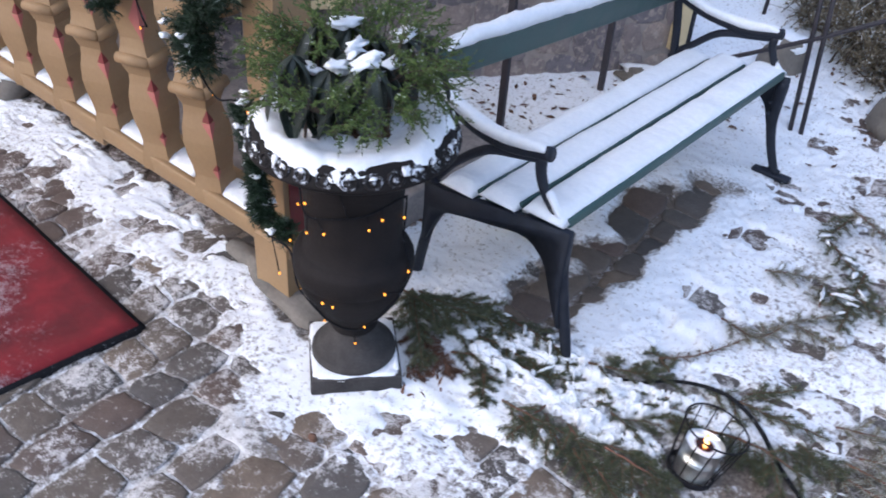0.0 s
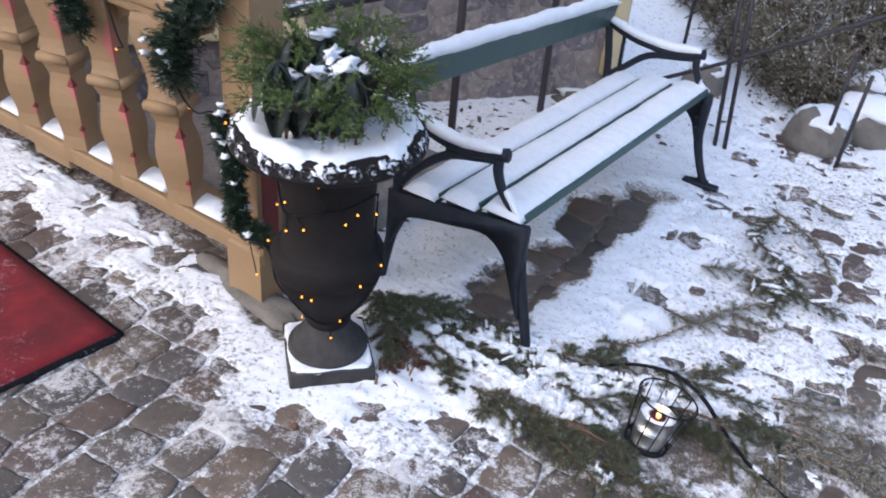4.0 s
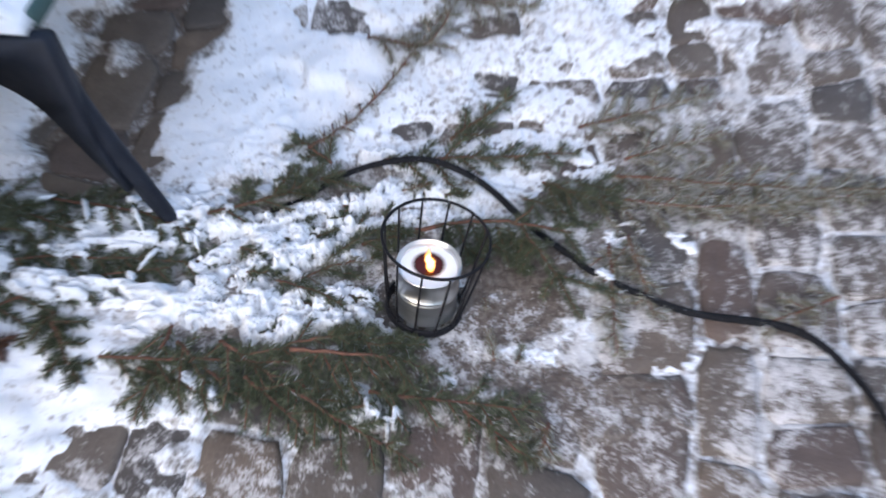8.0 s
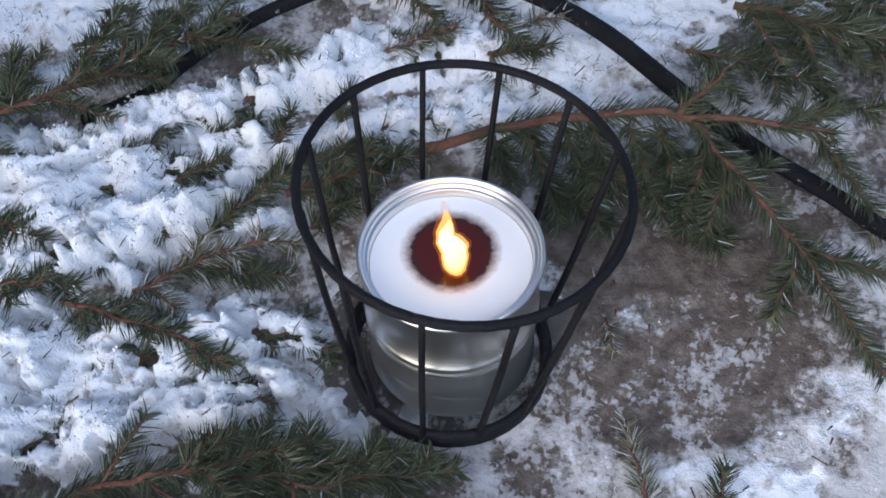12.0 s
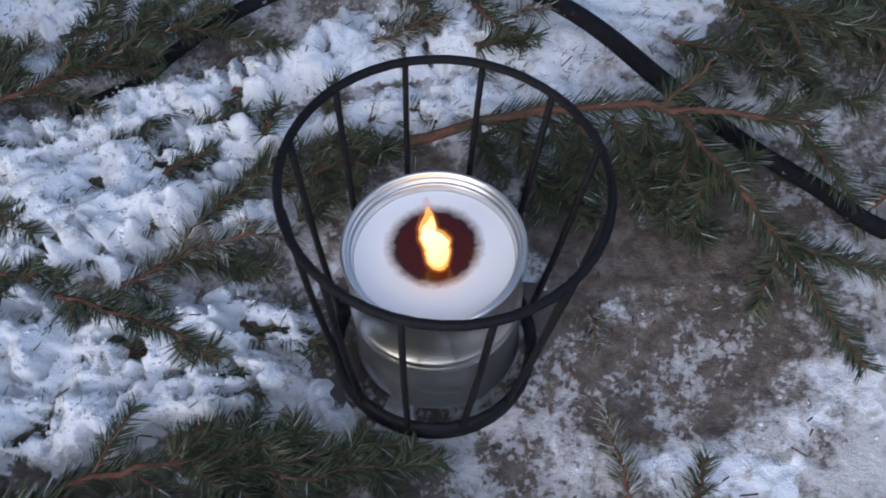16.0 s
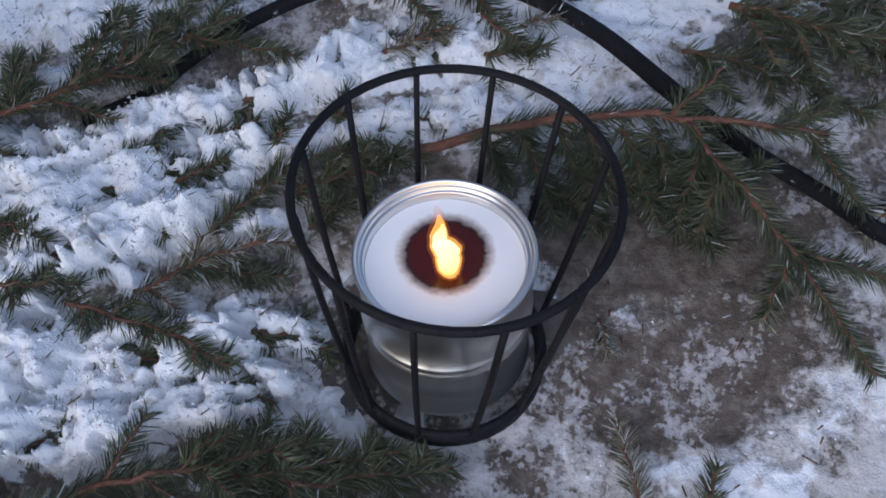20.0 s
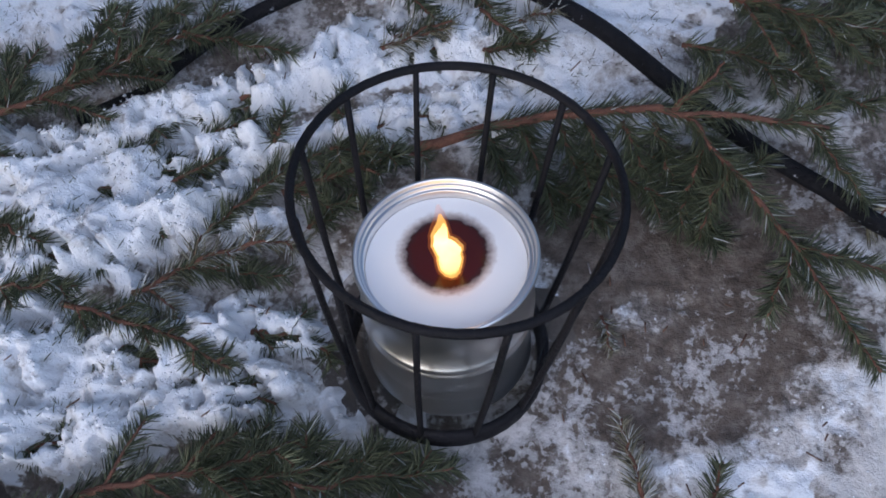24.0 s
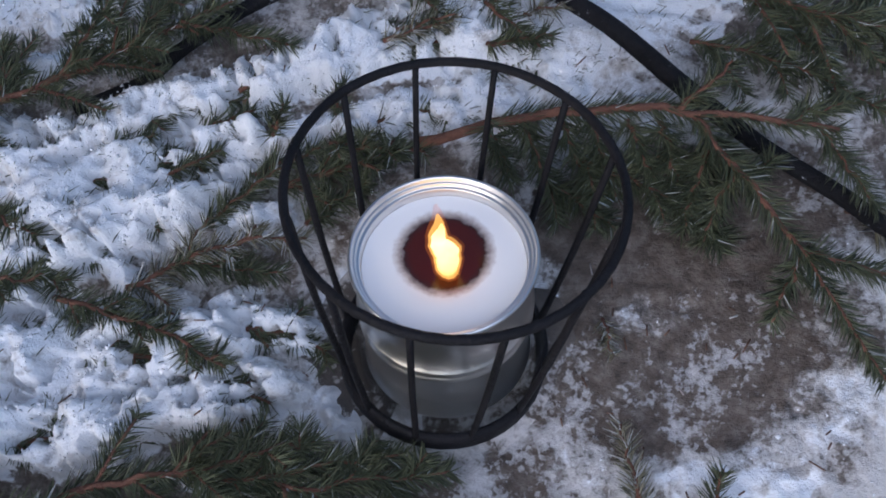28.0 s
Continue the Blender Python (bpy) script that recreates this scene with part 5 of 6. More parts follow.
SEAT = ((0.152, 0.438, 0.140), (0.307, 0.417, 0.131), (0.453, 0.393, 0.124))
for k, (v, z, w) in enumerate(SEAT):
    geo = moved(box(0, 0, 0, BENCH_L + 0.012, w, 0.030, 0.006), Matrix.Translation((BENCH_L / 2, v, z)) @ pose(0, 0, 0, -8, 0, 0))
    slat = part("seat_slat", geo, GREEN_WOOD, bench)
    slat.matrix_parent_inverse = Matrix()
    sn = part("seat_snow", snow_bar([(-0.036, v + 0.002, z), (BENCH_L * 0.5, v + 0.002, z), (BENCH_L + 0.036, v + 0.002, z)], w - 0.001, 0.034, 40 + k, 0.006, 0.012, 0.05, 40), SNOW, slat, "smooth layer of fresh snow")
    sn.matrix_parent_inverse = Matrix()
BACK_SAG = 2.9
geo = moved(box(0, 0, 0, BENCH_L + 0.02, 0.030, 0.128, 0.010, 3), Matrix.Translation((BENCH_L / 2, 0.583, 0.712)) @ pose(0, 0, 0, 10, BACK_SAG, 0))
back = part("back_slat", geo, GREEN_WOOD, bench)
back.matrix_parent_inverse = Matrix()
sn = part("back_snow", snow_bar([(-0.008, 0.575, 0.809), (BENCH_L * 0.5, 0.575, 0.770), (BENCH_L + 0.008, 0.575, 0.731)], 0.052, 0.044, 77, 0.007, -0.010, 0.5), SNOW, back, "ridge of fresh snow")
sn.matrix_parent_inverse = Matrix()
part("foot_bar", moved(join(box(0, 0.01, 0.010, 0.045, 0.16, 0.020, 0.006), tube([(0, 0.030, 0.018), (0, 0.020, 0.075)], 0.005, 6), tube([(0, 0.055, 0.020), (0, -0.02, 0.030)], 0.009, 6)), Matrix.Translation((BENCH_L, 0.0, 0.030))), BENCH_IRON, bench).matrix_parent_inverse = Matrix()
part("stretcher", tube([(0.0, 0.30, 0.362), (BENCH_L, 0.30, 0.362)], 0.009, 8), BENCH_IRON, bench).matrix_parent_inverse = Matrix()

# ---- urn ----
URN = pose(-0.950, -0.268, float(gz(-0.950, -0.268)), 0, 0, 43.7)
urn = thing("garden_urn", "dark cast iron urn with moulded rim, snow and square plinth", "urn", m=URN)


def local(ob):
    ob.matrix_parent_inverse = Matrix()
    return ob


local(part("plinth", box(0, 0, 0.028, 0.252, 0.252, 0.056, 0.006), PLINTH, urn))
local(part("plinth_snow", join(*[snow_bar([(sx * 0.100 - sy * 0.115, sy * 0.100 - sx * 0.115, 0.053), (sx * 0.100 + sy * 0.115, sy * 0.100 + sx * 0.115, 0.053)], 0.048, 0.009, 9 + n) for n, (sx, sy) in enumerate(((1, 0), (-1, 0), (0, 1), (0, -1)))]), SNOW, urn, "snow on the plinth corners"))
local(part("foot", lathe([(0.116, 0.055), (0.120, 0.063), (0.118, 0.074), (0.112, 0.080), (0.104, 0.083), (0.100, 0.092), (0.090, 0.107), (0.074, 0.124), (0.061, 0.142), (0.053, 0.156)], 40), PLINTH, urn))
local(part("knop", lathe([(0.050, 0.148), (0.064, 0.156), (0.068, 0.165), (0.063, 0.174), (0.054, 0.180)], 40), URN_IRON, urn))
BODY = [(0.054, 0.172), (0.068, 0.188), (0.086, 0.210), (0.106, 0.238), (0.125, 0.270), (0.142, 0.308), (0.1540, 0.345), (0.1530, 0.350), (0.1575, 0.354), (0.1600, 0.375), (0.1590, 0.402), (0.152, 0.418), (0.137, 0.426), (0.1310, 0.429), (0.1300, 0.440), (0.1265, 0.445), (0.1255, 0.500), (0.1270, 0.580), (0.131, 0.632), (0.142, 0.670), (0.156, 0.692), (0.180, 0.713), (0.215, 0.7285), (0.238, 0.737)]
local(part("body", lathe(BODY, 56), URN_IRON, urn))
rim = local(part("rim", lathe([(0.225, 0.678), (0.246, 0.680), (0.257, 0.688), (0.259, 0.697), (0.254, 0.704), (0.248, 0.715), (0.240, 0.728), (0.232, 0.735), (0.222, 0.735), (0.212, 0.722), (0.205, 0.700), (0.10, 0.690)], 64), URN_IRON, urn))
for k in range(30):
    a = 2 * math.pi * k / 30
    egg = [(0.0, 0.019 * math.cos(t), 0.015 * math.sin(t)) for t in np.linspace(0, 2 * math.pi, 13)[:-1]]
    m = pose(0, 0, 0, 0, 0, math.degrees(a)) @ Matrix.Translation((0.2500, 0, 0.711)) @ pose(0, 0, 0, 0, -24, 0)
    local(part("egg_moulding", moved(join(tube(egg, 0.0040, 6, closed=True), blob(0, 0, -0.002, 0.005, 0.009, 0.009, k, 0.05, 5, 8)), m), FROSTED_IRON, rim))
snow_v, snow_f, around = [], [], 160
for i in range(15):
    for k in range(around):
        a, f = 2 * math.pi * k / around, i / 14
        edge = 0.246 + 0.022 * (float(fbm(9 + math.cos(a) * 0.25, 5 + math.sin(a) * 0.25, 0.05, 15)) - 0.5)
        rr = 0.03 + (edge - 0.03) * f
        x, y = rr * math.cos(a), rr * math.sin(a)
        bank = 0.026 * float(smooth(0.45, 0.80, f)) * (1 - float(smooth(0.88, 1.0, f)))
        snow_v.append((x, y, 0.722 + bank + (0.040 * (float(fbm(x, y, 0.07, 19)) - 0.5) + 0.012 * (float(fbm(x, y, 0.018, 29)) - 0.5)) * (1 - f * f * 0.5) - 0.005 * (i == 14)))
for i in range(14):
    snow_f += [(i * around + k, (i + 1) * around + k, (i + 1) * around + (k + 1) % around, i * around + (k + 1) % around) for k in range(around)]
local(part("rim_snow", (snow_v, snow_f), SNOW, urn, "thick uneven snow lying in the urn and on its rim"))
for k in range(30):
    a = 2 * math.pi * (k + 0.5 * (k % 3 == 0)) / 30
    local(part("snow_fleck", moved(blob(0, 0, 0, 0.004, 0.009 + 0.007 * (k % 4 == 1), 0.006 + 0.005 * (k % 3 == 0), k, 1.1, 9, 12), pose(0, 0, 0, 0, 0, math.degrees(a)) @ Matrix.Translation((0.247, 0, 0.722 - 0.006 * (k % 2))) @ pose(0, 0, 0, 0, -24, 0)), SNOW, rim))

STRETCH = Matrix(((1, 0, 0, 0), (0, 1, 0, 0), (0, 0, 1.115, -0.0253), (0, 0, 0, 1)))
for ob in urn.children_recursive:
    if ob.name.split(".")[0] in ("rim", "rim_snow", "egg_moulding", "snow_fleck"):
        ob.data.transform(STRETCH)

# ---- plants in the urn ----
PLANT = URN @ pose(0, 0, 0.772)
plant = thing("potted_shrub", "dark drooping evergreen leaves mixed with fine green sprays, dusted with snow", "plant", m=PLANT)


def leaf_mesh(length, width, curl, seed):
    """A drooping leathery leaf with thickness and a folded midrib."""
    g = random.Random(seed)
    n, verts, faces = 9, [], []
    for s in (0.0, 0.0016):
        for i in range(n):
            f = i / (n - 1)
            w = width / 2 * math.sin(math.pi * min(0.04 + 0.96 * f, 0.995)) ** 0.7
            x = length * f * math.cos(curl * f * 0.6)
            z = -length * f * math.sin(curl * f)
            for side in (-1, -0.5, 0, 0.5, 1):
                verts.append((x + g.uniform(-1, 1) * 0.0006, side * w, z - abs(side) * w * 0.45 + s))
    for i in range(n - 1):
        for k in range(4):
            a = i * 5 + k
            faces.append((a, a + 5, a + 6, a + 1))
            b2 = n * 5 + a
            faces.append((b2, b2 + 1, b2 + 6, b2 + 5))
        for k in (0, 4):
            a = i * 5 + k
            faces.append((a, n * 5 + a, n * 5 + a + 5, a + 5))
    return mesh_of("leaf", verts, faces, LEAF)


leaf_kinds = [leaf_mesh(0.125 + 0.028 * (k % 3), 0.040 + 0.010 * (k % 2), 1.30 + 0.14 * k, k) for k in range(5)]
g = random.Random(4)
stalks = []
for k in range(13):
    a, r = k * 2.4, 0.135 * math.sqrt((k + 0.5) / 13)
    base = Vector((r * math.cos(a), r * math.sin(a), -0.02))
    top = base + Vector((g.uniform(-0.03, 0.03), g.uniform(-0.03, 0.03), g.uniform(0.15, 0.25)))
    stalks.append(tube(curve_points([base, base.lerp(top, 0.5) + Vector((0.01, 0, 0)), top], 5), np.linspace(0.005, 0.003, 6), 6))
    for j in range(7):
        ob = new("leaf", leaf_kinds[g.randrange(5)])
        ob.parent = plant
        ob.matrix_basis = Matrix.Translation(top) @ pose(0, 0, 0, g.uniform(-15, 15), g.uniform(-5, 45), j * 41 + g.uniform(-20, 20))
    if k % 3:
        local(part("snow_cap", moved(blob(0, 0, 0, 0.036 + 0.008 * (k % 2), 0.020, 0.012, k, 1.0, 10, 16), Matrix.Translation((top.x + g.uniform(-0.03, 0.03), top.y, top.z + 0.010)) @ pose(0, 0, 0, g.uniform(-15, 15), g.uniform(-25, 25), g.uniform(0, 180))), SNOW, plant, "lump of snow on the leaves"))
local(part("stalks", join(*stalks), WET_BARK, plant))
local(part("soil", blob(0, 0, -0.02, 0.12, 0.12, 0.035, 3, 0.3, 8, 18), SOIL, plant, "brown soil and dead leaves"))


def spray(seed, length):
    """A twiggy spray of tiny green leaves."""
    g2 = random.Random(seed)
    gn = np.random.default_rng(seed)
    stems, vs, fs, count = [], [], [], 0
    for k in range(7):
        d = Vector((g2.uniform(0.5, 1.0), g2.uniform(-0.65, 0.65), g2.uniform(-0.1, 0.5))).normalized()
        p = curve_points([(0, 0, 0), tuple(d * length * 0.5 + Vector((0, 0, 0.02))), tuple(d * length * g2.uniform(0.8, 1.1))], 6)
        stems.append(tube(p, np.linspace(0.0016, 0.0006, 7), 4))
        for j in range(3, 7):
            for q in range(4):
                e = p[j] + gn.normal(0, 0.022, 3)
                stems.append(tube([p[j - 1], e], 0.0005, 3))
                v, f = needles_along(np.array([p[j - 1], (p[j - 1] + e) / 2, e]), 12, 0.009, 0.0023, 1.2, 0.0, seed * 97 + k * 31 + j * 5 + q)
                vs.append(v)
                fs.append(f + count)
                count += len(v)
    return join(*stems), (np.vstack(vs), np.vstack(fs))


spray_kinds = []
for k in range(3):
    st, nd = spray(30 + k, 0.20)
    s_ob = local(part("spray", st, WET_BARK, plant))
    n_ob = local(fast_part("foliage", nd, SPRAY, s_ob))
    spray_kinds.append((s_ob.data, n_ob.data))
    s_ob.matrix_basis = pose(0.07 - 0.07 * k, 0.06 * k - 0.05, 0.13, 0, -38, 120 * k)
g = random.Random(9)
for k in range(13):
    a = k * 2.4
    r = 0.09 + 0.07 * g.random()
    s_me, n_me = spray_kinds[k % 3]
    s_ob = new("spray", s_me)
    s_ob.parent = plant
    s_ob.matrix_basis = pose(r * math.cos(a), r * math.sin(a), g.uniform(0.09, 0.17), g.uniform(-20, 20), g.uniform(-26, 12), math.degrees(a) + g.uniform(-30, 30)) @ Matrix.Scale(g.uniform(0.60, 0.95), 4)
    n_ob = new("foliage", n_me)
    n_ob.parent = s_ob


# ---- lights wound round the urn ----
def string_lights(label, points, bulbs, radius=0.0028):
    st = thing("string_lights", label, "fairy lights")
    p = curve_points(points, len(points) * 8)
    part("wire", tube(p, radius, 6), RUBBER, st)
    for x, y, z in bulbs:
        q = min(p, key=lambda c: (c[0] - x) ** 2 + (c[1] - y) ** 2 + (c[2] - z) ** 2)
        part("lead", tube([q, (q + np.array((x, y, z))) / 2 + (0, 0, 0.004), (x, y, z)], 0.0018, 5), RUBBER, st)
        part("bulb", blob(x, y, z, 0.0030, 0.0030, 0.0042, 1, 0.05, 6, 8), BULB, st, "glowing amber bulb")
    return st


def on_urn(angle, z, off=0.006):
    a, r = radians(angle), float(np.interp(z, [q[1] for q in BODY], [q[0] for q in BODY])) + off
    if z < 0.165:
        r = float(np.interp(z, (0.08, 0.107, 0.142, 0.165), (0.112, 0.090, 0.061, 0.066))) + off
    return (-0.950 + r * math.cos(a), -0.268 + r * math.sin(a), float(gz(-0.950, -0.268)) + z)


string_lights("dark wire with small amber bulbs wound round the urn", [(-1.36, -0.25, 0.66), (-1.33, -0.25, 0.50), (-1.28, -0.27, 0.35), (-1.17, -0.34, 0.40), on_urn(-140, 0.400), on_urn(-118, 0.335), on_urn(-98, 0.300), on_urn(-85, 0.235), on_urn(-60, 0.196), on_urn(-30, 0.215), on_urn(-5, 0.330), on_urn(10, 0.400), on_urn(25, 0.460), on_urn(40, 0.560), on_urn(10, 0.610), on_urn(-40, 0.600), on_urn(-80, 0.580), on_urn(-115, 0.560), on_urn(-150, 0.640)],
    [(-1.329, -0.240, 0.325), (-1.261, -0.265, 0.365), (-1.093, -0.356, 0.439), (-1.145, -0.351, 0.300), on_urn(-63, 0.685), on_urn(-135, 0.555, 0.012), on_urn(-112, 0.590), on_urn(-83, 0.533), on_urn(-34, 0.557), on_urn(-19, 0.577), on_urn(22, 0.535), on_urn(-112, 0.502), on_urn(-116, 0.324), on_urn(-80, 0.336), on_urn(-70, 0.331), on_urn(-101, 0.212, 0.012), on_urn(-22, 0.372), on_urn(7, 0.401), on_urn(-32, 0.213), on_urn(-47, 0.138)])

# ---- porch balustrade ----
RD = Vector((-0.9953, 0.0963, 0))
RN = Vector((-0.0963, -0.9953, 0))
RAIL_O = Vector((-1.66, -0.10, 0))


def rail_pose(along, out=0.0, z=0.0):
    p = RAIL_O + RD * along + RN * out
    return Matrix(((-RD.x, -RN.x, 0, p.x), (-RD.y, -RN.y, 0, p.y), (0, 0, 1, z), (0, 0, 0, 1)))


porch = thing("porch_balustrade", "ochre painted wooden balustrade with carved balusters and rose ornaments", "balustrade")
LEN = 2.9


def rail_box(name, a0, a1, out, deep, z0, z1, mat, bevel=0.006, label=""):
    return part(name, moved(box(0, 0, (z0 + z1) / 2, a1 - a0, deep, z1 - z0, bevel), rail_pose((a0 + a1) / 2, out)), mat, porch, label)


rail_box("base_rail", -0.42, LEN, 0.052, 0.026, 0.204, 0.266, OCHRE, 0.006)
rail_box("base_plate", -0.42, LEN, -0.035, 0.150, 0.222, 0.255, OCHRE)
rail_box("packing_block", 0.62, 0.84, 0.02, 0.05, 0.150, 0.206, OCHRE, 0.006)
rail_box("top_rail", -0.18, LEN, 0.0, 0.15, 0.915, 0.965, OCHRE, 0.012)
rail_box("lower_moulding", -0.18, LEN, 0.02, 0.07, 0.875, 0.912, OCHRE, 0.010)
part("top_snow", snow_bar([tuple(RAIL_O + RD * a + Vector((0, 0, 0.963))) for a in (-0.15, 1.0, 2.0, LEN)], 0.145, 0.045, 21, 0.02), SNOW, porch, "snow along the hand rail")

baluster_profile = [(0.074, 0.215), (0.074, 0.245), (0.067, 0.275), (0.060, 0.310), (0.064, 0.345), (0.073, 0.385), (0.077, 0.430), (0.072, 0.475), (0.060, 0.520), (0.058, 0.545), (0.070, 0.570), (0.074, 0.585), (0.074, 0.615), (0.065, 0.635), (0.059, 0.665), (0.063, 0.710), (0.077, 0.770), (0.086, 0.820), (0.081, 0.870), (0.074, 0.890)]


def radius_at(z):
    return float(np.interp(z, [q[1] for q in baluster_profile], [q[0] for q in baluster_profile]))


def ornament(z0, zm, z1, half):
    """A painted diamond folded over the baluster's front edge, a hair proud of it."""
    verts, faces = [], []
    for side in (1, -1):
        k = len(verts)
        for z, w in ((z0, 0.0), ((z0 + zm) / 2, half * 0.5), (zm, half), ((z1 + zm) / 2, half * 0.5), (z1, 0.0)):
            r = radius_at(z) + 0.0022
            verts.append((0, -r, z))
            verts.append((side * w, -r + w, z))
        q = [(k + 2 * i, k + 2 * i + 1, k + 2 * i + 3, k + 2 * i + 2) for i in range(4)]
        faces += q if side > 0 else [f[::-1] for f in q]
    return verts, faces


LEAN = Matrix(((1, 0, -0.11, 0.066), (0, 1, 0, 0), (0, 0, 1, 0), (0, 0, 0, 1)))


def baluster(along):
    m = rail_pose(along, 0.01) @ LEAN @ pose(0, 0, 0, 0, 0, 66)
    body = part("baluster", moved(lathe(baluster_profile, 4, 0.0), m), OCHRE, porch, flat=True)
    for side in (1, -1):
        r = 0.080
        part("moulding", moved(tube([(0, -r, 0.600), (side * r * 0.5, -r * 0.5, 0.601), (side * r, 0.0, 0.602)], [0.016, 0.019, 0.017], 10), m), OCHRE, body)
    for z0, zm, z1, half in ((0.450, 0.498, 0.502, 0.020), (0.310, 0.338, 0.341, 0.013)):
        part("rose_diamond", moved(ornament(z0, zm, z1, half), m), PINK, body, "rose painted diamond")
        part("dark_diamond", moved(ornament(zm + 0.002, zm + 0.005, zm + 0.004 + half * 2.0, half * 0.9), m), MAROON, body)
    part("rose_oval", moved(ornament(0.660, 0.735, 0.810, 0.026), m), PINK, body, "rose painted oval")
    return body


for k in range(-1, 9):
    if k >= 0:
        baluster(0.03 + 0.283 * k)
    s0 = RAIL_O + RD * (0.283 * k + 0.085) - RN * 0.012
    s1 = RAIL_O + RD * (0.283 * k + 0.258) - RN * 0.012
    part("rail_snow", snow_bar([(s0.x, s0.y, 0.253), (s1.x, s1.y, 0.253)], 0.112, 0.024, 60 + k, 0.006, 0.0, 0.10, 30), SNOW, porch, "pillow of snow between the balusters")
for k in range(9):
    # arched boards between the balusters
    m = rail_pose(0.283 * k + 0.1715, -0.02)
    n, vs, fs = 10, [], []
    for y in (-0.011, 0.011):
        for i in range(n + 1):
            a = math.pi * i / n
            vs += [(0.1405 * math.cos(a), y, 0.68 + 0.16 * math.sin(a) ** 0.8 if 0 < i < n else 0.68), (0.1405 * math.cos(a), y, 0.885)]
    for s in (0, 1):
        o = s * (2 * n + 2)
        for i in range(n):
            f = (o + 2 * i, o + 2 * i + 2, o + 2 * i + 3, o + 2 * i + 1)
            fs.append(f if s else f[::-1])
    o = 2 * n + 2
    fs += [(2 * i, o + 2 * i, o + 2 * i + 2, 2 * i + 2) for i in range(n)]
    part("arch_board", moved((vs, fs), m), OCHRE, porch, flat=True)

pm = rail_pose(-0.34, 0.0) @ pose(0, 0, 0, 0, 0, 45)
post = part("corner_post", moved(lathe([(0.105, 0.02), (0.105, 0.24), (0.088, 0.25), (0.088, 1.20), (0.105, 1.22), (0.105, 1.34)], 4), pm), OCHRE, porch, flat=True)
part("red_panel", moved(box(0.0635, -0.012, 0.45, 0.006, 0.062, 0.34, 0.002), rail_pose(-0.34, 0.0)), MAROON, post, "red-brown painted panel", flat=True)
part("porch_deck", moved(box(0, 0, 0.10, LEN + 0.4, 0.9, 0.16, 0.01), rail_pose(1.25, -0.56)), FIELD_STONE, porch, "grey stone porch foundation")
footing = moved(blob(0, 0, 0.0, 0.30, 0.07, 0.035, 5, 0.6, 9, 18), Matrix.Translation((-1.34, -0.17, float(gz(-1.34, -0.17)))) @ pose(0, 0, 0, 0, 0, -8))
tagged(part("footing_stone", footing, ROCK), "worn brownish stone footing under the porch corner", "stone")
maroon = thing("porch_door_panel", "dark red painted wooden panel behind the balusters", "panel")
part("board", moved(box(0, 0, 0.42, 0.30, 0.03, 0.42, 0.006), rail_pose(-0.06, -0.34)), MAROON, maroon)

# ---- garland with lights ----
def garland(label, points, thick, seed):
    gl = thing("fir_garland", label, "garland", "garlands on the porch")
    p = curve_points(points, len(points) * 7)
    core = part("core", tube(p, 0.008, 6), WET_BARK, gl)
    g3 = np.random.default_rng(seed)
    vs, fs, count = [], [], 0
    for k in range(int(np.linalg.norm(np.diff(p, axis=0), axis=1).sum() / 0.0009)):
        i = g3.integers(0, len(p) - 1)
        q0 = p[i] + (p[i + 1] - p[i]) * g3.random()
        d = g3.normal(size=3)
        d /= np.linalg.norm(d)
        e = q0 + d * thick * (0.55 + 0.6 * g3.random()) + (0, 0, -0.01)
        v, f = needles_along(np.array([q0, (q0 + e) / 2, e]), 22, 0.024, 0.0017, 1.0, 0.0, seed * 1000 + k)
        vs.append(v)
        fs.append(f + count)
        count += len(v)
    fast_part("needles", (np.vstack(vs), np.vstack(fs)), GARLAND, gl)
    for k in range(max(3, len(p) // 4)):
        d = g3.normal(size=3) + (0.6, -0.8, 0.6)
        q0 = p[g3.integers(0, len(p))] + d / np.linalg.norm(d) * thick * 0.85
        part("snow_fleck", blob(*q0, 0.013, 0.011, 0.006, k, 1.2, 7, 10), SNOW, gl)
    return gl


def rp(along, out, z):
    p = RAIL_O + RD * along + RN * out
    return (p.x, p.y, z)


garland("dark green fir garland with snow hanging from the hand rail", [rp(-0.34, 0.13, 1.10), rp(-0.26, 0.13, 1.00), rp(-0.19, 0.14, 0.92), rp(-0.155, 0.14, 0.84), rp(-0.19, 0.14, 0.78)], 0.080, 5)
garland("dark green fir garland with snow hanging from the hand rail", [rp(0.34, 0.13, 1.02), rp(0.315, 0.13, 0.90), rp(0.290, 0.13, 0.795)], 0.056, 6)
garland("dark green fir garland with snow hanging from the hand rail", [rp(0.95, 0.13, 1.00), rp(0.93, 0.13, 0.90), rp(0.90, 0.13, 0.83)], 0.050, 7)
garland("dark green fir garland wound down the corner post", [rp(-0.33, 0.13, 0.71), rp(-0.38, 0.13, 0.62), rp(-0.392, 0.14, 0.50), rp(-0.42, 0.15, 0.42), rp(-0.52, 0.14, 0.40)], 0.040, 8)
string_lights("dark wire with a small amber bulb hanging over a baluster", [rp(0.20, 0.10, 1.00), rp(0.13, 0.125, 0.92), rp(0.10, 0.125, 0.83), rp(0.085, 0.120, 0.79)], [rp(0.128, 0.115, 0.773)])
string_lights("dark wire with small amber bulbs along the corner post", [rp(-0.12, 0.15, 0.90), rp(-0.17, 0.14, 0.76), rp(-0.23, 0.13, 0.69), rp(-0.33, 0.14, 0.72), rp(-0.40, 0.14, 0.66)], [rp(-0.205, 0.125, 0.691), rp(-0.379, 0.145, 0.709)])

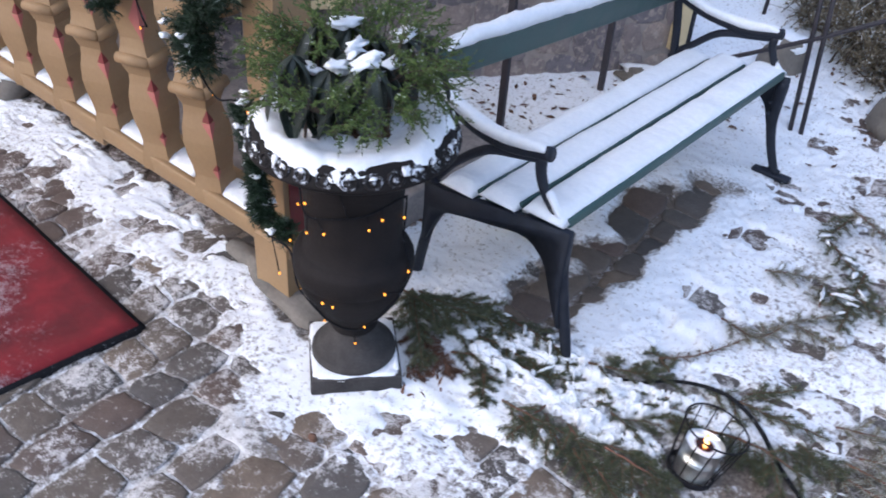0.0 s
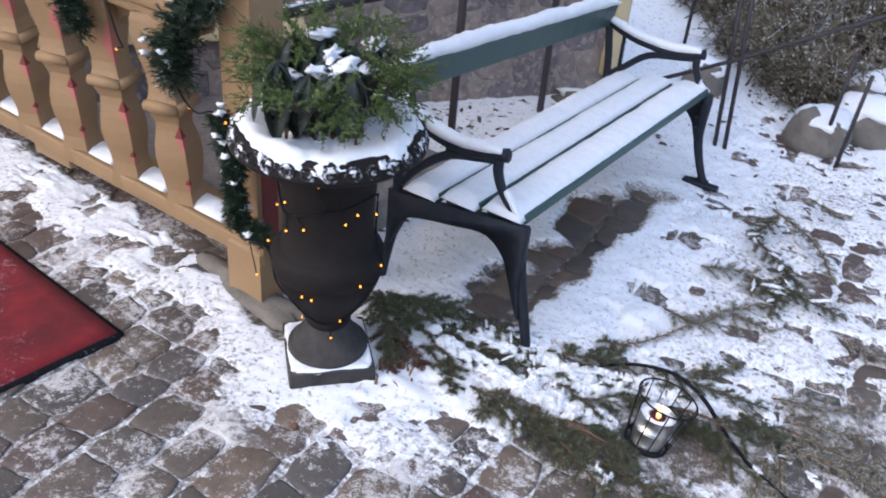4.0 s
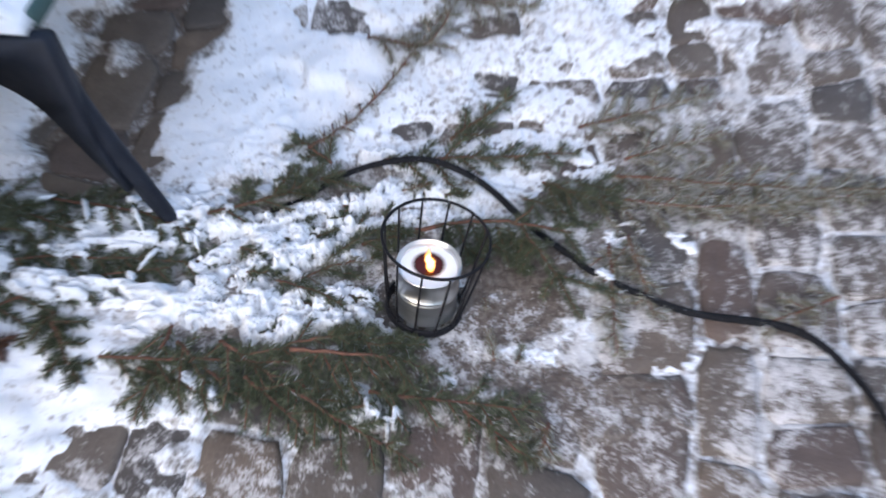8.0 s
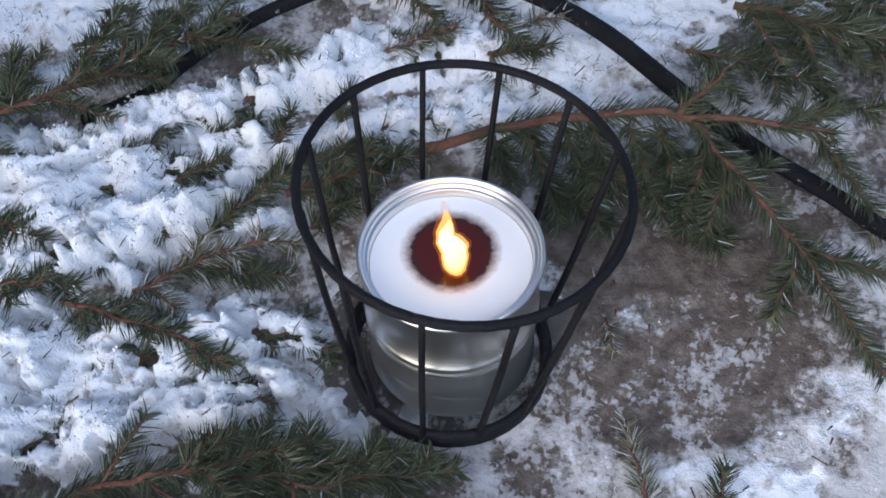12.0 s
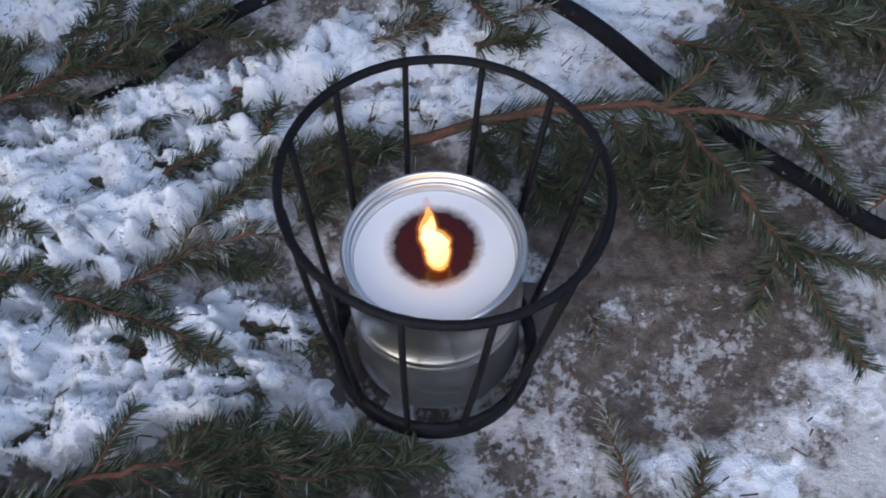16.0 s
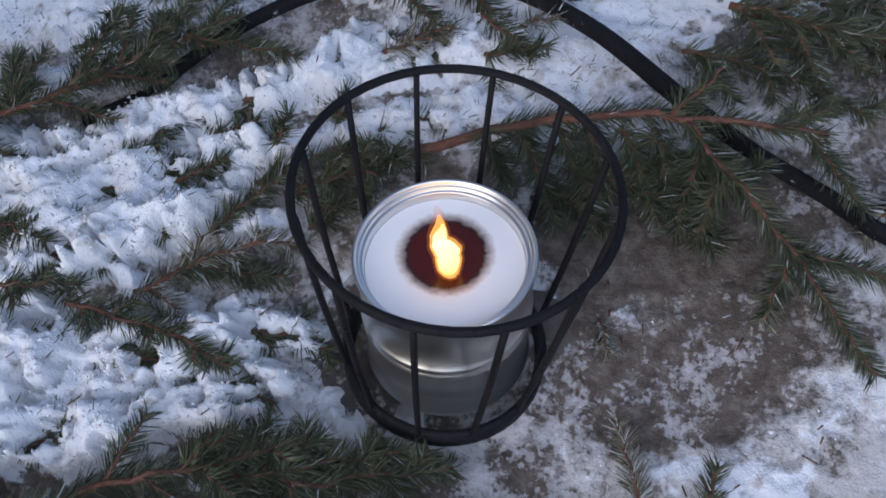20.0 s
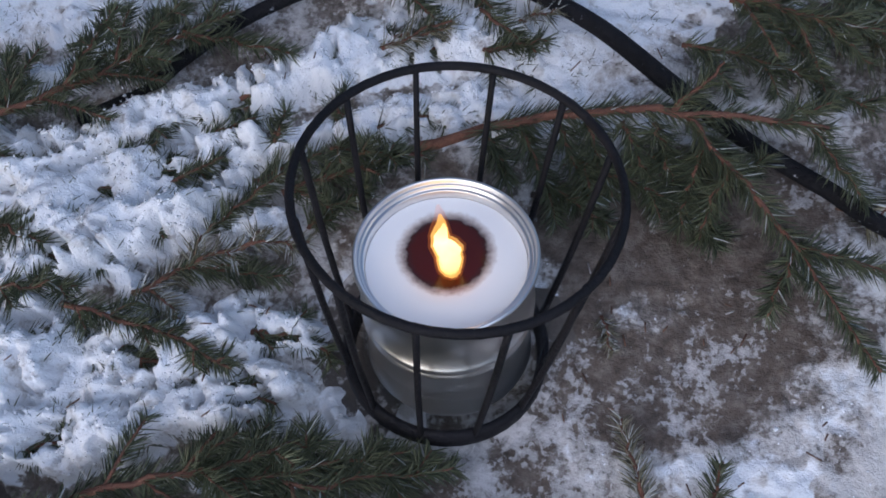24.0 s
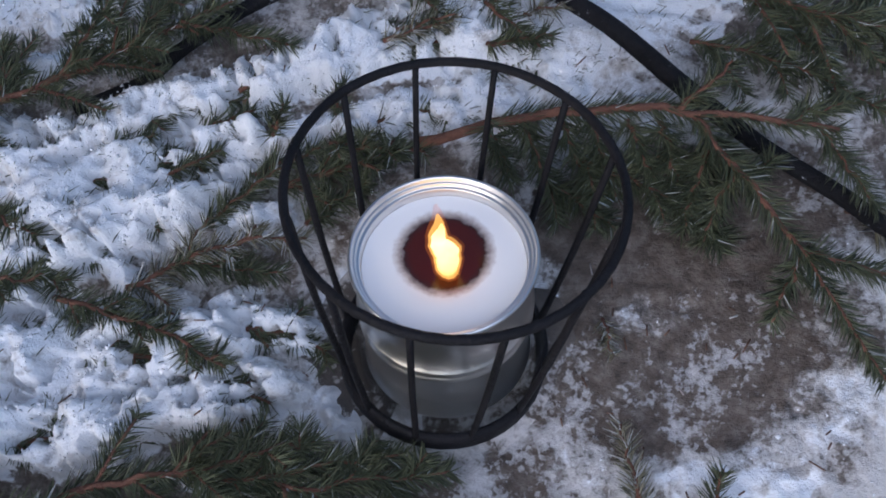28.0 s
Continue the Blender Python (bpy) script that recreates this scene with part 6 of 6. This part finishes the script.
# ---- carpet ----
mat_c = Vector((-1.506, -0.553))
e1, e2 = Vector((-1.024, 0.135)).normalized(), Vector((-0.102, -0.494)).normalized()
mx, my = 1.9, 1.35
carpet = thing("red_carpet", "red carpet runner with a black rubber edge, dusted with snow", "carpet")


def carpet_sheet(inset, z, nu, nv):
    vs, fs = [], []
    for s in (0, 1):
        for i in range(nu + 1):
            for j in range(nv + 1):
                q = mat_c + e1 * (inset + (mx - 2 * inset) * i / nu) + e2 * (inset + (my - 2 * inset) * j / nv)
                lift = 0.004 * float(vnoise(q.x, q.y, 0.25, 5))
                vs.append((q.x, q.y, float(gz(q.x, q.y)) + (z + lift if s == 0 else -0.01)))
    o = (nu + 1) * (nv + 1)
    for i in range(nu):
        for j in range(nv):
            a = i * (nv + 1) + j
            fs.append((a, a + 1, a + nv + 2, a + nv + 1))
    edge = [i * (nv + 1) for i in range(nu + 1)] + [nu * (nv + 1) + j for j in range(1, nv + 1)] + [i * (nv + 1) + nv for i in range(nu - 1, -1, -1)] + list(range(nv - 1, 0, -1))
    for k in range(len(edge)):
        a, c = edge[k], edge[(k + 1) % len(edge)]
        fs.append((a, c, o + c, o + a))
    return vs, fs


part("rubber_edge", carpet_sheet(0.0, 0.008, 40, 30), RUBBER, carpet, "black rubber border")
part("carpet_surface", carpet_sheet(0.014, 0.012, 40, 30), CARPET, carpet)

# ---- house wall ----
WO, WD, WN = Vector((-1.63, 1.50, 0)), Vector((0.65, 0.76, 0)), Vector((0.76, -0.65, 0))


def wall_pose(along, out=0.0, z=0.0):
    p = WO + WD * along + WN * out
    return Matrix(((WD.x, -WN.x, 0, p.x), (WD.y, -WN.y, 0, p.y), (0, 0, 1, z), (0, 0, 0, 1)))


wall = thing("wall_north", "house base of rough field stones in pale mortar", "wall", kind="structure")
part("mortar_bed", moved(box(0, 0, 0.30, 2.54, 0.30, 1.10, 0.01), wall_pose(-0.33, -0.155)), MORTAR, wall)
part("plaster", moved(box(0, 0, 0, 2.6, 0.26, 2.2, 0.01), wall_pose(-0.30, -0.10, 0.64 + 1.1) @ pose(0, 0, 0, 0, -2.5, 0)), CREAM, wall, "pale yellow plastered wall")
part("corner_board", moved(box(0, 0, 0, 0.075, 0.08, 2.4, 0.006), wall_pose(0.900, 0.02, 0.18 + 1.2)), CREAM, wall, "pale yellow corner board")
part("sill_board", moved(box(0, 0, 0, 1.2, 0.10, 0.07, 0.008), wall_pose(-1.25, 0.06, 0.50)), CREAM, wall)
part("red_frame", moved(box(0, 0, 0, 0.05, 0.06, 0.8, 0.006), wall_pose(-0.66, 0.045, 0.98)), MAROON, wall)
g = random.Random(12)
def rubble_stone(seed):
    """A split face with a crooked outline, hardly proud of the mortar."""
    g7 = random.Random(seed)
    n = 9
    verts, faces = [], []
    out = [1 / max(abs(math.cos(t)), abs(math.sin(t)), 0.62 * (abs(math.cos(t)) + abs(math.sin(t)))) * g7.uniform(0.86, 1.06) for t in np.linspace(0, 2 * math.pi, n + 1)[:-1]]
    for f, y in ((1.0, 0.06), (0.97, 0.0), (0.84, -0.10), (0.4, -0.13)):
        for k in range(n):
            t = 2 * math.pi * k / n
            verts.append((0.5 * f * out[k] * math.cos(t), y + g7.uniform(-0.025, 0.025) * (y < 0), 0.5 * f * out[k] * math.sin(t)))
    verts.append((0, -0.13, 0))
    for i in range(3):
        faces += [(i * n + k, i * n + (k + 1) % n, (i + 1) * n + (k + 1) % n, (i + 1) * n + k) for k in range(n)]
    faces += [(3 * n + k, 3 * n + (k + 1) % n, 4 * n) for k in range(n)]
    return mesh_of("stone", verts, faces, RUBBLE, flat=True)


stone_kinds = [rubble_stone(30 + k) for k in range(12)]
z = 0.05
while z < 0.62:
    h = g.uniform(0.08, 0.15)
    s = -1.55 + g.uniform(0, 0.1)
    while s < 0.84:
        w = g.uniform(0.08, 0.22)
        ob = new("stone", stone_kinds[g.randrange(12)])
        ob.parent = wall
        ob.matrix_basis = wall_pose(s + w / 2, -0.006, z + h / 2 + g.uniform(-0.02, 0.02)) @ pose(0, 0, 0, 0, g.uniform(-14, 14), 0) @ Matrix.Diagonal((w * 1.06, 0.07, h * 1.10, 1))
        s += w
    z += h * 0.97

tagged(part("wall_west", moved(box(0, 0, 1.45, 2.6, 0.26, 3.0, 0.01), rail_pose(2.35, -1.10)), CREAM), "pale yellow plastered house wall behind the porch", "wall", kind="structure")
# unseen slab, added overhead to cut skylight on the carpet and urn side
tagged(part("porch_roof", moved(box(0, 0, 2.62, 3.6, 2.40, 0.12, 0.02), rail_pose(1.40, -0.10)), CREAM), "unseen plain canopy added to shade the porch side", "roof", kind="structure")

# ---- iron railings ----
handrail = thing("iron_railing", "dark painted iron railing between bench and house wall", "railing")


def bench_point(u, v, z):
    p = BENCH_O + BENCH_U * u + BENCH_V * v
    return (p.x, p.y, z)


part("hand_rail", tube([bench_point(-0.30, 0.85, 0.955), bench_point(0.70, 0.85, 0.870), bench_point(1.60, 0.85, 0.79), bench_point(2.5, 0.85, 0.70)], 0.022, 10), RAIL_PAINT, handrail)
part("rail_snow", snow_bar([bench_point(-0.28, 0.85, 0.970), bench_point(0.70, 0.85, 0.886), bench_point(2.4, 0.85, 0.72)], 0.030, 0.010, 15), SNOW, handrail, "thin line of snow on the hand rail")
for u in (0.76, 1.54, 2.22, 2.40):
    x, y, _ = bench_point(u, 0.85, 0)
    top = 0.93 - 0.09 * u
    part("post", box(x, y, (top + float(gz(x, y)) - 0.05) / 2, 0.028, 0.022, top - float(gz(x, y)) + 0.05, 0.003), RAIL_PAINT, handrail)
fence = thing("iron_railing", "thin black iron railing at the foot of the slope", "railing")
part("hand_rail", tube([(-0.95, 2.02, 0.16), (-0.60, 2.07, 0.34), (-0.42, 2.106, 0.433), (-0.02, 2.19, 0.66), (0.5, 2.3, 0.95)], 0.010, 8), RAIL_PAINT, fence)
for x0, y0, x1, y1, h in ((-0.407, 2.109, -0.475, 2.095, 0.86), (-0.360, 2.118, -0.430, 2.104, 0.86), (0.040, 2.34, 0.055, 2.30, 0.50), (0.132, 2.215, 0.150, 2.215, 0.46), (-0.90, 3.1, -0.90, 3.1, 0.6), (-1.05, 3.6, -1.05, 3.6, 0.6), (-1.15, 4.1, -1.15, 4.1, 0.7)):
    z0 = float(gz(x0, y0)) - 0.03
    part("post", tube([(x0, y0, z0), (x1, y1, z0 + h + 0.03)], 0.011, 6), RAIL_PAINT, fence)
part("wire", tube([(-0.90, 3.1, 0.62), (-1.05, 3.6, 0.80), (-1.15, 4.1, 1.02)], 0.006, 6), RAIL_PAINT, fence)

# ---- steps, rocks and shrubs behind ----

def rock(x, y, sx, sy, sz, seed, label):
    z = float(gz(x, y))
    r = thing("rock", label, "rock", "rocks by the slope")
    part("stone", blob(x, y, z + sz * 0.35, sx, sy, sz, seed, 0.35, 9, 16), ROCK, r)
    part("snow_cap", blob(x + 0.01, y + 0.02, z + sz * 1.02, sx * 0.92, sy * 0.92, sz * 0.42, seed + 1, 0.3, 8, 16), SNOW, r, "thick cap of snow")


rock(0.00, 2.42, 0.15, 0.16, 0.12, 3, "grey boulder with a cap of snow")
rock(0.18, 2.62, 0.18, 0.16, 0.14, 4, "grey boulder with a cap of snow")
rock(0.10, 2.95, 0.20, 0.15, 0.16, 5, "grey boulder with a cap of snow")
rock(-0.64, 2.60, 0.11, 0.09, 0.13, 6, "brown boulder beside the railing")
rock(-3.05, 0.02, 0.13, 0.10, 0.08, 7, "stone block with a cap of snow beside the porch")
rock(-1.02, 1.96, 0.20, 0.09, 0.06, 8, "flat stone slab under snow by the wall")


def shrub(x, y, height, spread, seed, label):
    sh = thing("bare_shrub", label, "shrub", "shrubs on the slope")
    g4 = np.random.default_rng(seed)
    z = float(gz(x, y))
    stems, tips = [], []
    for k in range(46):
        e = np.array((x, y, z)) + np.array((g4.normal(0, spread), g4.normal(0, spread * 0.7), height * (0.5 + 0.6 * g4.random())))
        b0 = np.array((x + g4.normal(0, spread * 0.5), y + g4.normal(0, spread * 0.4), z - 0.02))
        p = curve_points([b0, (b0 + e) / 2 + g4.normal(0, 0.04, 3), e], 7)
        stems.append(tube(p, np.linspace(0.006, 0.0015, 8), 5))
        for j in range(2, 8):
            for q in range(3):
                tips.append((p[j], p[j] + g4.normal(0, 0.08, 3) + (0, 0, 0.03)))
    part("stem", join(*stems), WET_BARK, sh)
    part("brushwood", join(*[tube([a, (a + c) / 2 + (0.004, 0, 0.006), c], [0.0022, 0.0016, 0.0009], 3) for a, c in tips]), SHRUB, sh)
    vs, fs, count = [], [], 0
    for k, (a, c) in enumerate(tips):
        v, f = needles_along(np.array([a, (a + c) / 2, c]), 7, 0.016, 0.005, 1.3, 0.0, seed * 991 + k)
        vs.append(v)
        fs.append(f + count)
        count += len(v)
    fast_part("leaves", (np.vstack(vs), np.vstack(fs)), SHRUB, sh, "dry pale leaves with snow")


for k, (x, y, h, s) in enumerate(((-0.30, 2.95, 0.40, 0.14), (0.02, 3.35, 0.50, 0.18), (-0.45, 3.6, 0.6, 0.2), (0.35, 3.3, 0.5, 0.2), (-0.1, 4.2, 0.7, 0.28), (0.6, 4.0, 0.8, 0.3), (-0.7, 4.9, 0.7, 0.25), (-0.80, 3.45, 0.22, 0.16), (-0.55, 3.15, 0.20, 0.12), (-1.05, 4.2, 0.35, 0.22), (-0.12, 2.80, 0.30, 0.16))):
    shrub(x, y, h, s, 60 + k, "tangled bare shrub with dry leaves and snow")
trunk = thing("tree_trunk", "dark tree trunk standing on the snowy slope", "tree")
part("trunk", tube(curve_points([(-1.15, 4.6, 0.3), (-1.14, 4.62, 0.9), (-1.18, 4.65, 2.2), (-1.1, 4.7, 4.0)], 12), np.linspace(0.16, 0.10, 13), 12), WET_BARK, trunk)

# ---- small litter ----
litter = []
g5 = np.random.default_rng(3)
lx, ly = g5.uniform(-1.5, 1.2, 700), g5.uniform(-1.2, 1.6, 700)
lx[:120], ly[:120] = LANTERN.x + g5.normal(0.10, 0.22, 120), LANTERN.y + g5.normal(-0.02, 0.17, 120)
lz = np.maximum(gz(lx, ly) + snow_depth(lx, ly)[0], gz(lx, ly) + 0.001) + 0.0012
for x, y, z in zip(lx, ly, lz):
    if math.hypot(x - LANTERN.x, y - LANTERN.y) > 0.09:
        a, ln = g5.uniform(0, 6.28), g5.uniform(0.004, 0.011)
        litter.append(tube([(x, y, z), (x + ln * math.cos(a), y + ln * math.sin(a), z + 0.0006)], 0.0005, 4))
tagged(part("needle_litter", join(*litter), BROWN_LEAF), "fallen brown spruce needles scattered on snow and stone", "litter", kind="stuff")
fallen = []
for k in range(900):
    u0, v0 = g5.uniform(0.1, 1.9), g5.uniform(0.72, 1.75)
    if k > 520:
        u0, v0 = g5.uniform(1.7, 4.2), g5.uniform(-0.6, 0.9)
    x, y, _ = bench_point(u0, v0, 0)
    if (Vector((x, y, 0)) - WO).dot(WN) < 0.05:
        continue
    sz = g5.uniform(0.008, 0.024)
    leaf_bit = ([(-1, 0, 0), (-0.2, -0.45, 0.12), (1, 0, 0.1), (-0.2, 0.45, 0.15), (-1, 0, 0.05), (-0.2, -0.45, 0.17), (1, 0, 0.15), (-0.2, 0.45, 0.2)], [(3, 2, 1, 0), (4, 5, 6, 7), (0, 1, 5, 4), (1, 2, 6, 5), (2, 3, 7, 6), (3, 0, 4, 7)])
    fallen.append(moved(leaf_bit, Matrix.Translation((x, y, ground_at(x, y) + 0.004)) @ pose(0, 0, 0, g5.uniform(-15, 15), g5.uniform(-15, 15), g5.uniform(0, 360)) @ Matrix.Scale(sz, 4)))
tagged(part("leaf_litter", join(*fallen), BROWN_LEAF), "dark fallen leaves scattered on the snow by the wall", "litter", kind="stuff")
wood_chip = box(0, 0, 0, 0.034, 0.026, 0.010, 0.003)
tagged(part("wood_chip", moved(wood_chip, Matrix.Translation((0.545, -0.455, float(gz(0.545, -0.455)) + 0.009)) @ pose(0, 0, 0, 4, 3, 25)), worn("pale_wood", (0.42, 0.25, 0.12), (0.58, 0.38, 0.2), 60)), "pale wood chip on the cobbles", "wood chip")
dead = thing("dead_leaf_heap", "heap of brown dead leaves against the urn plinth", "leaves")
for k in range(30):
    m = Matrix.Translation((-0.76 + g5.normal(0, 0.035), -0.20 + g5.normal(0, 0.04), float(gz(-0.76, -0.2)) + 0.012 + 0.03 * g5.random())) @ pose(0, 0, 0, *g5.uniform(-30, 30, 2), g5.uniform(0, 360))
    ob = part("leaf", moved(([tuple(v.co) for v in leaf_kinds[k % 5].vertices], [tuple(p.vertices) for p in leaf_kinds[k % 5].polygons]), m @ Matrix.Scale(0.20, 4)), BROWN_LEAF, dead)
tagged(part("pine_cone_scrap", blob(-0.845, -0.56, float(gz(-0.845, -0.56)) + 0.018, 0.014, 0.011, 0.011, 4, 0.4), BROWN_LEAF), "small dark scrap on the snow", "scrap")

# ---- cobbles ----
paving = thing("pavement", "rough cobblestone paving with frost and snow in the joints", "pavement", kind="structure")


ROUND = [(0.5 / max(abs(math.cos(a)), abs(math.sin(a)), 0.535 * (abs(math.cos(a)) + abs(math.sin(a)))) * math.cos(a), 0.5 / max(abs(math.cos(a)), abs(math.sin(a)), 0.535 * (abs(math.cos(a)) + abs(math.sin(a)))) * math.sin(a)) for a in np.linspace(0, 2 * math.pi, 15)[:-1]]


def cobble(corners, g6):
    """A worn stone that fills a crooked four-sided place: rounded outline, uneven domed top."""
    a, b, c, d = [Vector(q) for q in corners]
    n = len(ROUND)
    jit = [g6.uniform(0.90, 1.05) for _ in ROUND]
    lift, tx, ty = g6.uniform(-0.0025, 0.0025), g6.uniform(-0.022, 0.022), g6.uniform(-0.022, 0.022)
    verts, faces = [], []
    mid = (a + b + c + d) / 4
    for f, z in ((1.0, -0.06), (1.0, -0.010), (0.965, -0.003), (0.86, -0.0005), (0.45, 0.0005)):
        for (x, y), j in zip(ROUND, jit):
            s, t = 0.5 + x * j * f * 0.97, 0.5 + y * j * f * 0.97
            p = a * (1 - s) * (1 - t) + b * s * (1 - t) + c * s * t + d * (1 - s) * t
            h = z + lift + (p.x - mid.x) * tx + (p.y - mid.y) * ty + (g6.uniform(-0.0022, 0.0022) if z > -0.01 else 0)
            verts.append((p.x, p.y, float(gz(p.x, p.y)) + h))
    verts.append((mid.x, mid.y, float(gz(mid.x, mid.y)) + 0.002 + lift))
    for i in range(4):
        faces += [(i * n + k, i * n + (k + 1) % n, (i + 1) * n + (k + 1) % n, (i + 1) * n + k) for k in range(n)]
    faces += [(4 * n + k, 4 * n + (k + 1) % n, 5 * n) for k in range(n)]
    return verts, faces


g = random.Random(31)
cells = []
row_x = [-3.3]
while row_x[-1] < 2.4:
    row_x.append(row_x[-1] + g.choice((g.uniform(0.10, 0.13), g.uniform(0.13, 0.17), g.uniform(0.14, 0.19))))


def row_edge(i, y):
    return row_x[i] + 0.05 * math.sin(y * 1.1 + 0.3) + 0.045 * (float(vnoise(row_x[i], y, 0.22, 77)) - 0.5)


for i in range(len(row_x) - 1):
    y = -1.9 + g.uniform(0, 0.1)
    lean0 = 0.0
    while y < 2.9:
        h, lean1 = g.choice((g.uniform(0.09, 0.13), g.uniform(0.12, 0.20), g.uniform(0.15, 0.23))), g.uniform(-0.02, 0.02)
        cells.append(((row_edge(i, y), y - lean0, 0), (row_edge(i + 1, y), y + lean0, 0), (row_edge(i + 1, y + h), y + h + lean1, 0), (row_edge(i, y + h), y + h - lean1, 0)))
        y, lean0 = y + h, lean1
cx = np.array([[q[0] for q in c] for c in cells]).mean(1)
cy = np.array([[q[1] for q in c] for c in cells]).mean(1)
lowest = np.min([snow_depth(cx + a, cy + b)[0] for a, b in ((0, 0), (0.04, 0.04), (-0.04, -0.04), (0.04, -0.04), (-0.04, 0.04))], axis=0)
rest, sheltered, made = [], [], 0
for c, x, y, low in zip(cells, cx, cy, lowest):
    if low > 0.013:
        continue
    geo = cobble(c, g)
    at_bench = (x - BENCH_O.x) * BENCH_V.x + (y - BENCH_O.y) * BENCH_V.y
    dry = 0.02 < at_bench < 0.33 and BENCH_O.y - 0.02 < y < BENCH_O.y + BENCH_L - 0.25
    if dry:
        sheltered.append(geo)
    elif -1.75 < x < 1.15 and -1.25 < y < 0.75 and made < 240:
        part("cobblestone", geo, COBBLE, paving)
        made += 1
    else:
        rest.append(geo)
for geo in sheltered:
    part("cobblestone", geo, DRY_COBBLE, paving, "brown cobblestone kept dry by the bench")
tagged(part("outer_cobbles", join(*rest), COBBLE, paving), "frosty cobblestones", kind="stuff")
